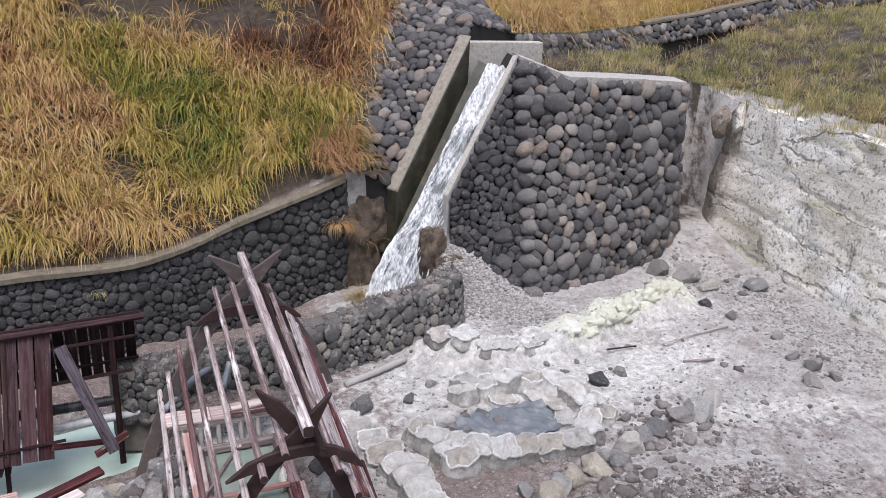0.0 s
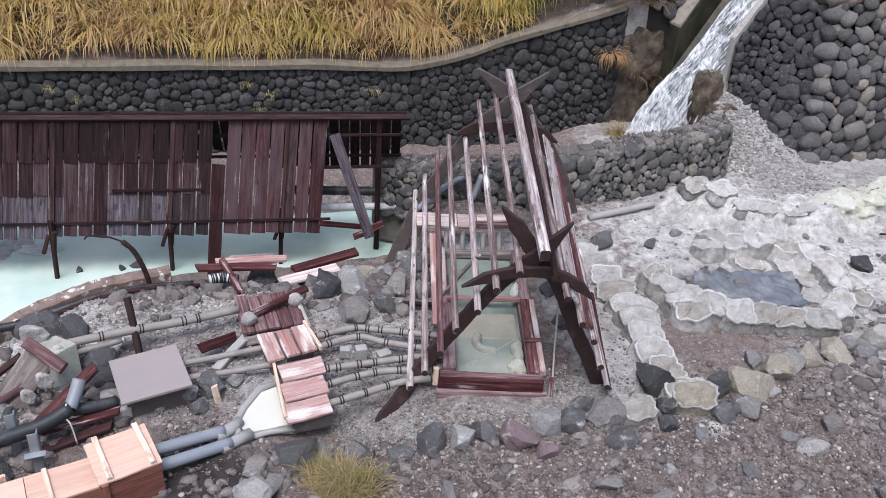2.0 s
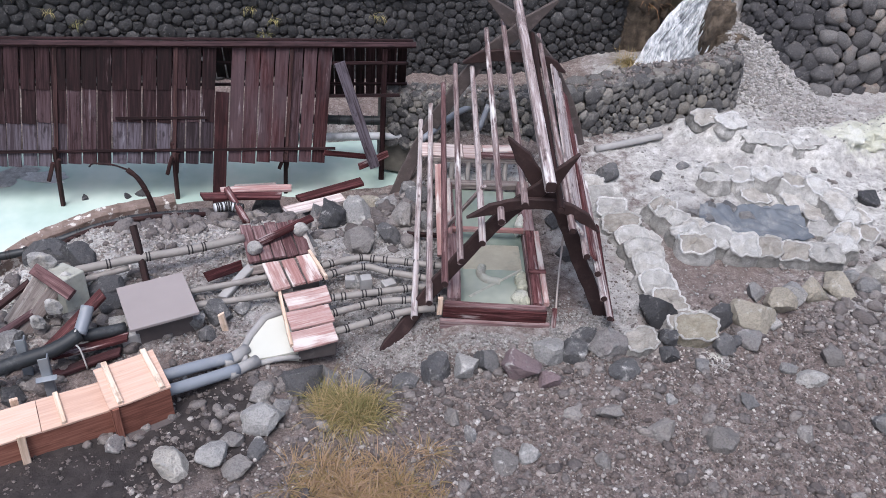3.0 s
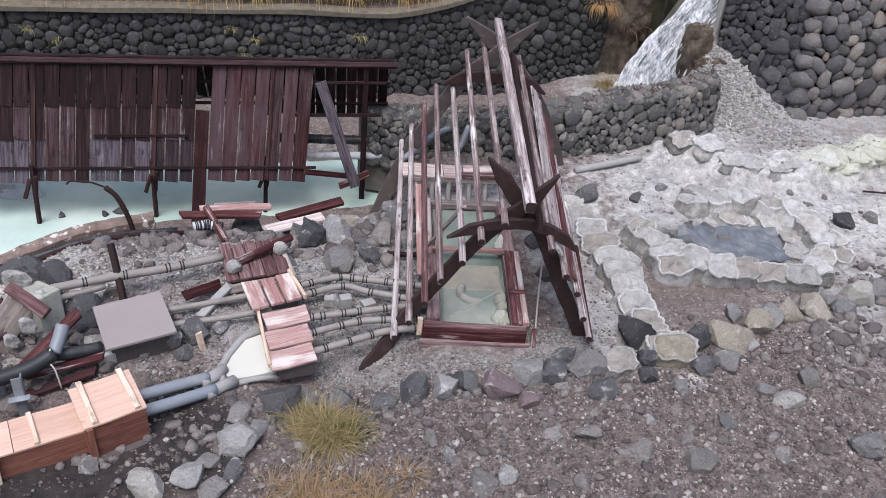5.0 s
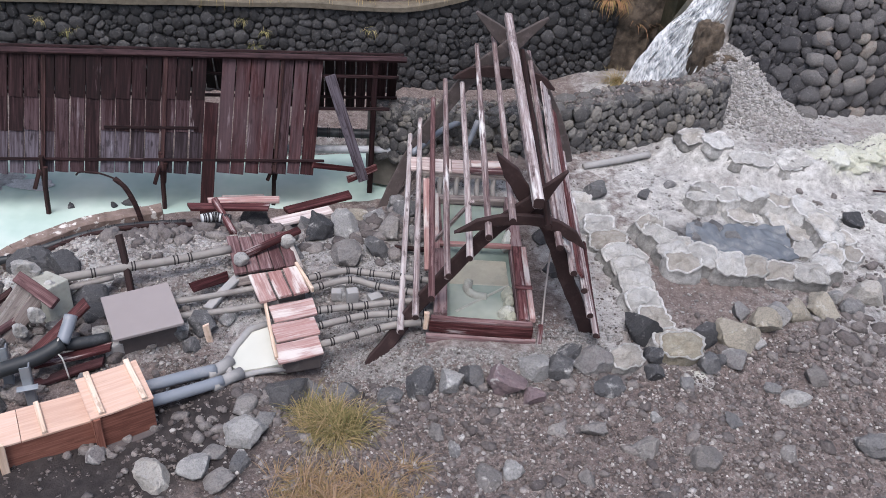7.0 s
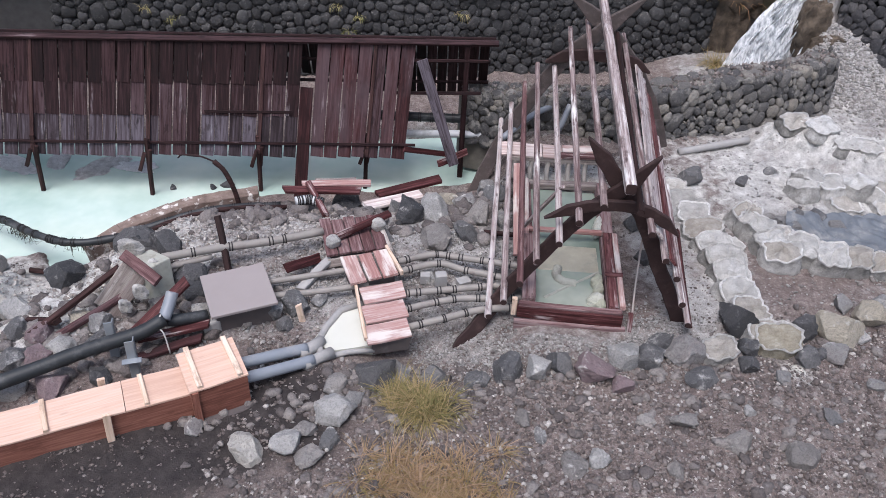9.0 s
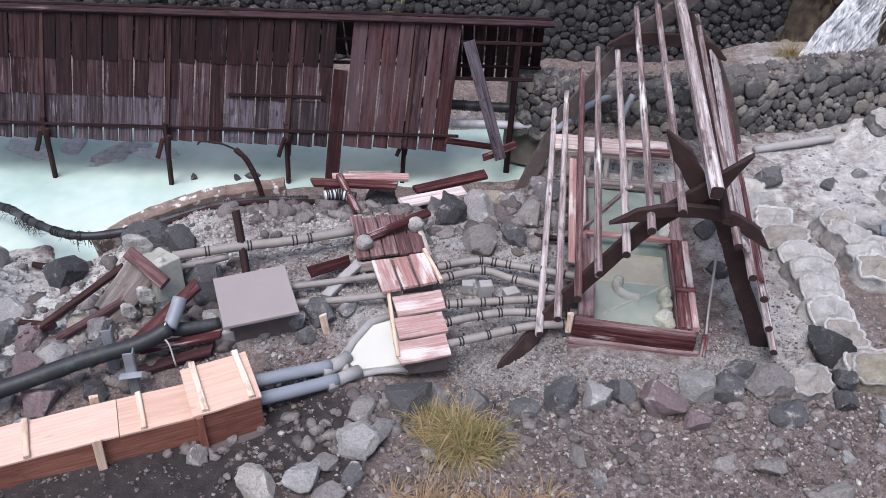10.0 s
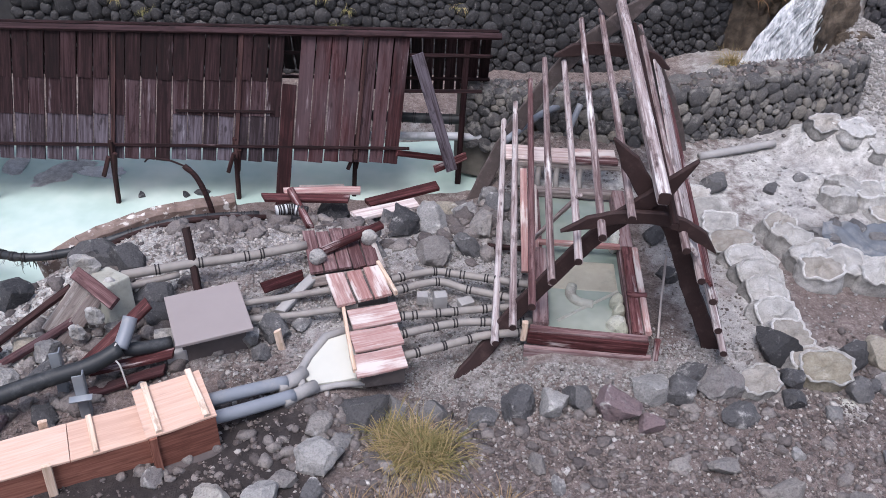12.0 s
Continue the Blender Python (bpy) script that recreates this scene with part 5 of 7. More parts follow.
# ---- pipes, boxes and boards in front of the pond ----
def covered_box():
    b = thing("valve_box", (-2.19, 5.71, 0), "low dark box under a flat mauve grey lid", "box")
    m = turn(-2.2, 5.72, 0, 27)
    part("body", box_bm(0.5, 0.46, 0.3, 0.012, at=(0, 0, -0.06)), BOX_SIDE, b, m=m)
    part("lid", box_bm(0.6, 0.63, 0.03, 0.006), LID, b, "smooth mauve grey lid", m @ Matrix.Translation((0, 0, 0.245)) @ Matrix.Rotation(radians(-2), 4, 'X'))
    part("base_block", box_bm(0.16, 0.12, 0.2, 0.02), CONCRETE_PIPE, b, m=m @ Matrix.Translation((-0.3, -0.18, -0.05)))


covered_box()


def cedar_trough():
    b = thing("cedar_trough", (-2.2, 4.65, 0), "new orange cedar trough with a raised box end", "trough")
    m = turn(-2.13, 4.7, 0, 32)

    def at(x, y, z):
        return m @ V((x, y, z))

    # raised end box
    e = 0.215
    for y in (-e, e):
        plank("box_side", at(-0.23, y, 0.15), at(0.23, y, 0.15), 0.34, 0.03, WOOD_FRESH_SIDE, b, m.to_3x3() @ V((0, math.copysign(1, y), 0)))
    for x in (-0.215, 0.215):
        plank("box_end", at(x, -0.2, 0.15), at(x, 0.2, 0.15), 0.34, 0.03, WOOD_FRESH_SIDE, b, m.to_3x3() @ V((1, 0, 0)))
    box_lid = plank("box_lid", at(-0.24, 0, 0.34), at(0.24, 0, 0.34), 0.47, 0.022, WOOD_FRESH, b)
    for x in (-0.15, 0.17):
        plank("batten", at(x, -0.23, 0.366), at(x, 0.25, 0.366), 0.045, 0.028, WOOD_BATTEN, box_lid, label="pale pine batten")
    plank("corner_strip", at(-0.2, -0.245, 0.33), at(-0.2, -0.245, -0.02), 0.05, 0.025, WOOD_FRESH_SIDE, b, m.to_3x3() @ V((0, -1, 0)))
    # long low trough
    k = m @ Matrix.Rotation(radians(-4), 4, 'Z')

    def low(x, y, z):
        return k @ V((x, y, z))

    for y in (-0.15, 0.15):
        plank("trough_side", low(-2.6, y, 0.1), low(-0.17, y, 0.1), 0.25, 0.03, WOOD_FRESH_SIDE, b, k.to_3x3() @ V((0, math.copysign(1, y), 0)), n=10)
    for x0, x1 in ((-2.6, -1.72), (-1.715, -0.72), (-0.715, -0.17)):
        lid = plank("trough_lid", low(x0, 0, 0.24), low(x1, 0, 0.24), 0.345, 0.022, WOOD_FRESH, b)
        for x in (-1.95, -1.3, -0.55):
            if x0 < x < x1:
                plank("batten", low(x, -0.17, 0.264), low(x - 0.02, 0.17, 0.264), 0.04, 0.026, WOOD_BATTEN, lid, label="pale pine batten")
    for y in (-0.2, 0.2):
        plank("stake", low(-0.86, y, 0.3), low(-0.88, y * 1.05, -0.12), 0.06, 0.03, WOOD_BATTEN, b, k.to_3x3() @ V((0, 1, 0)))
    plank("sill", at(-0.3, -0.26, -0.03), at(0.26, -0.25, -0.02), 0.08, 0.05, BOX_SIDE, b)


cedar_trough()


def bands(ob, pts, r, every, parent):
    """Black ties round a pipe."""
    line = spline(pts, 8)
    run, nxt = 0.0, every * 0.5
    for a, b in zip(line, line[1:]):
        run += (b - a).length
        if run > nxt:
            nxt += every * random.uniform(0.5, 1.4)
            d = (b - a).normalized()
            for o in (0.0, random.uniform(0.02, 0.035)):
                part("tie", tube_bm([a + d * o, a + d * (o + 0.012)], r * 1.17, 10), BAND, ob, "black tie")


def pipe_run(pts, r, mat, label, every=0.0, name="pipe", rough=0.0, group=""):
    line = spline(pts, 5)
    ob = thing(name, pts[0], label, "pipe", group)
    body = part("tube", tube_bm(line, r, 12, rough), mat, ob, smooth=True)
    if every:
        bands(body, pts, r, every, ob)
    return ob


G = "banded pipes to the bath"
L1 = "tan pipe tied with black bands on gravel"
pipe_run([(-0.9, 6.42, 0.14), (-0.49, 6.63, 0.13), (-0.21, 6.64, 0.12), (0.45, 6.55, 0.14)], 0.034, PIPE_TAN, L1, 0.22, group=G)
pipe_run([(-0.88, 6.27, 0.13), (-0.42, 6.5, 0.13), (-0.14, 6.45, 0.12), (0.45, 6.33, 0.13)], 0.034, PIPE_TAN, L1, 0.24, group=G)
pipe_run([(-0.75, 6.03, 0.1), (-0.45, 6.11, 0.1), (0.14, 6.26, 0.1), (0.46, 6.3, 0.11)], 0.034, PIPE_TAN, L1, 0.2, group=G)
pipe_run([(-0.7, 5.81, 0.1), (-0.23, 6.02, 0.1), (0.12, 6.08, 0.1), (0.45, 6.12, 0.11)], 0.034, PIPE_TAN, L1, 0.22, group=G)
pipe_run([(-0.6, 5.61, 0.08), (-0.26, 5.78, 0.08), (0.05, 5.93, 0.08), (0.4, 6.0, 0.09)], 0.035, PIPE_TAN, L1, 0.2, group=G)
pipe_run([(-3.15, 6.03, 0.27), (-2.6, 6.3, 0.25), (-2.12, 6.52, 0.22), (-1.62, 6.78, 0.2)], 0.042, PIPE_TAN, "long tan pipe with black ties over gravel", 0.3)
pipe_run([(-3.1, 5.94, 0.2), (-2.9, 6.08, 0.19), (-2.62, 6.26, 0.18)], 0.03, PIPE_TAN, "thin tan pipe under a thicker one")
pipe_run([(-2.02, 6.02, 0.12), (-1.65, 6.17, 0.11), (-1.22, 6.34, 0.11)], 0.03, PIPE_TAN, "grey tan pipe from valve box")
pipe_run([(-1.93, 5.83, 0.12), (-1.55, 5.95, 0.11), (-1.05, 6.12, 0.11)], 0.03, PIPE_TAN, "grey tan pipe from valve box")
pipe_run([(-1.98, 4.89, 0.17), (-1.7, 5.07, 0.13), (-1.46, 5.22, 0.09)], 0.052, PVC_GREY, "grey plastic pipe from the cedar box")
pipe_run([(-1.94, 4.73, 0.15), (-1.65, 4.92, 0.11), (-1.38, 5.11, 0.07)], 0.052, PVC_GREY, "grey plastic pipe from the cedar box")
pipe_run([(-4.4, 3.95, 0.24), (-3.69, 4.47, 0.25), (-3.23, 4.83, 0.26), (-2.89, 5.06, 0.26), (-2.72, 5.22, 0.3)], 0.065, PIPE_BLACK, "thick black pipe lying on brackets", rough=0.03)
pipe_run([(-2.72, 5.22, 0.3), (-2.7, 5.34, 0.38), (-2.69, 5.42, 0.44)], 0.055, PVC_GREY, "short grey pipe elbow", name="pipe_elbow")
pipe_run([(-2.74, 5.28, 0.22), (-2.6, 5.34, 0.2), (-2.42, 5.45, 0.17)], 0.055, PIPE_BLACK, "black pipe stub to the valve box")
pipe_run([(-2.73, 5.2, 0.37), (-2.76, 5.15, 0.28), (-2.7, 5.12, 0.22), (-2.66, 5.08, 0.02)], 0.007, WIRE, "pale wire tied round the black pipe", name="wire")
pipe_run([(-1.6, 9.5, -0.24), (-0.44, 9.62, -0.22), (0.12, 9.68, -0.22)], 0.05, PIPE_WHITE, "white pipe behind the shelter")
pipe_run([(-1.6, 9.78, -0.12), (-0.4, 9.82, -0.1), (0.1, 9.9, -0.08), (0.45, 9.95, 0.0)], 0.06, PIPE_BLACK, "black netted pipe behind the shelter", 0.12)
pipe_run([(-0.1, 9.8, -0.45), (0.3, 9.5, -0.3)], 0.06, PVC_GREY, "pale plastic pipe behind the bath")
pipe_run([(0.15, 9.05, 0.1), (0.5, 9.4, 0.25), (0.75, 9.55, 0.33)], 0.04, PVC_GREY, "slanted grey pipe by the inlet")
pipe_run([(0.85, 9.2, 0.2), (0.95, 9.3, 0.5)], 0.035, PVC_GREY, "short upright grey pipe by the inlet")
pipe_run([(x, y, max(z, hz(x, y) + 0.05)) for x, y, z in ((-6.5, 7.6, -0.6), (-5.61, 7.43, -0.5), (-4.92, 7.02, -0.35), (-4.42, 6.86, -0.3), (-3.99, 7.01, -0.3), (-3.43, 7.26, -0.3), (-2.97, 7.47, -0.3), (-2.3, 7.66, -0.3))], 0.042, PIPE_BLACK, "black mossy hose lying along the pond", 0.2, rough=0.08, name="hose")
pipe_run([(x, y, hz(x, y) + 0.05) for x, y in ((-4.9, 6.72), (-4.2, 6.78), (-3.6, 7.1), (-2.9, 7.36), (-2.2, 7.56))], 0.03, WOOD_DARK, "brown branch beside the hose", name="branch", rough=0.12)
pipe_run([(-2.72, 7.58, -0.5), (-2.79, 7.63, -0.05), (-2.9, 7.68, 0.22), (-3.02, 7.7, 0.34)], 0.028, WOOD_DARK, "bent stake rising from the pond edge", name="stake", rough=0.08)
pipe_run([(-3.0, 7.7, 0.33), (-3.2, 7.75, 0.36), (-3.45, 7.9, 0.26), (-3.55, 8.0, 0.15)], 0.01, WOOD_DARK, "thin dry twig over the water", name="twig")
pipe_run([(-2.08, 7.5, 0.03), (-1.95, 7.56, 0.02), (-1.8, 7.56, 0.0)], 0.05, PIPE_WHITE, "short white ribbed hose", 0.04, name="ribbed_hose")
pipe_run([(2.35, 9.17, 0.03), (2.8, 9.36, 0.04), (3.27, 9.58, 0.04)], 0.045, CONCRETE_PIPE, "pale crusted log along the low wall", name="log", rough=0.1)
pipe_run([(6.96, 8.98, 0.05), (7.6, 9.12, 0.06), (8.29, 9.22, 0.05)], 0.014, WOOD_GREY, "thin grey stick lying on pale mud", name="stick", rough=0.1)
pipe_run([(6.1, 9.06, 0.05), (6.56, 9.04, 0.05)], 0.012, WOOD_DARK, "thin dark stick lying on pale mud", name="stick", rough=0.1)
pipe_run([(6.96, 8.47, 0.04), (7.42, 8.4, 0.04)], 0.018, WOOD_GREY, "bleached stick lying on pale mud", name="stick", rough=0.1)


def pan():
    p = thing("mineral_pan", (-1.15, 5.55, 0), "small mortar pan full of white mineral water", "basin")
    edge = [(-1.44, 5.4), (-1.37, 5.62), (-1.27, 5.82), (-1.06, 5.9), (-0.95, 5.62), (-0.88, 5.41), (-1.08, 5.33), (-1.27, 5.27)]
    water_sheet("mineral_water", edge, 0.03, MILK, "white mineral water", p)
    tube("rim", [(x, y, 0.03) for x, y in [(-1.33, 5.2), (-1.4, 5.36), (-1.36, 5.56), (-1.27, 5.8), (-1.08, 5.92)]], 0.034, CONCRETE_PIPE, p, rough=0.15)
    tube("rim", [(x, y, 0.0) for x, y in [(-1.3, 5.22), (-1.1, 5.31), (-0.88, 5.36)]], 0.026, CONCRETE_PIPE, p, rough=0.15)
    tube("sleeve", [(-1.52, 5.16, 0.08), (-1.42, 5.27, 0.06), (-1.36, 5.38, 0.05)], 0.056, CONCRETE_PIPE, p, rough=0.08)
    tube("sleeve", [(-1.45, 5.04, 0.07), (-1.34, 5.16, 0.05), (-1.25, 5.26, 0.02)], 0.054, CONCRETE_PIPE, p, rough=0.12)


pan()


def covers():
    b = thing("trough_cover", (-0.85, 5.75, 0), "board cover of red planks bleached by white crust", "cover")
    m = turn(-0.85, 5.76, 0, 22)
    part("box", box_bm(0.34, 0.78, 0.16, 0.01, at=(0, 0, -0.04)), BOX_SIDE, b, m=m @ Matrix.Rotation(radians(-4), 4, 'Z'))
    for i in range(3):
        y = -0.3 + 0.26 * i
        x = -0.045 * (i - 1) * -1
        plank("plank", m @ V((x - 0.2, y, 0.14)), m @ V((x + 0.2, y, 0.145)), 0.235, 0.028, WOOD_CRUST, b, ends=0.02)
    plank("edge_strip", m @ V((-0.25, -0.36, 0.155)), m @ V((-0.18, 0.4, 0.155)), 0.03, 0.04, WOOD_BATTEN, b)
    c = thing("trough_cover", (-1.05, 6.28, 0), "short red cover planks beside the pipes", "cover")
    k = turn(-1.06, 6.28, 0, 26)
    part("box", box_bm(0.42, 0.3, 0.18, 0.01), BOX_SIDE, c, m=k)
    for i, w in enumerate((0.16, 0.13, 0.15)):
        x = (-0.17, 0.0, 0.16)[i]
        plank("plank", k @ V((x, -0.19, 0.2)), k @ V((x + 0.01, 0.2, 0.2)), w, 0.028, WOOD_CRUST, c, ends=0.02)
    plank("edge_strip", k @ V((0.26, -0.2, 0.21)), k @ V((0.25, 0.24, 0.21)), 0.03, 0.05, WOOD_BATTEN, c)
    d = thing("board_crate", (-1.32, 6.85, 0), "broken low crate of dark red boards", "crate")
    n = turn(-1.33, 6.83, 0, 20)
    part("box", box_bm(0.56, 0.52, 0.14, 0.01), BOX_SIDE, d, m=n)
    for i in range(5):
        x = -0.25 + 0.125 * i
        plank("plank", n @ V((x, -0.31, 0.165)), n @ V((x + 0.01, random.uniform(0.24, 0.34), 0.165)), 0.115, 0.025, WOOD_FADED, d, ends=0.03)
    plank("front_board", n @ V((-0.3, -0.33, 0.08)), n @ V((0.36, -0.33, 0.1)), 0.09, 0.04, WOOD_GREY, d, (0, -1, 0.3))
    plank("diagonal_board", n @ V((-0.2, -0.1, 0.22)), n @ V((0.42, 0.1, 0.28)), 0.08, 0.05, WOOD_RED, d)
    plank("side_board", n @ V((0.34, -0.34, 0.1)), n @ V((0.3, 0.1, 0.2)), 0.05, 0.05, WOOD_GREY, d)
    for at in ((-0.22, -0.18, 0.24), (0.28, 0.0, 0.24)):
        s = part("stone", stone_mesh("stone", ROCK_PALE, 77, 3, 0, 2.2, 0.15), None, m=n @ Matrix.Translation(at) @ Matrix.Diagonal((0.075, 0.065, 0.07, 1)))
        tagged(s, "rounded stone weighing down the crate boards", "stone")


covers()


def loose(name, p0, p1, w, t, mat, label, up=(0, 0, 1)):
    return tagged(plank(name, p0, p1, w, t, mat, None, up, ends=0.05), label, "board")


loose("board", (-1.25, 8.1, -0.22), (-0.56, 8.5, -0.2), 0.14, 0.05, WOOD_RED, "dark red board lying at the pond edge")
loose("board", (-2.25, 7.78, -0.02), (-1.45, 7.95, -0.08), 0.12, 0.04, WOOD_RED, "red board on the rubble by the pond")
loose("board", (-2.1, 7.95, -0.05), (-1.35, 8.15, -0.1), 0.11, 0.04, WOOD_CRUST, "bleached red board on the rubble by the pond")
loose("board", (-2.0, 7.82, 0.06), (-1.72, 7.35, 0.0), 0.07, 0.06, WOOD_RED, "short red post lying over boards")
loose("board", (-1.95, 8.12, -0.15), (-1.55, 8.2, -0.15), 0.2, 0.04, WOOD_GREY, "grey board at the foot of a post")
loose("slab", (-1.3, 7.55, 0.0), (-0.75, 8.0, -0.1), 0.16, 0.04, WOOD_PALE, "bleached wet plank leading to the pond")
loose("post", (-2.62, 6.55, 0.45), (-2.38, 6.05, -0.05), 0.07, 0.06, WOOD_DARK, "dark leaning post holding a pipe", (1, 0, 0))
loose("board", (-1.62, 5.65, 0.18), (-1.6, 5.66, -0.05), 0.06, 0.03, WOOD_BATTEN, "small wooden peg in the rubble", (0, -1, 0))
loose("board", (-1.85, 6.15, 0.2), (-1.62, 6.5, 0.08), 0.1, 0.03, WOOD_RED, "split red board among the pipes", (0.5, -0.5, 0.6))
loose("board", (-1.7, 6.05, 0.05), (-1.5, 6.45, 0.1), 0.09, 0.05, CONCRETE_PIPE, "crusted stick among the pipes")
loose("board", (-3.02, 5.22, 0.1), (-2.66, 5.66, 0.36), 0.1, 0.05, WOOD_RED, "red board leaning on the rubble", (0, -0.6, 0.8))
loose("board", (-2.95, 5.12, 0.12), (-2.4, 5.36, 0.15), 0.09, 0.04, WOOD_RED, "brown red board under the black pipe")
loose("board", (-2.9, 5.0, 0.03), (-2.45, 5.25, 0.06), 0.09, 0.04, WOOD_SHED, "brown board under the black pipe")
loose("board", (-3.9, 5.12, 0.1), (-3.38, 5.82, 0.3), 0.06, 0.05, WOOD_DARK, "dark pole among the rocks")
loose("board", (-3.7, 5.2, 0.02), (-3.3, 5.6, 0.15), 0.07, 0.05, WOOD_SHED, "dark red stick among the rocks")
loose("board", (-4.1, 5.35, 0.0), (-3.75, 5.25, 0.12), 0.07, 0.05, WOOD_DARK, "dark stick among the rocks")
loose("board", (0.05, 7.15, 0.08), (0.5, 7.1, 0.1), 0.05, 0.04, WOOD_DARK, "thin dark batten on gravel")
loose("board", (1.5, 6.1, 0.05), (1.62, 6.9, 0.3), 0.02, 0.02, WOOD_GREY, "thin pale cane leaning by the bath")


def stand():
    s = thing("rotten_stand", (-3.2, 5.9, 0), "rotten grey timber stand with red board and white crust", "stand")
    part("block", box_bm(0.3, 0.25, 0.4, 0.015), CRUSTED_POST, s, "square post under white green crust", m=turn(-3.06, 5.84, 0.0, -32) @ Matrix.Rotation(radians(-6), 4, 'X') @ Matrix.Rotation(radians(-8), 4, 'Y'))
    plank("red_board", (-3.31, 5.87, 0.44), (-2.9, 5.62, 0.38), 0.11, 0.04, WOOD_FADED, s, (-0.4, -0.5, 1))
    plank("grey_board", (-3.5, 5.62, 0.0), (-3.24, 5.86, 0.36), 0.16, 0.03, WOOD_GREY, s, (0.6, -0.6, 0.5))
    plank("grey_board", (-3.36, 5.48, 0.0), (-3.12, 5.76, 0.3), 0.12, 0.03, WOOD_GREY, s, (0.6, -0.6, 0.5))
    for at, sc in (((-3.3, 6.02, 0.42), (0.12, 0.07, 0.1)), ((-3.08, 5.6, 0.25), (0.07, 0.05, 0.09)), ((-3.02, 5.88, 0.3), (0.07, 0.07, 0.12)), ((-3.2, 5.5, 0.15), (0.06, 0.05, 0.08))):
        part("salt_crust", stone_mesh("salt_crust", ROCK_PALE, 91, 3, 3, 2.4, 0.2), None, s, "white mineral crust", Matrix.Translation(at) @ Matrix.Diagonal((*sc, 1)))


stand()


def bracket(x, y, deg):
    b = thing("pipe_bracket", (x, y, 0), "grey zinc angle bracket under the black pipe", "bracket", "pipe brackets")
    m = turn(x, y, 0, deg)
    part("leg", box_bm(0.07, 0.012, 0.46, 0.003, at=(0, 0, -0.08)), METAL, b, m=m @ Matrix.Rotation(radians(-10), 4, 'X'))
    part("leg", box_bm(0.012, 0.07, 0.46, 0.003, at=(0.036, 0.036, -0.08)), METAL, b, m=m @ Matrix.Rotation(radians(-10), 4, 'X'))
    part("saddle", box_bm(0.16, 0.06, 0.012, 0.003), METAL, b, m=m @ Matrix.Translation((0, 0, 0.2)))


bracket(-3.12, 4.98, 20)
bracket(-2.86, 4.78, 20)


def kerb():
    k = thing("pond_kerb", (-3.6, 7.6, -0.6), "brown stained kerb stones with white drips", "kerb", kind="structure")
    line = spline([(-4.32, 6.98, -0.5), (-4.08, 7.32, -0.45), (-3.78, 7.6, -0.42), (-3.46, 7.84, -0.4), (-3.12, 8.02, -0.4), (-2.7, 8.16, -0.38)], 2)
    g = random.Random(3)
    for a, b in zip(line, line[1:]):
        plank("kerb_stone", a + V((0, 0, -0.1)), a.lerp(b, 1.0) + V((0, 0, -0.1)), g.uniform(0.16, 0.18), 0.34, KERB, k, n=3, warp=0.01)


def kerb_mat():
    k = Nodes("brown stained kerb")
    p = k.pos()
    c = k.ramp(k.noise(p, 6, 5, 0.7), [(0.3, (0.12, 0.085, 0.068)), (0.55, (0.215, 0.16, 0.135)), (0.75, (0.32, 0.26, 0.23))])
    c = k.mix(k.step(k.noise(p, 8, 4, 0.6), 0.57, 0.66), c, (0.6, 0.57, 0.53))
    return k.finish(c, 0.85, k.noise(p, 40, 5), 0.5, 0.02)


KERB = kerb_mat()
kerb()


# small blocks and couplings among the pipes
for x, y, d, sz in ((-0.36, 6.3, 15, (0.11, 0.09, 0.17)), (-0.52, 6.36, 5, (0.1, 0.08, 0.1)), (-0.14, 6.36, 30, (0.13, 0.1, 0.07))):
    tagged(part("concrete_block", box_bm(*sz, 0.008), CONCRETE_PIPE, None, m=turn(x, y, 0.0, d)), "small grey concrete block propping the pipes", "block", "blocks under pipes")
for a, b in (((-0.98, 6.4, 0.15), (-0.84, 6.45, 0.14)), ((-0.95, 6.24, 0.14), (-0.82, 6.3, 0.13))):
    tagged(part("pipe_coupling", tube_bm([a, b], 0.055, 12), PVC_GREY, None, smooth=False), "grey pipe coupling beside the cover planks", "coupling", "pipe couplings")

# ---- sandbags round the small spring ----
def sack_ring(g, prof, n, off, lip):
    """Rings of a filled sack: squarish, slack, drawn into folds towards its mouth."""
    rings = []
    for r, z in prof:
        row = []
        for i in range(n):
            a = 2 * math.pi * i / n
            c, s = math.cos(a), math.sin(a)
            k = (abs(c) ** 3.2 + abs(s) ** 3.2) ** (-1 / 3.2)
            q = V((c, s, z * 0.6)) + off
            fold = abs(noise.noise(V((c * 2.6, s * 2.6, z * 0.5)) + off))
            k *= 1 + 0.25 * noise.noise(q * 0.9) - 0.16 * max(0.0, 0.16 - fold) / 0.16 * min(1, z) + 0.05 * noise.noise(q * 5)
            up = lip * z * (0.24 * noise.noise(V((c * 1.2, s * 1.2, 3)) + off) + 0.09 * noise.noise(V((c * 4.5, s * 4.5, 5)) + off))
            row.append(V((c * r * k, s * r * k, z + up + 0.07 * noise.noise(q * 2.6) + 0.03 * noise.noise(q * 7))))
        rings.append(row)
    return rings


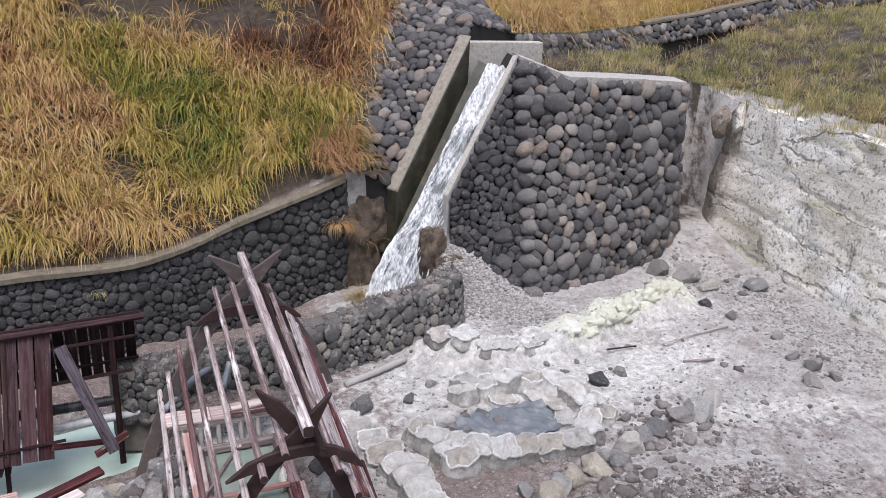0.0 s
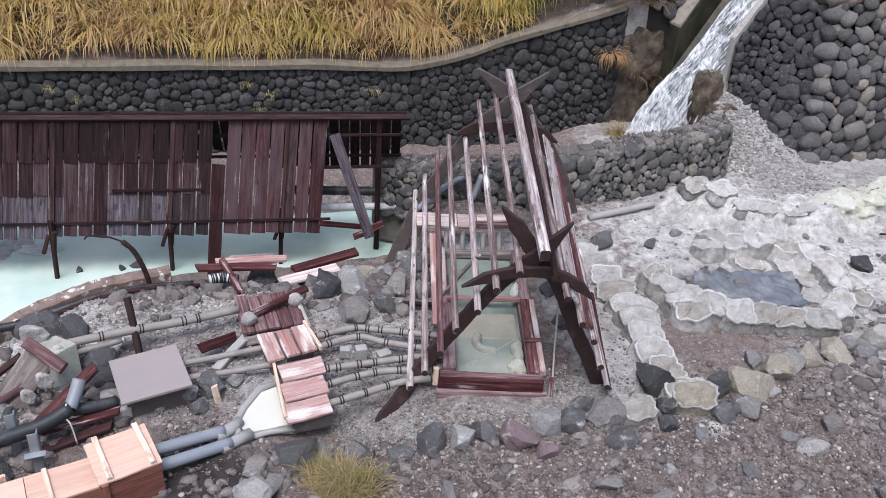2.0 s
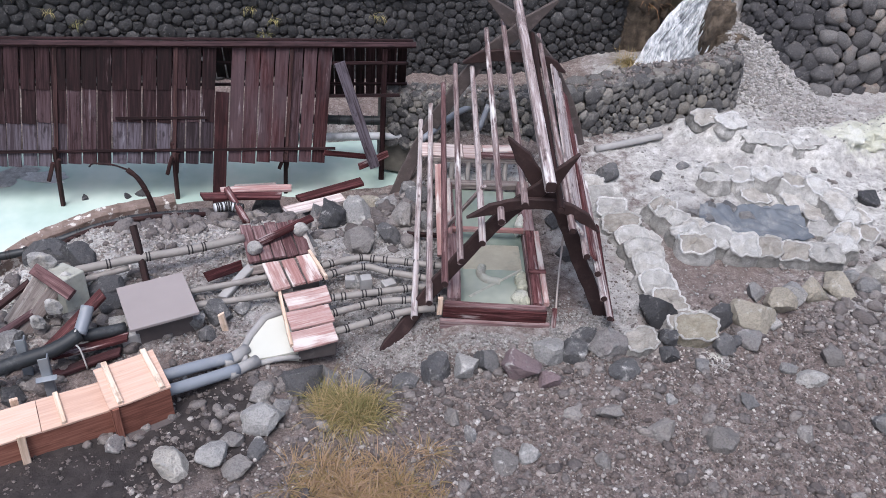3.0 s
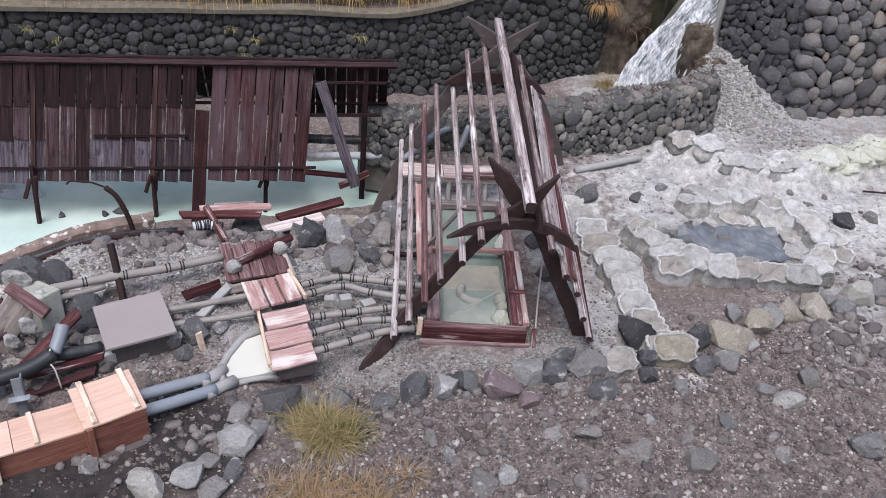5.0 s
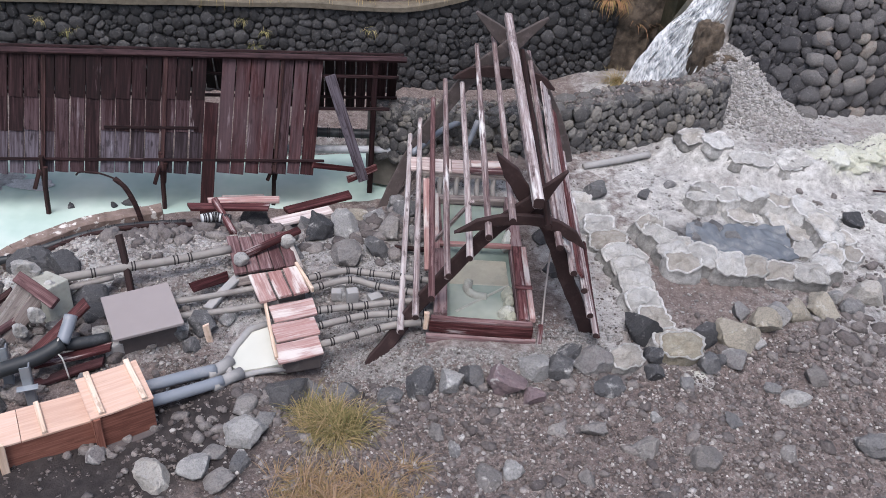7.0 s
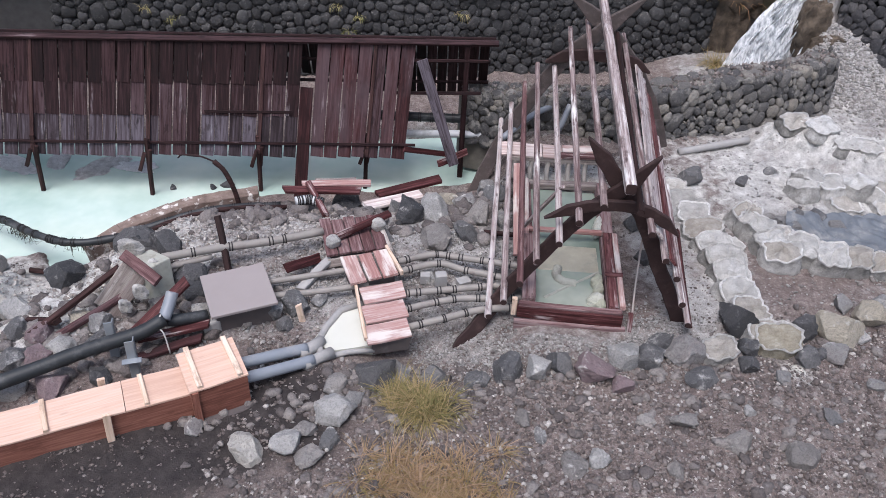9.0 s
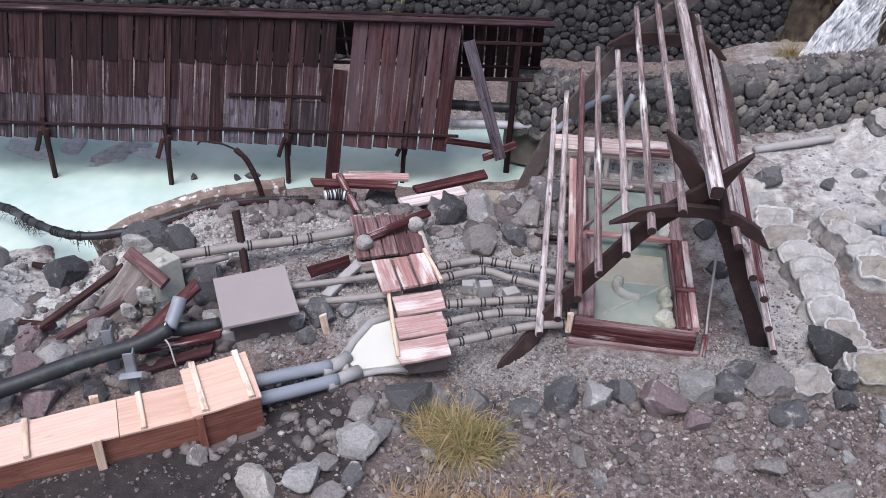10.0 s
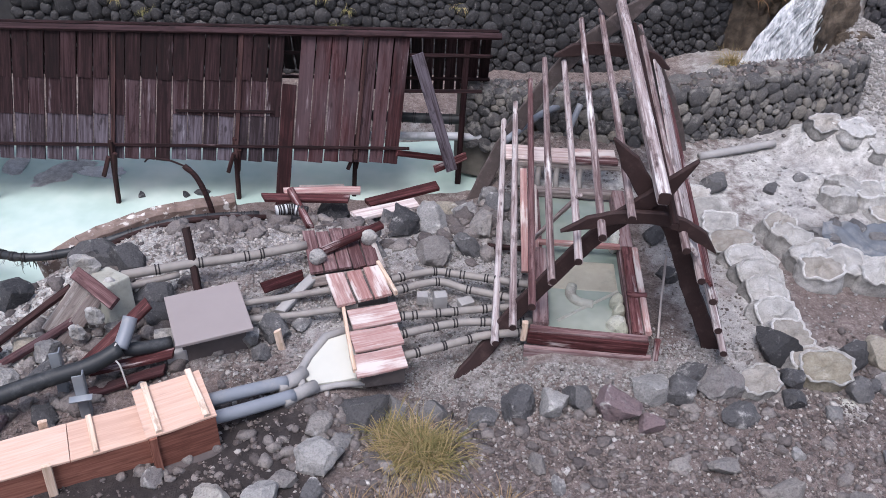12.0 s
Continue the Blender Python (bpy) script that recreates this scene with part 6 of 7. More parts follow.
def sack_mesh(name, seed, prof, mats, lip_from=99):
    off = V((seed * 7.3, seed * 3.9, seed * 1.1))
    n = 30
    rings = sack_ring(None, prof, n, off, 1.0)
    bm = bmesh.new()
    rows = [[bm.verts.new(p) for p in r] for r in rings]
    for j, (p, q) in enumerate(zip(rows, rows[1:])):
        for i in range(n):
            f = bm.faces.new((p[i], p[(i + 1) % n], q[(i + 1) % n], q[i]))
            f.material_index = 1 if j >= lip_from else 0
    bm.faces.new(rows[0][::-1])
    bm.faces.new(rows[-1])
    me = bpy.data.meshes.new(name)
    bm.to_mesh(me)
    bm.free()
    me.polygons.foreach_set("use_smooth", [True] * len(me.polygons))
    for mt in mats:
        me.materials.append(mt)
    return me


SIDE = [(0.8, 0.0), (1.06, 0.08), (1.16, 0.25), (1.14, 0.45), (1.05, 0.68), (0.98, 0.84), (1.03, 0.97), (1.0, 1.05), (0.94, 1.04), (0.86, 0.9)]
TOP = [(0.9, 0.7), (0.95, 0.95), (0.8, 1.04), (0.55, 1.1), (0.3, 1.13), (0.08, 1.14)]
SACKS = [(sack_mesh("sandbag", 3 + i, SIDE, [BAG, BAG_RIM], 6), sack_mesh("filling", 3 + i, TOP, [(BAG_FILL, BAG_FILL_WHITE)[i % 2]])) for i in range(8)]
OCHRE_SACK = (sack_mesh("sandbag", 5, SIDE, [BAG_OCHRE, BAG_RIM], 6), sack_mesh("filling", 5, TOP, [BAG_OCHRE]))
LUMPS = [stone_mesh("crust_bag", BAG_SULF, 400 + i, 4, 0, 2.4, 0.26, 2.2) for i in range(6)]


def bag(x, y, z, r, deg, lean=0, squat=1.0, label="", pair=None, g=random.Random(2)):
    """A sack with crusted cloth, a white rim and its earth filling."""
    sx, sy, sz = r * g.uniform(0.92, 1.12), r * g.uniform(0.8, 0.98), r * g.uniform(1.1, 1.35) * squat
    m = turn(x, y, z - 0.05, deg + g.uniform(-12, 12)) @ Matrix.Rotation(radians(lean + g.uniform(-8, 8)), 4, 'X') @ Matrix.Rotation(radians(g.uniform(-8, 8)), 4, 'Y') @ Matrix.Diagonal((sx, sy, sz, 1))
    me, fill = pair or g.choice(SACKS)
    ob = part("sandbag", me, None, m=m)
    tagged(ob, label or "slumped sandbag with white crusted rim and tan top", "sandbag", "sandbags round the spring")
    part("filling", fill, None, ob, "tan crusted earth filling", m=m)


def crust_bag(x, y, z, r, g=random.Random(3)):
    m = turn(x, y, z + 0.05, g.uniform(-10, 40)) @ Matrix.Diagonal((r * g.uniform(1.0, 1.3), r * g.uniform(0.75, 0.95), r * g.uniform(0.55, 0.75), 1))
    tagged(part("sandbag", g.choice(LUMPS), None, m=m), "sandbag under pale yellow sulphur crust", "sandbag", "sulphur crusted sandbags")


for x, y, r in [(2.2, 8.42, 0.15), (2.24, 8.19, 0.17), (2.34, 7.9, 0.18), (2.4, 7.6, 0.19), (2.46, 7.33, 0.19), (2.53, 7.08, 0.19), (2.55, 6.82, 0.19), (2.57, 6.56, 0.19), (2.62, 6.31, 0.2), (2.74, 6.0, 0.2)]:
    bag(x, y, hz(x, y) - 0.03, r, 8, 24, 0.78, "tilted crusted sandbag in a row beside the bath")
for x, y, r in [(2.43, 8.1, 0.13), (2.58, 7.72, 0.13), (2.68, 7.4, 0.13), (2.3, 7.72, 0.12)]:
    bag(x, y, hz(x, y) - 0.05, r, 25, 10, 0.7, "low crusted sandbag in a row beside the bath")
for x, y, d in [(2.86, 7.86, 60), (2.93, 7.62, 50), (3.05, 7.38, 20), (3.12, 7.14, 0), (3.36, 7.3, -5), (3.62, 7.2, 0), (3.9, 7.17, 0), (4.18, 7.13, 4), (4.48, 7.13, 8), (4.74, 7.25, 30), (4.86, 7.5, 60), (4.98, 7.78, 80), (4.98, 8.06, 100),
                (4.83, 8.32, 130), (4.58, 8.47, 160), (4.3, 8.55, 180), (4.03, 8.52, 190), (3.78, 8.58, 200), (3.68, 8.38, 200)]:
    bag(x, y, hz(x, y) - 0.02, 0.18, d, 12, 1.15)
for x, y, d in [(4.7, 7.66, 60), (4.72, 7.95, 90), (4.6, 8.2, 120), (4.12, 8.3, 180), (5.22, 7.62, 60), (5.25, 7.95, 90), (5.15, 8.3, 110), (3.2, 7.55, 30)]:
    bag(x, y, hz(x, y) - 0.02, 0.18, d, 0, 0.6, "flattened white crusted sandbag")
for x, y in [(3.78, 9.62), (4.06, 9.49), (4.34, 9.35), (4.64, 9.3), (4.95, 9.31), (5.2, 9.36)]:
    bag(x, y, hz(x, y) - 0.13, 0.18, 20, 6, 0.75, "sandbag half buried in white crust")
for x, y in [(5.4, 9.4), (5.65, 9.45), (5.9, 9.5), (6.15, 9.6), (6.4, 9.7), (6.65, 9.82), (6.9, 9.94), (7.15, 10.04), (7.4, 10.12), (7.65, 10.22), (7.9, 10.3), (8.1, 10.36)]:
    crust_bag(x, y, hz(x, y) - 0.145, 0.19)


def tarp():
    g = np.random.default_rng(6)
    n = 64
    U, W = np.meshgrid(np.linspace(0, 1, n), np.linspace(0, 1, n))
    X = 3.28 + 1.24 * U + 0.12 * W * (1 - U) + 0.05 * fan_noise(U * 3, W * 3, 1.0, 41)
    Y = 7.32 + 0.04 * U + (0.64 + 0.06 * U) * W + 0.06 * fan_noise(U * 3, W * 3, 1.0, 42)
    r = np.hypot((X - 3.9) / 0.75, (Y - 7.72) / 0.42)
    fold = np.abs(np.sin(4 * X + 8 * Y + 2.5 * fan_noise(X, Y, 3, 5)))
    Z = height(X, Y) + 0.012 + 0.05 * fold + 0.03 * np.abs(np.sin(17 * (X + 0.6 * Y) + 2 * fan_noise(X, Y, 4, 8))) + 0.012 * fan_noise(X, Y, 9, 3) + 0.1 * np.maximum(r - 0.8, 0)
    v = np.stack([X, Y, Z], 2).reshape(-1, 3)
    low = v - np.array([0, 0, 0.012])
    i = np.arange(n * n).reshape(n, n)
    F = np.stack([i[:-1, :-1], i[:-1, 1:], i[1:, 1:], i[1:, :-1]], 2).reshape(-1, 4)
    ob = new("tarpaulin", mesh_np("tarpaulin", np.concatenate([v, low]), np.concatenate([F, F[:, ::-1] + n * n]), TARP, True))
    tagged(ob, "wrinkled grey blue tarpaulin in the sandbag ring", "tarpaulin")


tarp()

# ---- rocks ----
ROCKS = {}
for mat_, tag_, cuts_ in ((ROCK_GREY, "grey", 15), (ROCK_DARK, "dark", 16), (ROCK_PALE, "pale", 15), (ROCK_PINK, "pink", 15), (ROCK_DUSTY, "dusty", 15), (ROCK_OCHRE, "ochre", 13)):
    ROCKS[tag_] = [stone_mesh("rock_" + tag_, mat_, 500 + 17 * i + len(tag_), 4, cuts_, 2.3, 0.1) for i in range(6)]
WORDS = {"grey": "broken grey volcanic rock", "dark": "dark angular volcanic rock", "pale": "pale grey white angular rock", "pink": "pinkish brown rock", "dusty": "dust covered grey brown rock", "ochre": "ochre stained pale rock"}


def rock(x, y, r, kind="grey", sx=1.0, sz=0.8, where="on gravel", lift=0.35, g=random.Random(12), z=None):
    m = turn(x, y, (hz(x, y) if z is None else z) + r * sz * lift, g.uniform(0, 360)) @ Matrix.Diagonal((r * sx * 1.15, r * 1.05, r * sz * 1.12, 1)) @ Euler((g.uniform(0, 6.3), g.uniform(0, 6.3), g.uniform(0, 6.3))).to_matrix().to_4x4()
    tagged(part("rock", g.choice(ROCKS[kind]), None, m=m), WORDS[kind] + " " + where, "rock")


ROW = "in the row before the bath"
for x, y, r, kind, sz in [(-0.31, 5.25, 0.13, "grey", 0.55), (0.08, 5.21, 0.12, "grey", 0.6), (0.33, 5.27, 0.15, "grey", 0.8), (0.59, 5.29, 0.11, "pale", 1.4), (0.79, 5.34, 0.12, "grey", 0.9), (1.08, 5.3, 0.18, "pink", 0.75), (1.37, 5.48, 0.14, "pale", 0.95),
                          (1.32, 5.16, 0.1, "pink", 0.8), (1.58, 5.52, 0.17, "grey", 0.6), (1.73, 5.7, 0.16, "grey", 0.6), (1.95, 5.62, 0.15, "grey", 1.1), (2.52, 5.75, 0.11, "dark", 0.9), (2.48, 5.52, 0.1, "dark", 0.9), (2.5, 6.08, 0.18, "dark", 1.1), (3.1, 6.05, 0.13, "dark", 1.3), (2.04, 5.33, 0.12, "grey", 0.5), (2.77, 5.42, 0.08, "grey", 0.5)]:
    rock(x, y, r * 1.18, kind, 1.0, sz, ROW, 0.3)
for x, y, r, kind, sz in [(3.4, 6.1, 0.185, "ochre", 0.8), (3.78, 6.34, 0.13, "ochre", 1.1), (3.67, 6.06, 0.05, "pale", 1.6), (3.95, 6.48, 0.14, "pale", 1.1), (4.22, 6.52, 0.13, "ochre", 0.9), (4.51, 6.62, 0.15, "ochre", 0.8), (5.12, 6.9, 0.18, "pale", 0.6), (4.88, 6.7, 0.12, "grey", 0.7),
                          (3.04, 5.68, 0.11, "grey", 0.9), (3.18, 5.77, 0.07, "grey", 1.0), (3.34, 5.76, 0.12, "grey", 0.6), (5.35, 7.0, 0.15, "grey", 0.7), (5.6, 7.1, 0.14, "grey", 0.7), (4.72, 6.85, 0.1, "pale", 0.6), (3.6, 6.5, 0.1, "grey", 0.6)]:
    rock(x, y, r * 1.18, kind, 1.0, sz, ROW, 0.3)
bag(2.23, 5.7, hz(2.23, 5.7) - 0.02, 0.155, 20, 14, 1.1, "flat sandbag with white crusted rim beside rocks")
bag(2.8, 5.9, hz(2.8, 5.9) - 0.03, 0.2, 10, 28, 0.9, "ochre stained sandbag slumped at the end of its row", OCHRE_SACK)
for x, y, r, kind, sz in [(-0.84, 5.09, 0.2, "dark", 0.45), (-0.62, 5.22, 0.11, "grey", 0.6), (-1.12, 4.57, 0.14, "pale", 1.0), (-1.15, 4.88, 0.12, "dusty", 0.6), (-0.98, 4.74, 0.09, "grey", 0.6), (-1.71, 4.11, 0.14, "pale", 0.65), (-1.41, 4.19, 0.12, "pale", 0.7), (-1.22, 4.12, 0.1, "dusty", 0.65), (-1.3, 4.38, 0.1, "dusty", 0.5), (-1.08, 4.3, 0.08, "grey", 0.6),
                          (-2.2, 4.3, 0.08, "grey", 0.6), (4.08, 5.6, 0.13, "dusty", 0.65), (3.75, 5.32, 0.13, "pale", 0.45), (3.6, 5.45, 0.08, "grey", 0.6), (4.32, 4.8, 0.13, "grey", 0.9), (1.81, 4.84, 0.1, "dusty", 0.5), (2.25, 4.64, 0.13, "dusty", 0.35)]:
    rock(x, y, r * 1.15, kind, 1.1, sz, "on the gravel slope")
for x, y, r, kind, sz in [(2.72, 4.56, 0.15, "dusty", 0.35), (0.47, 4.71, 0.09, "dusty", 0.4), (1.51, 4.81, 0.08, "dusty", 0.5), (1.09, 4.37, 0.09, "pale", 0.7), (0.87, 4.25, 0.12, "dusty", 0.35), (0.62, 4.55, 0.06, "grey", 0.7), (1.7, 4.3, 0.07, "dusty", 0.6), (3.1, 5.0, 0.08, "grey", 0.6), (2.4, 5.0, 0.06, "pale", 0.6), (3.5, 4.7, 0.09, "dusty", 0.5)]:
    rock(x, y, r * 1.1, kind, 1.1, sz, "on the gravel slope")
for x, y, r, kind, sz in [(-0.78, 7.43, 0.2, "dark", 0.9), (-0.54, 7.52, 0.2, "pale", 0.7), (-0.45, 7.06, 0.22, "dusty", 0.45), (-0.15, 7.15, 0.16, "grey", 0.6), (-0.04, 7.46, 0.17, "dusty", 0.7), (-0.43, 7.85, 0.15, "ochre", 0.6), (-0.98, 7.62, 0.13, "grey", 0.7), (-0.2, 7.75, 0.15, "grey", 0.7),
                          (0.1, 7.95, 0.16, "grey", 0.7), (-1.62, 8.05, 0.22, "dark", 0.9), (-1.1, 7.75, 0.14, "grey", 0.7), (0.02, 8.3, 0.17, "grey", 0.8), (0.2, 7.4, 0.12, "grey", 0.7), (-1.0, 8.2, 0.14, "grey", 0.6)]:
    rock(x, y, r, kind, 1.0, sz, "between pipes and pond")
for x, y, r, kind, sz in [(-2.0, 8.0, 0.13, "dark", 0.6), (1.65, 7.6, 0.13, "dark", 0.8), (1.72, 7.0, 0.12, "dark", 0.6), (1.8, 8.2, 0.15, "grey", 0.7), (1.9, 8.7, 0.15, "grey", 0.8), (2.38, 8.58, 0.16, "grey", 0.9),
                          (-1.9, 5.72, 0.13, "grey", 0.7), (-1.68, 5.82, 0.14, "grey", 1.0), (-1.75, 5.55, 0.1, "grey", 0.7), (-1.5, 5.95, 0.1, "grey", 0.7), (-1.0, 6.95, 0.1, "grey", 0.6), (-0.6, 6.75, 0.08, "grey", 0.6), (-0.3, 6.3, 0.08, "dark", 0.7), (-0.48, 6.4, 0.1, "pale", 0.6)]:
    rock(x, y, r, kind, 1.0, sz, "between pipes and pond")
for x, y, r, kind, sz in [(-4.25, 5.48, 0.17, "pale", 0.6), (-4.02, 6.0, 0.25, "dark", 0.6), (-3.5, 6.58, 0.21, "dark", 0.9), (-3.2, 6.55, 0.17, "dark", 1.0), (-2.78, 6.02, 0.18, "dark", 1.0), (-2.7, 5.85, 0.15, "dark", 0.9), (-2.94, 5.68, 0.13, "grey", 0.8), (-3.87, 5.15, 0.15, "pink", 0.7), (-3.61, 5.0, 0.15, "pale", 0.8), (-4.08, 5.18, 0.14, "grey", 0.8), (-3.4, 5.35, 0.14, "grey", 0.8),
                          (-3.75, 4.85, 0.15, "pink", 0.7), (-3.95, 4.8, 0.18, "grey", 0.7), (-3.49, 4.58, 0.15, "pink", 0.6), (-3.15, 4.74, 0.13, "dark", 0.5), (-2.73, 5.42, 0.11, "grey", 0.8)]:
    rock(x, y, r, kind, 1.0, sz, "in the rubble heap")
for x, y, r, kind, sz in [(-2.55, 5.6, 0.1, "pale", 1.0), (-3.6, 5.4, 0.12, "ochre", 0.6), (-3.35, 5.1, 0.13, "grey", 0.7), (-3.8, 4.5, 0.16, "pale", 0.4), (-3.5, 4.32, 0.13, "pale", 0.4), (-4.4, 5.1, 0.2, "pale", 0.5), (-4.6, 5.6, 0.22, "pale", 0.35), (-5.3, 6.5, 0.3, "dusty", 0.4), (-2.5, 5.05, 0.1, "grey", 0.6), (-3.0, 4.55, 0.1, "grey", 0.5)]:
    rock(x, y, r, kind, 1.0, sz, "in the rubble heap")
for x, y, r, kind, sz in [(9.75, 10.35, 0.22, "grey", 0.8), (8.79, 10.96, 0.2, "dusty", 1.0), (8.53, 11.42, 0.22, "dusty", 1.0), (8.52, 10.06, 0.12, "dark", 0.8), (8.6, 9.55, 0.1, "dusty", 0.9), (8.79, 8.73, 0.12, "dusty", 0.9), (8.58, 8.15, 0.1, "dusty", 0.9), (8.67, 7.86, 0.13, "dusty", 0.9), (8.8, 7.58, 0.11, "dusty", 0.8), (8.35, 7.5, 0.13, "dusty", 0.8)]:
    rock(x, y, r, kind, 1.0, sz, "on the pale crusted ground")
for x, y, r, kind, sz in [(5.5, 8.32, 0.16, "dark", 0.7), (5.95, 8.48, 0.12, "dusty", 0.8), (6.05, 7.3, 0.2, "dusty", 0.6), (6.35, 7.3, 0.26, "pale", 0.25), (6.7, 7.5, 0.18, "pale", 0.4), (9.0, 10.6, 0.2, "pale", 0.4), (3.43, 7.7, 0.1, "grey", 0.8), (3.72, 8.0, 0.1, "grey", 0.6), (3.88, 7.82, 0.12, "grey", 0.4), (4.42, 7.72, 0.13, "pale", 0.25), (3.3, 7.88, 0.08, "grey", 0.6), (3.5, 7.98, 0.1, "grey", 0.6), (3.0, 8.6, 0.1, "grey", 0.6), (3.4, 8.9, 0.08, "grey", 0.6)]:
    rock(x, y, r, kind, 1.0, sz, "on the pale crusted ground")


# ---- loose gravel ----
def scatter(name, n, seed, size, place, mat, label, subdiv=1):
    """Many small broken stones as one mesh; place gives plan points and heights."""
    g = np.random.default_rng(seed)
    if subdiv == 0:
        base = np.array([(1, 0, 0), (-1, 0, 0), (0, 1, 0), (0, -1, 0), (0, 0, 1), (0, 0, -1)], dtype=float)
        tri = np.array([(0, 2, 4), (2, 1, 4), (1, 3, 4), (3, 0, 4), (2, 0, 5), (1, 2, 5), (3, 1, 5), (0, 3, 5)])
    else:
        bm = bmesh.new()
        bmesh.ops.create_icosphere(bm, subdivisions=subdiv, radius=1)
        base = np.array([tuple(v.co) for v in bm.verts])
        tri = np.array([[v.index for v in f.verts] for f in bm.faces])
        bm.free()
    x, y = place(g, n)
    n = len(x)
    z = height(x, y)
    r = size[0] * (size[1] / size[0]) ** (g.random(n) ** 2.2)
    sc = np.stack([r * g.uniform(0.8, 1.5, n), r * g.uniform(0.7, 1.1, n), r * g.uniform(0.45, 0.9, n)], 1)
    a = g.uniform(0, 6.28, n)
    ca, sa = np.cos(a), np.sin(a)
    P = base[None] * (1 + g.uniform(-0.28, 0.28, (n, len(base), 1))) * sc[:, None, :]
    X = P[:, :, 0] * ca[:, None] - P[:, :, 1] * sa[:, None] + x[:, None]
    Y = P[:, :, 0] * sa[:, None] + P[:, :, 1] * ca[:, None] + y[:, None]
    Z = P[:, :, 2] + (z + sc[:, 2] * 0.3)[:, None]
    F = (tri[None] + (np.arange(n) * len(base))[:, None, None]).reshape(-1, 3)
    ob = new(name, mesh_np(name, np.stack([X, Y, Z], 2).reshape(-1, 3), F, mat))
    tagged(ob, label, "gravel", kind="stuff")


def clear(x, y):
    """Where loose stones may lie: not in the water, the bath, boxes or on the hill."""
    h = height(x, y)
    ok = (h > -0.7) & (h < 0.75) & (x < 10.4) & (y < y_w1(x) - 0.1)
    ok &= ~((x > 0.4) & (x < 1.4) & (y > 5.75) & (y < 8.5))
    ok &= ~((x > -1.4) & (x < -0.6) & (y > 5.3) & (y < 5.9))
    ok &= (zone(x, y, MUD, 1.0) < 0.4) | (fan_noise(x, y, 23.0, 6) > 0.05)
    ok &= ~((x > 3.25) & (x < 4.5) & (y > 7.4) & (y < 8.1))
    return ok


def near_field(g, n):
    y = 3.0 + 9.6 * g.random(n * 2) ** 1.35
    x = g.uniform(-6.5, 10.3, n * 2) * (0.35 + 0.65 * (y - 3) / 8 + 0.15)
    keep = clear(x, y)
    return x[keep][:n], y[keep][:n]


def front_slope(g, n):
    y = g.uniform(3.2, 6.3, n * 2)
    x = g.uniform(-2.0, 6.5, n * 2)
    keep = clear(x, y) & (y < 5.4 + 0.35 * np.maximum(x - 1.5, 0))
    return x[keep][:n], y[keep][:n]


def lines(pts, spread):
    def f(g, n):
        k = g.integers(0, len(pts) - 1, n * 2)
        t = g.random(n * 2)
        P = np.array(pts)
        q = P[k] + t[:, None] * (P[k + 1] - P[k]) + g.normal(0, spread, (n * 2, 2))
        keep = clear(q[:, 0], q[:, 1])
        return q[keep, 0][:n], q[keep, 1][:n]
    return f


def pale_zone(x, y):
    return ((x > 2.1 + 0.3 * np.sin(3 * y)) & (y + 0.15 * x > 6.9)) | (zone(x, y, [(-3.5, 6.4), (-4.6, 5.7)], 1.3) > 0.2) | (zone(x, y, [(-2.6, 7.2), (-1.4, 7.8)], 0.6) > 0.2)


def brown_field(g, n):
    x, y = near_field(g, n)
    k = ~pale_zone(x, y)
    return x[k], y[k]


def pale_field(g, n):
    x, y = near_field(g, n)
    k = pale_zone(x, y)
    return x[k], y[k]


scatter("gravel", 52000, 71, (0.006, 0.02), brown_field, GRAVEL, "fine loose grey gravel all over the ground", 0)
scatter("gravel", 30000, 172, (0.005, 0.018), front_slope, GRAVEL, "fine brown gravel with white grains on the front slope", 0)
scatter("gravel", 36000, 171, (0.006, 0.024), pale_field, GRAVEL_PALE, "fine pale gravel on the crusted ground", 0)
scatter("gravel", 9000, 72, (0.008, 0.034), front_slope, GRAVEL, "coarse brown grey gravel on the front slope")
scatter("rubble", 260, 73, (0.02, 0.09), lines([(4.2, 6.3), (5.4, 7.0), (6.3, 7.4)], 0.3), ROCK_RUBBLE, "grey rubble below the sandbag ring", 2)
scatter("gravel", 6000, 178, (0.008, 0.03), lines([(-5.0, 5.9), (-3.9, 6.2), (-3.2, 6.7), (-2.3, 7.2), (-1.4, 7.5)], 0.35), PEBBLE_WHITE, "white crusted gravel by the pond", 0)
scatter("rubble", 420, 74, (0.02, 0.09), lines([(-4.4, 5.5), (-3.6, 5.0), (-2.9, 5.3), (-3.2, 6.0), (-2.0, 5.7)], 0.3), ROCK_RUBBLE, "grey rubble round the old stand", 2)
scatter("rubble", 420, 75, (0.03, 0.1), lines([(-2.9, 7.2), (-1.9, 7.5), (-0.9, 7.6), (0.1, 7.5), (0.2, 8.3)], 0.22), ROCK_RUBBLE, "grey rubble along the pond edge", 2)
scatter("rubble", 500, 76, (0.015, 0.055), lines([(-2.6, 4.3), (-1.4, 4.6), (-0.7, 5.2), (0.9, 5.25), (2.3, 5.6), (3.3, 6.0)], 0.14), ROCK_RUBBLE, "small stones between the larger rocks", 2)
scatter("gravel", 6500, 174, (0.007, 0.022), front_slope, PEBBLE_WHITE, "scattered white and tan pebbles on the front slope", 0)
scatter("rubble", 1500, 175, (0.014, 0.06), front_slope, ROCK_RUBBLE, "scattered fist sized stones on the front slope", 2)
scatter("rubble", 650, 176, (0.015, 0.07), pale_field, ROCK_RUBBLE, "scattered grey stones on the crusted ground", 1)
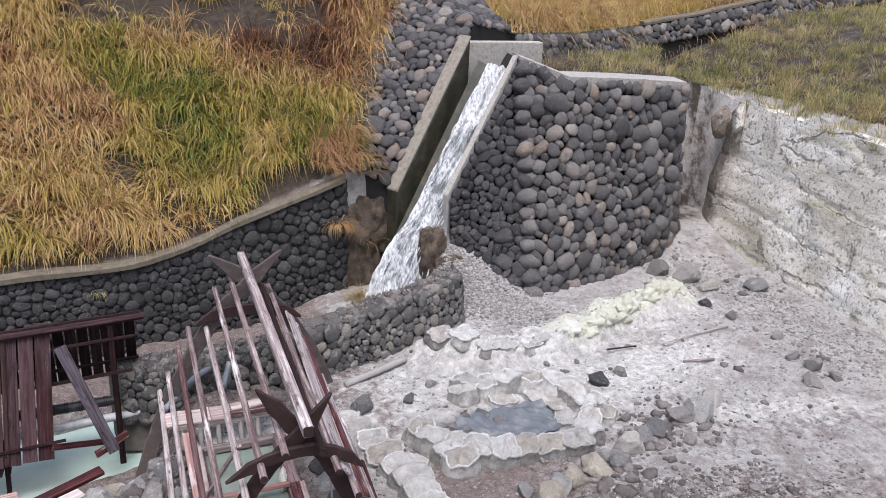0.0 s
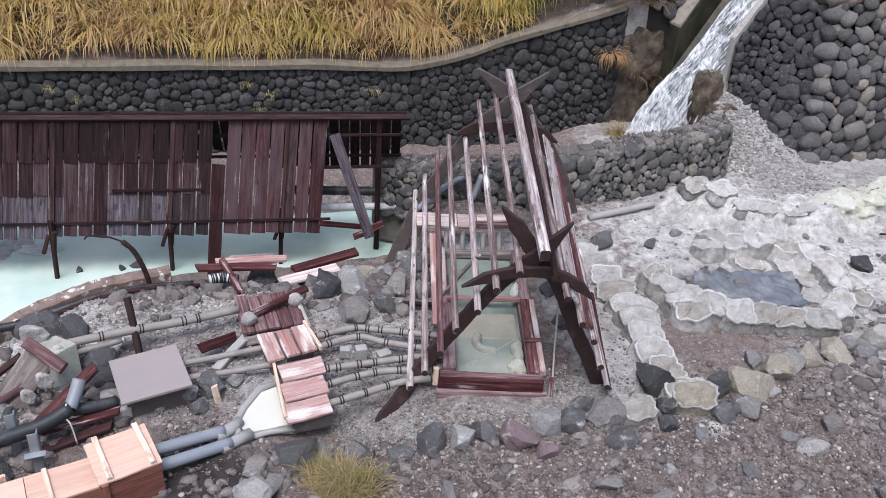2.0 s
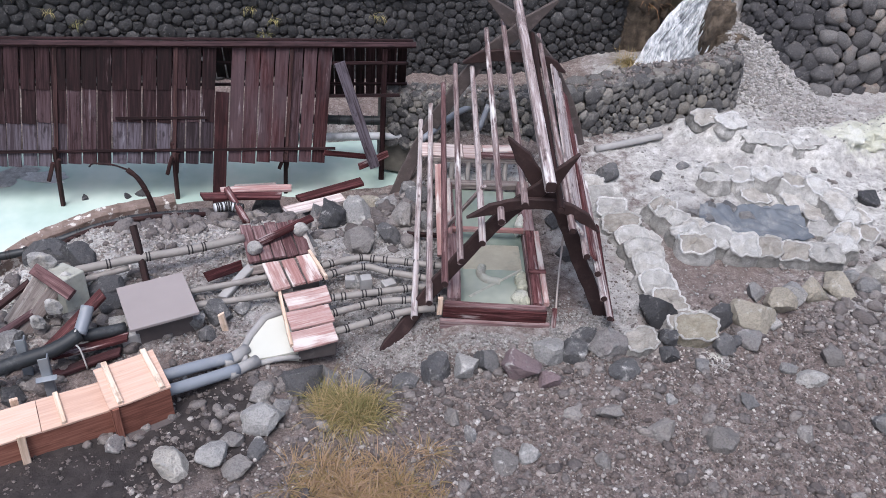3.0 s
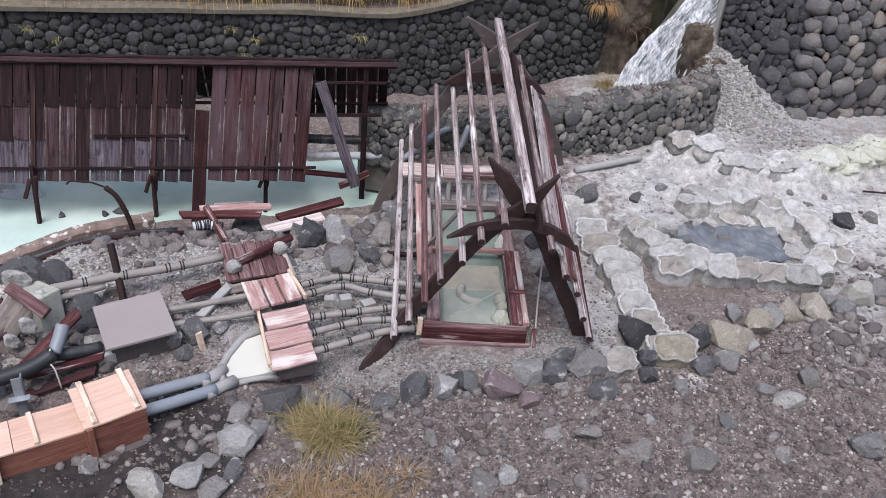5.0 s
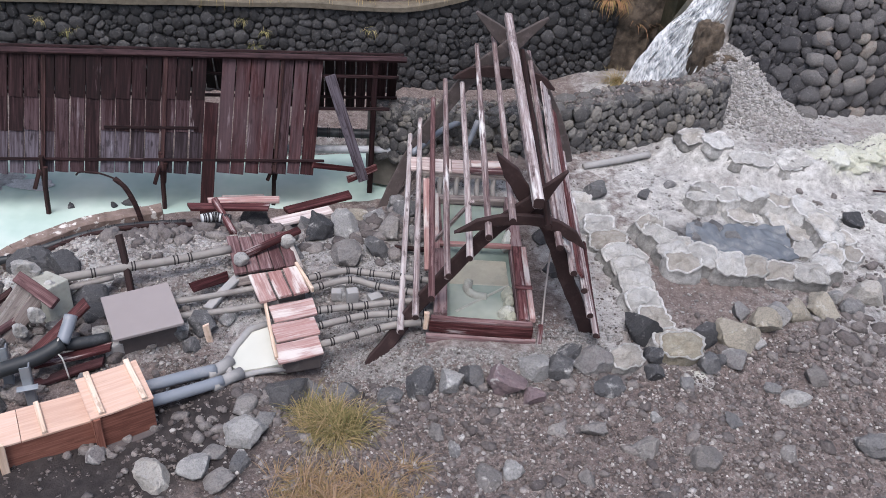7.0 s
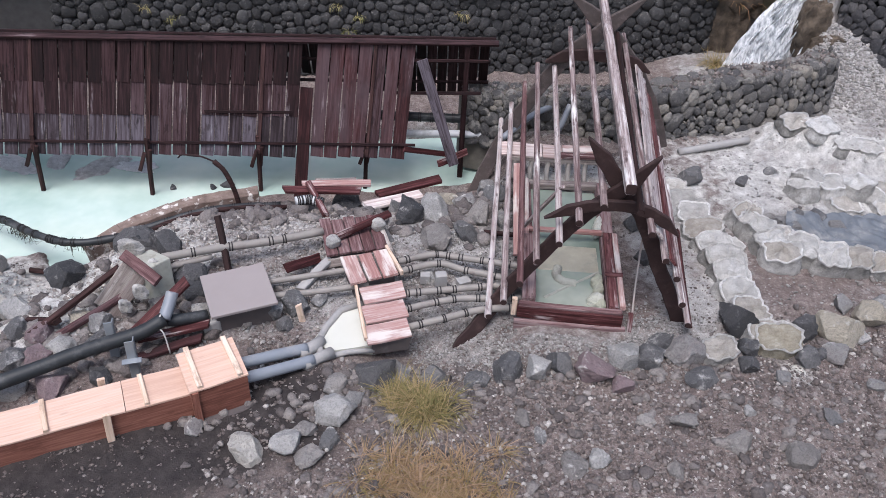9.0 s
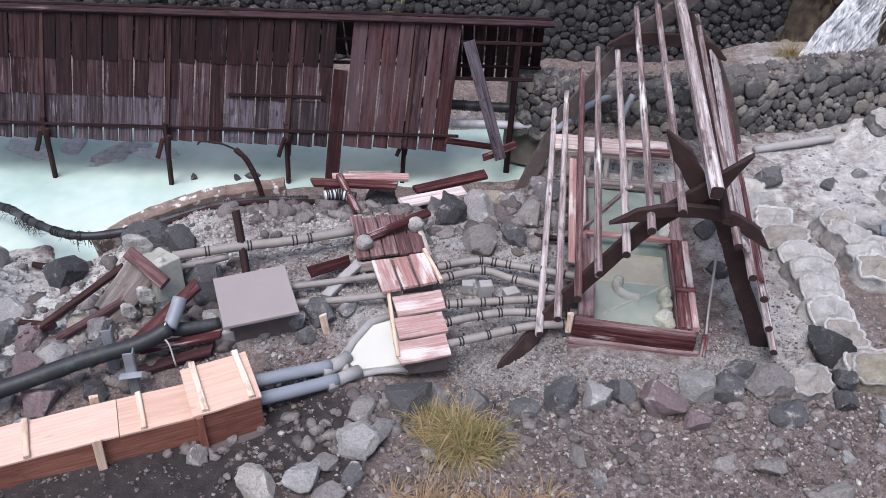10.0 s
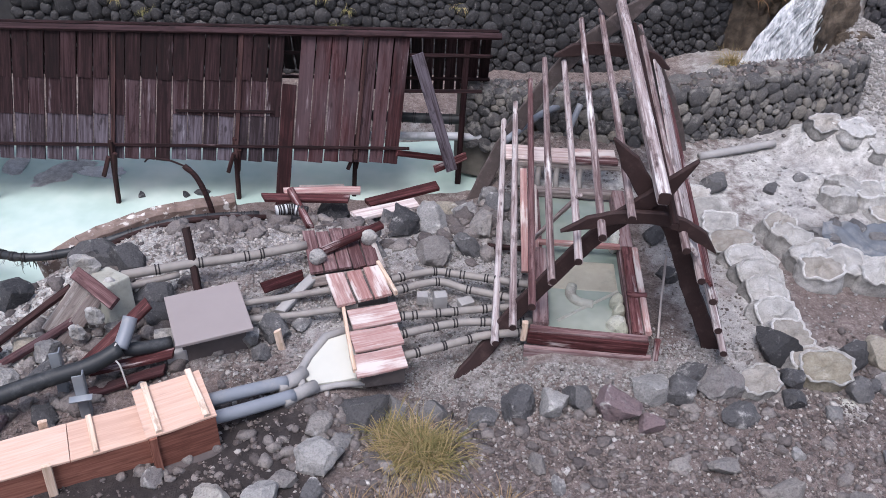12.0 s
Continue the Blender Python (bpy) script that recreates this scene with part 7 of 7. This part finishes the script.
scatter("gravel", 5000, 77, (0.01, 0.036), lines([(4.75, 11.8), (5.1, 11.1), (5.6, 10.5)], 0.24), GRAVEL_PALE, "pale gravel fan beside the low wall")
scatter("gravel", 2500, 78, (0.01, 0.035), lines([(9.2, 11.8), (9.6, 9.5), (9.4, 7.5)], 0.5), GRAVEL_PALE, "grey gravel below the concrete wall")

scatter("gravel", 9000, 180, (0.006, 0.02), lines([(-0.6, 5.6), (0.3, 5.6), (1.4, 5.75), (2.1, 5.95)], 0.2), GRAVEL_PALE, "grey gravel before the wooden bath", 0)
scatter("gravel", 9000, 181, (0.006, 0.022), lines([(-2.3, 5.7), (-1.5, 6.4), (-0.4, 6.7), (0.3, 6.9)], 0.4), GRAVEL_PALE, "grey gravel under the pipes", 0)
scatter("gravel", 1800, 179, (0.011, 0.03), front_slope, PEBBLE_WHITE, "pale pebbles lying on the front slope")

# stones and crust islands standing in the pond
for x, y, r, kind, sz in [(-3.35, 8.85, 0.08, "dark", 0.6), (-3.5, 8.78, 0.05, "dark", 0.6), (-4.0, 8.7, 0.05, "dark", 0.6), (-2.5, 8.7, 0.07, "dark", 0.6)]:
    rock(x, y, r, kind, 1.2, sz, "standing in the pond", 0.2, z=WATER)
CRUSTS = [stone_mesh("crust_island", BAG_RIM, 820 + i, 4, 0, 2.0, 0.35, 1.6) for i in range(3)]
for i, (x, y, r) in enumerate([(-4.65, 9.12, 0.25), (-5.1, 9.05, 0.36), (-5.7, 9.12, 0.25), (-6.2, 8.95, 0.3)]):
    tagged(part("crust_island", CRUSTS[i % 3], None, m=turn(x, y, WATER, 50 * i) @ Matrix.Diagonal((r, r * 0.45, 0.016, 1))), "flat white mineral crust awash in the pond", "mineral crust")

# broken stubs at the end of the concrete wall
for x, y, z, sc, seed in ((10.66, 13.05, 2.25, (0.2, 0.16, 0.36), 801), (10.78, 12.66, 2.4, (0.2, 0.17, 0.34), 802)):
    m = turn(x, y, z, 20)
    tagged(part("concrete_stub", stone_mesh("concrete_stub", CONCRETE_WALL, seed, 4, 12, 3.0, 0.08), None, m=m @ Matrix.Diagonal((*sc, 1))), "broken pale concrete stub at the wall end", "rubble")


# gravel on top of the low wall
def wall_top_gravel():
    g = np.random.default_rng(61)
    n = 900
    k = g.integers(0, len(LOW_TOP) - 1, n)
    t, u = g.random(n), g.uniform(0.1, 1.0, n)
    A = np.array([[a, b] for a, b in LOW_TOP])
    f = A[k, 0] + t[:, None] * (A[k + 1, 0] - A[k, 0])
    b = A[k, 1] + t[:, None] * (A[k + 1, 1] - A[k, 1])
    P = f + u[:, None] * (b - f)
    r = g.uniform(0.008, 0.03, n)
    base = np.array([(1, 0, 0), (-1, 0, 0), (0, 1, 0), (0, -1, 0), (0, 0, 1), (0, 0, -1)], dtype=float)
    tri = np.array([(0, 2, 4), (2, 1, 4), (1, 3, 4), (3, 0, 4), (2, 0, 5), (1, 2, 5), (3, 1, 5), (0, 3, 5)])
    V3 = base[None] * (1 + g.uniform(-0.3, 0.3, (n, 6, 1))) * r[:, None, None] + P[:, None, :] + np.array([0, 0, 0.004])
    F = (tri[None] + (np.arange(n) * 6)[:, None, None]).reshape(-1, 3)
    tagged(new("gravel", mesh_np("gravel", V3.reshape(-1, 3), F, GRAVEL)), "grey gravel on the top of the low wall", "gravel", kind="stuff")


wall_top_gravel()

# ---- grass ----
def blades(name, x, y, z, length, width, per, mat, label, seed, droop=0.9, lean=(0, -0.35), spread=0.1, stiff=0.55, tone=None):
    """Clumps of bent, tapering blades rooted at the given points, as one mesh."""
    g = np.random.default_rng(seed)
    n = len(x) * per
    X, Y, Z = np.repeat(x, per), np.repeat(y, per), np.repeat(z, per)
    L = np.repeat(length * g.uniform(0.65, 1.25, len(x)), per) * g.uniform(0.55, 1.15, n)
    a = g.uniform(0, 2 * np.pi, n)
    rad = spread * np.sqrt(g.random(n))
    X = X + rad * np.cos(a)
    Y = Y + rad * np.sin(a)
    out = g.uniform(0.15, 1.0, n)
    ta, tr = np.repeat(g.uniform(0, 6.28, len(x)), per), np.repeat(g.uniform(0, 0.75, len(x)), per)
    dx, dy = np.cos(a) * out + lean[0] + tr * np.cos(ta), np.sin(a) * out + lean[1] + tr * np.sin(ta)
    k = np.maximum(np.hypot(dx, dy), 1e-3)
    bend = np.clip(k, 0.1, 1.15) * droop
    dx, dy = dx / k, dy / k
    px, py = -dy, dx
    tw = g.uniform(-0.5, 0.5, n)
    rows = []
    for s, w in ((0, 0.8), (0.35, 1.0), (0.7, 0.75), (1.0, 0.08)):
        th = bend * 1.75 * s ** 1.1
        hx = L * (s * np.sin(th * stiff + 0.12))
        hz_ = L * s * np.cos(th * stiff + 0.12) * (1 - 0.12 * s * bend)
        hw = width * w * 0.5
        cx, cy, cz = X + dx * hx, Y + dy * hx, Z + hz_ - 0.02
        for sgn in (-1, 1):
            rows.append(np.stack([cx + sgn * hw * (px + tw * dx * 0.4), cy + sgn * hw * (py + tw * dy * 0.4), cz + sgn * hw * tw * 0.5], 1))
    verts = np.stack(rows, 1).reshape(-1, 3)
    b = (np.arange(n) * 8)[:, None]
    F = np.concatenate([b + np.array([[0, 1, 3, 2]]), b + np.array([[2, 3, 5, 4]]), b + np.array([[4, 5, 7, 6]])])
    me = mesh_np(name, verts, F, mat)
    if tone is not None:
        me.attributes.new("tone", 'FLOAT', 'POINT').data.foreach_set("value", np.repeat(tone, per * 8).astype(np.float32))
    return tagged(new(name, me), label, "grass", kind="stuff")


def spots(n, seed, x0, x1, y0, y1, keep):
    g = np.random.default_rng(seed)
    x, y = g.uniform(x0, x1, n), g.uniform(y0, y1, n)
    k = keep(x, y, g)
    x, y = x[k], y[k]
    return x, y, height(x, y)


def on_hill(x, y, g):
    d = y - y_w1(x)
    ok = (d > 0.5) & (x < 3.25 + 0.62 * (y - 13.0)) & ~((np.hypot((x - 2.5) / 0.75, (y - 12.95) / 0.3) < 1) & (g.random(len(x)) < 0.9))
    hole = fan_noise(x, y, 1.9, 11) + 0.4 * fan_noise(x, y, 5.0, 12)
    bare = zone(x, y, [(-0.2, 16.6), (1.2, 16.2), (3.3, 15.8)], 0.75) + 0.25 * fan_noise(x, y, 4.0, 2) > 0.35
    return ok & ((hole > -0.48) | (g.random(len(x)) < 0.3)) & (~bare | (g.random(len(x)) < 0.08))


def hill_tone(x, y, g):
    """0 green, 0.35 yellow green, 0.6 straw, 0.85 rust."""
    t = 0.55 + 0.18 * fan_noise(x, y, 1.3, 21) + 0.12 * fan_noise(x, y, 3.7, 22) + g.normal(0, 0.1, len(x))
    t = t - 0.34 * zone(x, y, [(-0.2, 15.6), (0.7, 15.0), (1.4, 14.6)], 0.95) - 0.28 * zone(x, y, [(2.7, 14.3), (3.0, 13.9)], 0.8) - 0.2 * zone(x, y, [(-4.0, 13.4), (-5.5, 13.2)], 1.3)
    t = t - 0.12 * zone(x, y, [(0.0, 14.2), (1.5, 13.1), (2.6, 13.3)], 0.8)
    t = t + 0.3 * zone(x, y, [(2.2, 15.3), (3.4, 15.2), (4.3, 16.3), (5.5, 18.0)], 0.9) + 0.12 * zone(x, y, [(-1.4, 12.8), (-0.6, 14.4)], 1.2)
    return np.clip(t, 0.02, 0.98)


G9 = np.random.default_rng(7)
x, y, z = spots(9600, 81, -8.5, 7.5, 11.2, 22.0, on_hill)
blades("hill_grass", x, y, z, 0.55, 0.0155, 25, GRASS_HILL, "long drooping yellow and green autumn grass on the hill", 82, spread=0.12, lean=(0.05, -0.28), droop=1.3, stiff=0.78, tone=hill_tone(x, y, G9))
x, y, z = spots(1300, 83, -8.5, 3.2, 11.2, 13.2, lambda x, y, g: (y - y_w1(x) > 0.36) & (y - y_w1(x) < 0.75) & ~((x > 1.7) & (x < 2.9)))
blades("hill_grass", x, y, z, 0.3, 0.011, 16, GRASS_HILL, "yellow grass fringe above the long wall", 84, spread=0.1, lean=(0.05, -0.3), droop=1.2, stiff=0.75, tone=hill_tone(x, y, G9))
x, y, z = spots(900, 85, 1.2, 7.0, 13.2, 22.0, lambda x, y, g: (np.abs(x - 3.35 - 0.62 * (y - 13.0)) < 0.55) & (fan_noise(x, y, 2.1, 3) > -0.3))
blades("rusty_grass", x, y, z, 0.5, 0.011, 26, GRASS_RUST, "rust brown dry grass beside the cobble slope", 86, spread=0.13, lean=(0.1, -0.45), droop=1.2, stiff=0.75)
x, y, z = spots(40, 185, 3.9, 5.4, 13.4, 16.0, lambda x, y, g: x < 3.9 + 0.55 * (y - 13.0))
blades("rusty_grass", x, y, z + 0.06, 0.3, 0.01, 20, GRASS_RUST, "dry grass sprouting between slope cobbles", 186, spread=0.1, lean=(0.1, -0.4), droop=1.2, stiff=0.75)
x, y, z = spots(38, 87, 2.9, 3.7, 12.85, 13.4, lambda x, y, g: x > 0)
blades("rusty_grass", x, y, z + 0.1, 0.5, 0.011, 34, GRASS_RUST, "orange dry grass hanging over the wall end", 88, spread=0.12, lean=(0.2, -0.6), droop=1.3)
x, y, z = spots(9000, 89, 6.9, 26.0, 13.5, 28.0, lambda x, y, g: (y > y_up(x) + 0.25) & (y < y_up(x) + 4.0))
blades("tall_grass", x, y, z, 0.6, 0.014, 16, GRASS_HILL, "tall golden grass above the terrace wall", 90, spread=0.16, lean=(0.1, -0.45), droop=1.2, stiff=0.75, tone=np.clip(0.58 + 0.14 * fan_noise(x, y, 1.5, 31) + G9.normal(0, 0.1, len(x)), 0.05, 0.95))
x, y, z = spots(5500, 91, 6.3, 22.0, 4.0, 17.5, lambda x, y, g: (y < y_up(x) - 0.4) & (((x > 11.4) & (y > 3)) | ((y > y_big(x) + 0.9 - 0.1 * (x - 7)) & (x < 11.4))) & (fan_noise(x, y, 1.2, 4) > -0.45))
blades("bank_grass", x, y, z, 0.24, 0.011, 20, GRASS_BANK, "short green brown grass on the bank", 92, spread=0.16, lean=(0.0, -0.25))


x, y, z = spots(9, 187, 2.95, 3.3, 12.55, 12.75, lambda x, y, g: x > 0)
blades("rusty_grass", x, y_w1(x) - 0.02, np.full(len(x), 0.95), 0.3, 0.009, 12, GRASS_RUST, "dry tan grass hanging on the wall face", 188, spread=0.08, lean=(0.1, -0.7), droop=1.5, stiff=0.9)


def tuft(x, y, r, n, seed, length, mat=GRASS_TUFT, label="yellow green grass tuft growing in gravel"):
    g = np.random.default_rng(seed)
    px, py = x + g.normal(0, r, n), y + g.normal(0, r * 0.75, n)
    ob = blades("grass_tuft", px, py, height(px, py), length, 0.006, 26, mat, label, seed, spread=0.07, lean=(0, -0.1), droop=1.4, stiff=0.75)


tuft(-0.42, 4.72, 0.13, 50, 95, 0.3)
tuft(-0.45, 4.02, 0.18, 46, 96, 0.24, GRASS_TAN, "orange tan dry grass tuft in gravel")
tuft(0.14, 4.1, 0.16, 24, 97, 0.22, GRASS_TAN, "orange tan dry grass tuft in gravel")
tuft(-0.12, 3.85, 0.18, 26, 98, 0.24, GRASS_TAN, "orange tan dry grass tuft in gravel")
tuft(3.35, 12.15, 0.07, 14, 99, 0.3)


# dark weed dangling from the hose
g = np.random.default_rng(330)
px = g.uniform(-5.6, -4.2, 26)
py = np.interp(px, [-5.61, -4.92, -4.42, -3.99], [7.43, 7.02, 6.86, 7.01])
pz = np.interp(px, [-5.61, -4.92, -4.42, -3.99], [-0.5, -0.35, -0.3, -0.3])
blades("hose_weed", px, py - 0.02, np.maximum(pz, height(px, py) + 0.05), 0.13, 0.007, 5, WEED, "dark weed dangling from the hose", 331, spread=0.04, lean=(0, -0.5), droop=1.7, stiff=1.1)

# dry weeds in the joints of the long wall
for i, (wx, wz) in enumerate(((-5.1, 0.45), (-4.7, 0.3), (-2.35, 0.5), (-2.05, 0.35), (-2.2, 0.1), (-0.6, 0.4))):
    g = np.random.default_rng(300 + i)
    px = wx + g.normal(0, 0.05, 4)
    py = y_w1(px) - 0.03
    blades("wall_weed", px, py, np.full(4, wz), 0.14, 0.006, 5, GRASS_BANK, "dry pale weed hanging from the wall joints", 310 + i, spread=0.03, lean=(0, -0.5), droop=1.5, stiff=0.9)
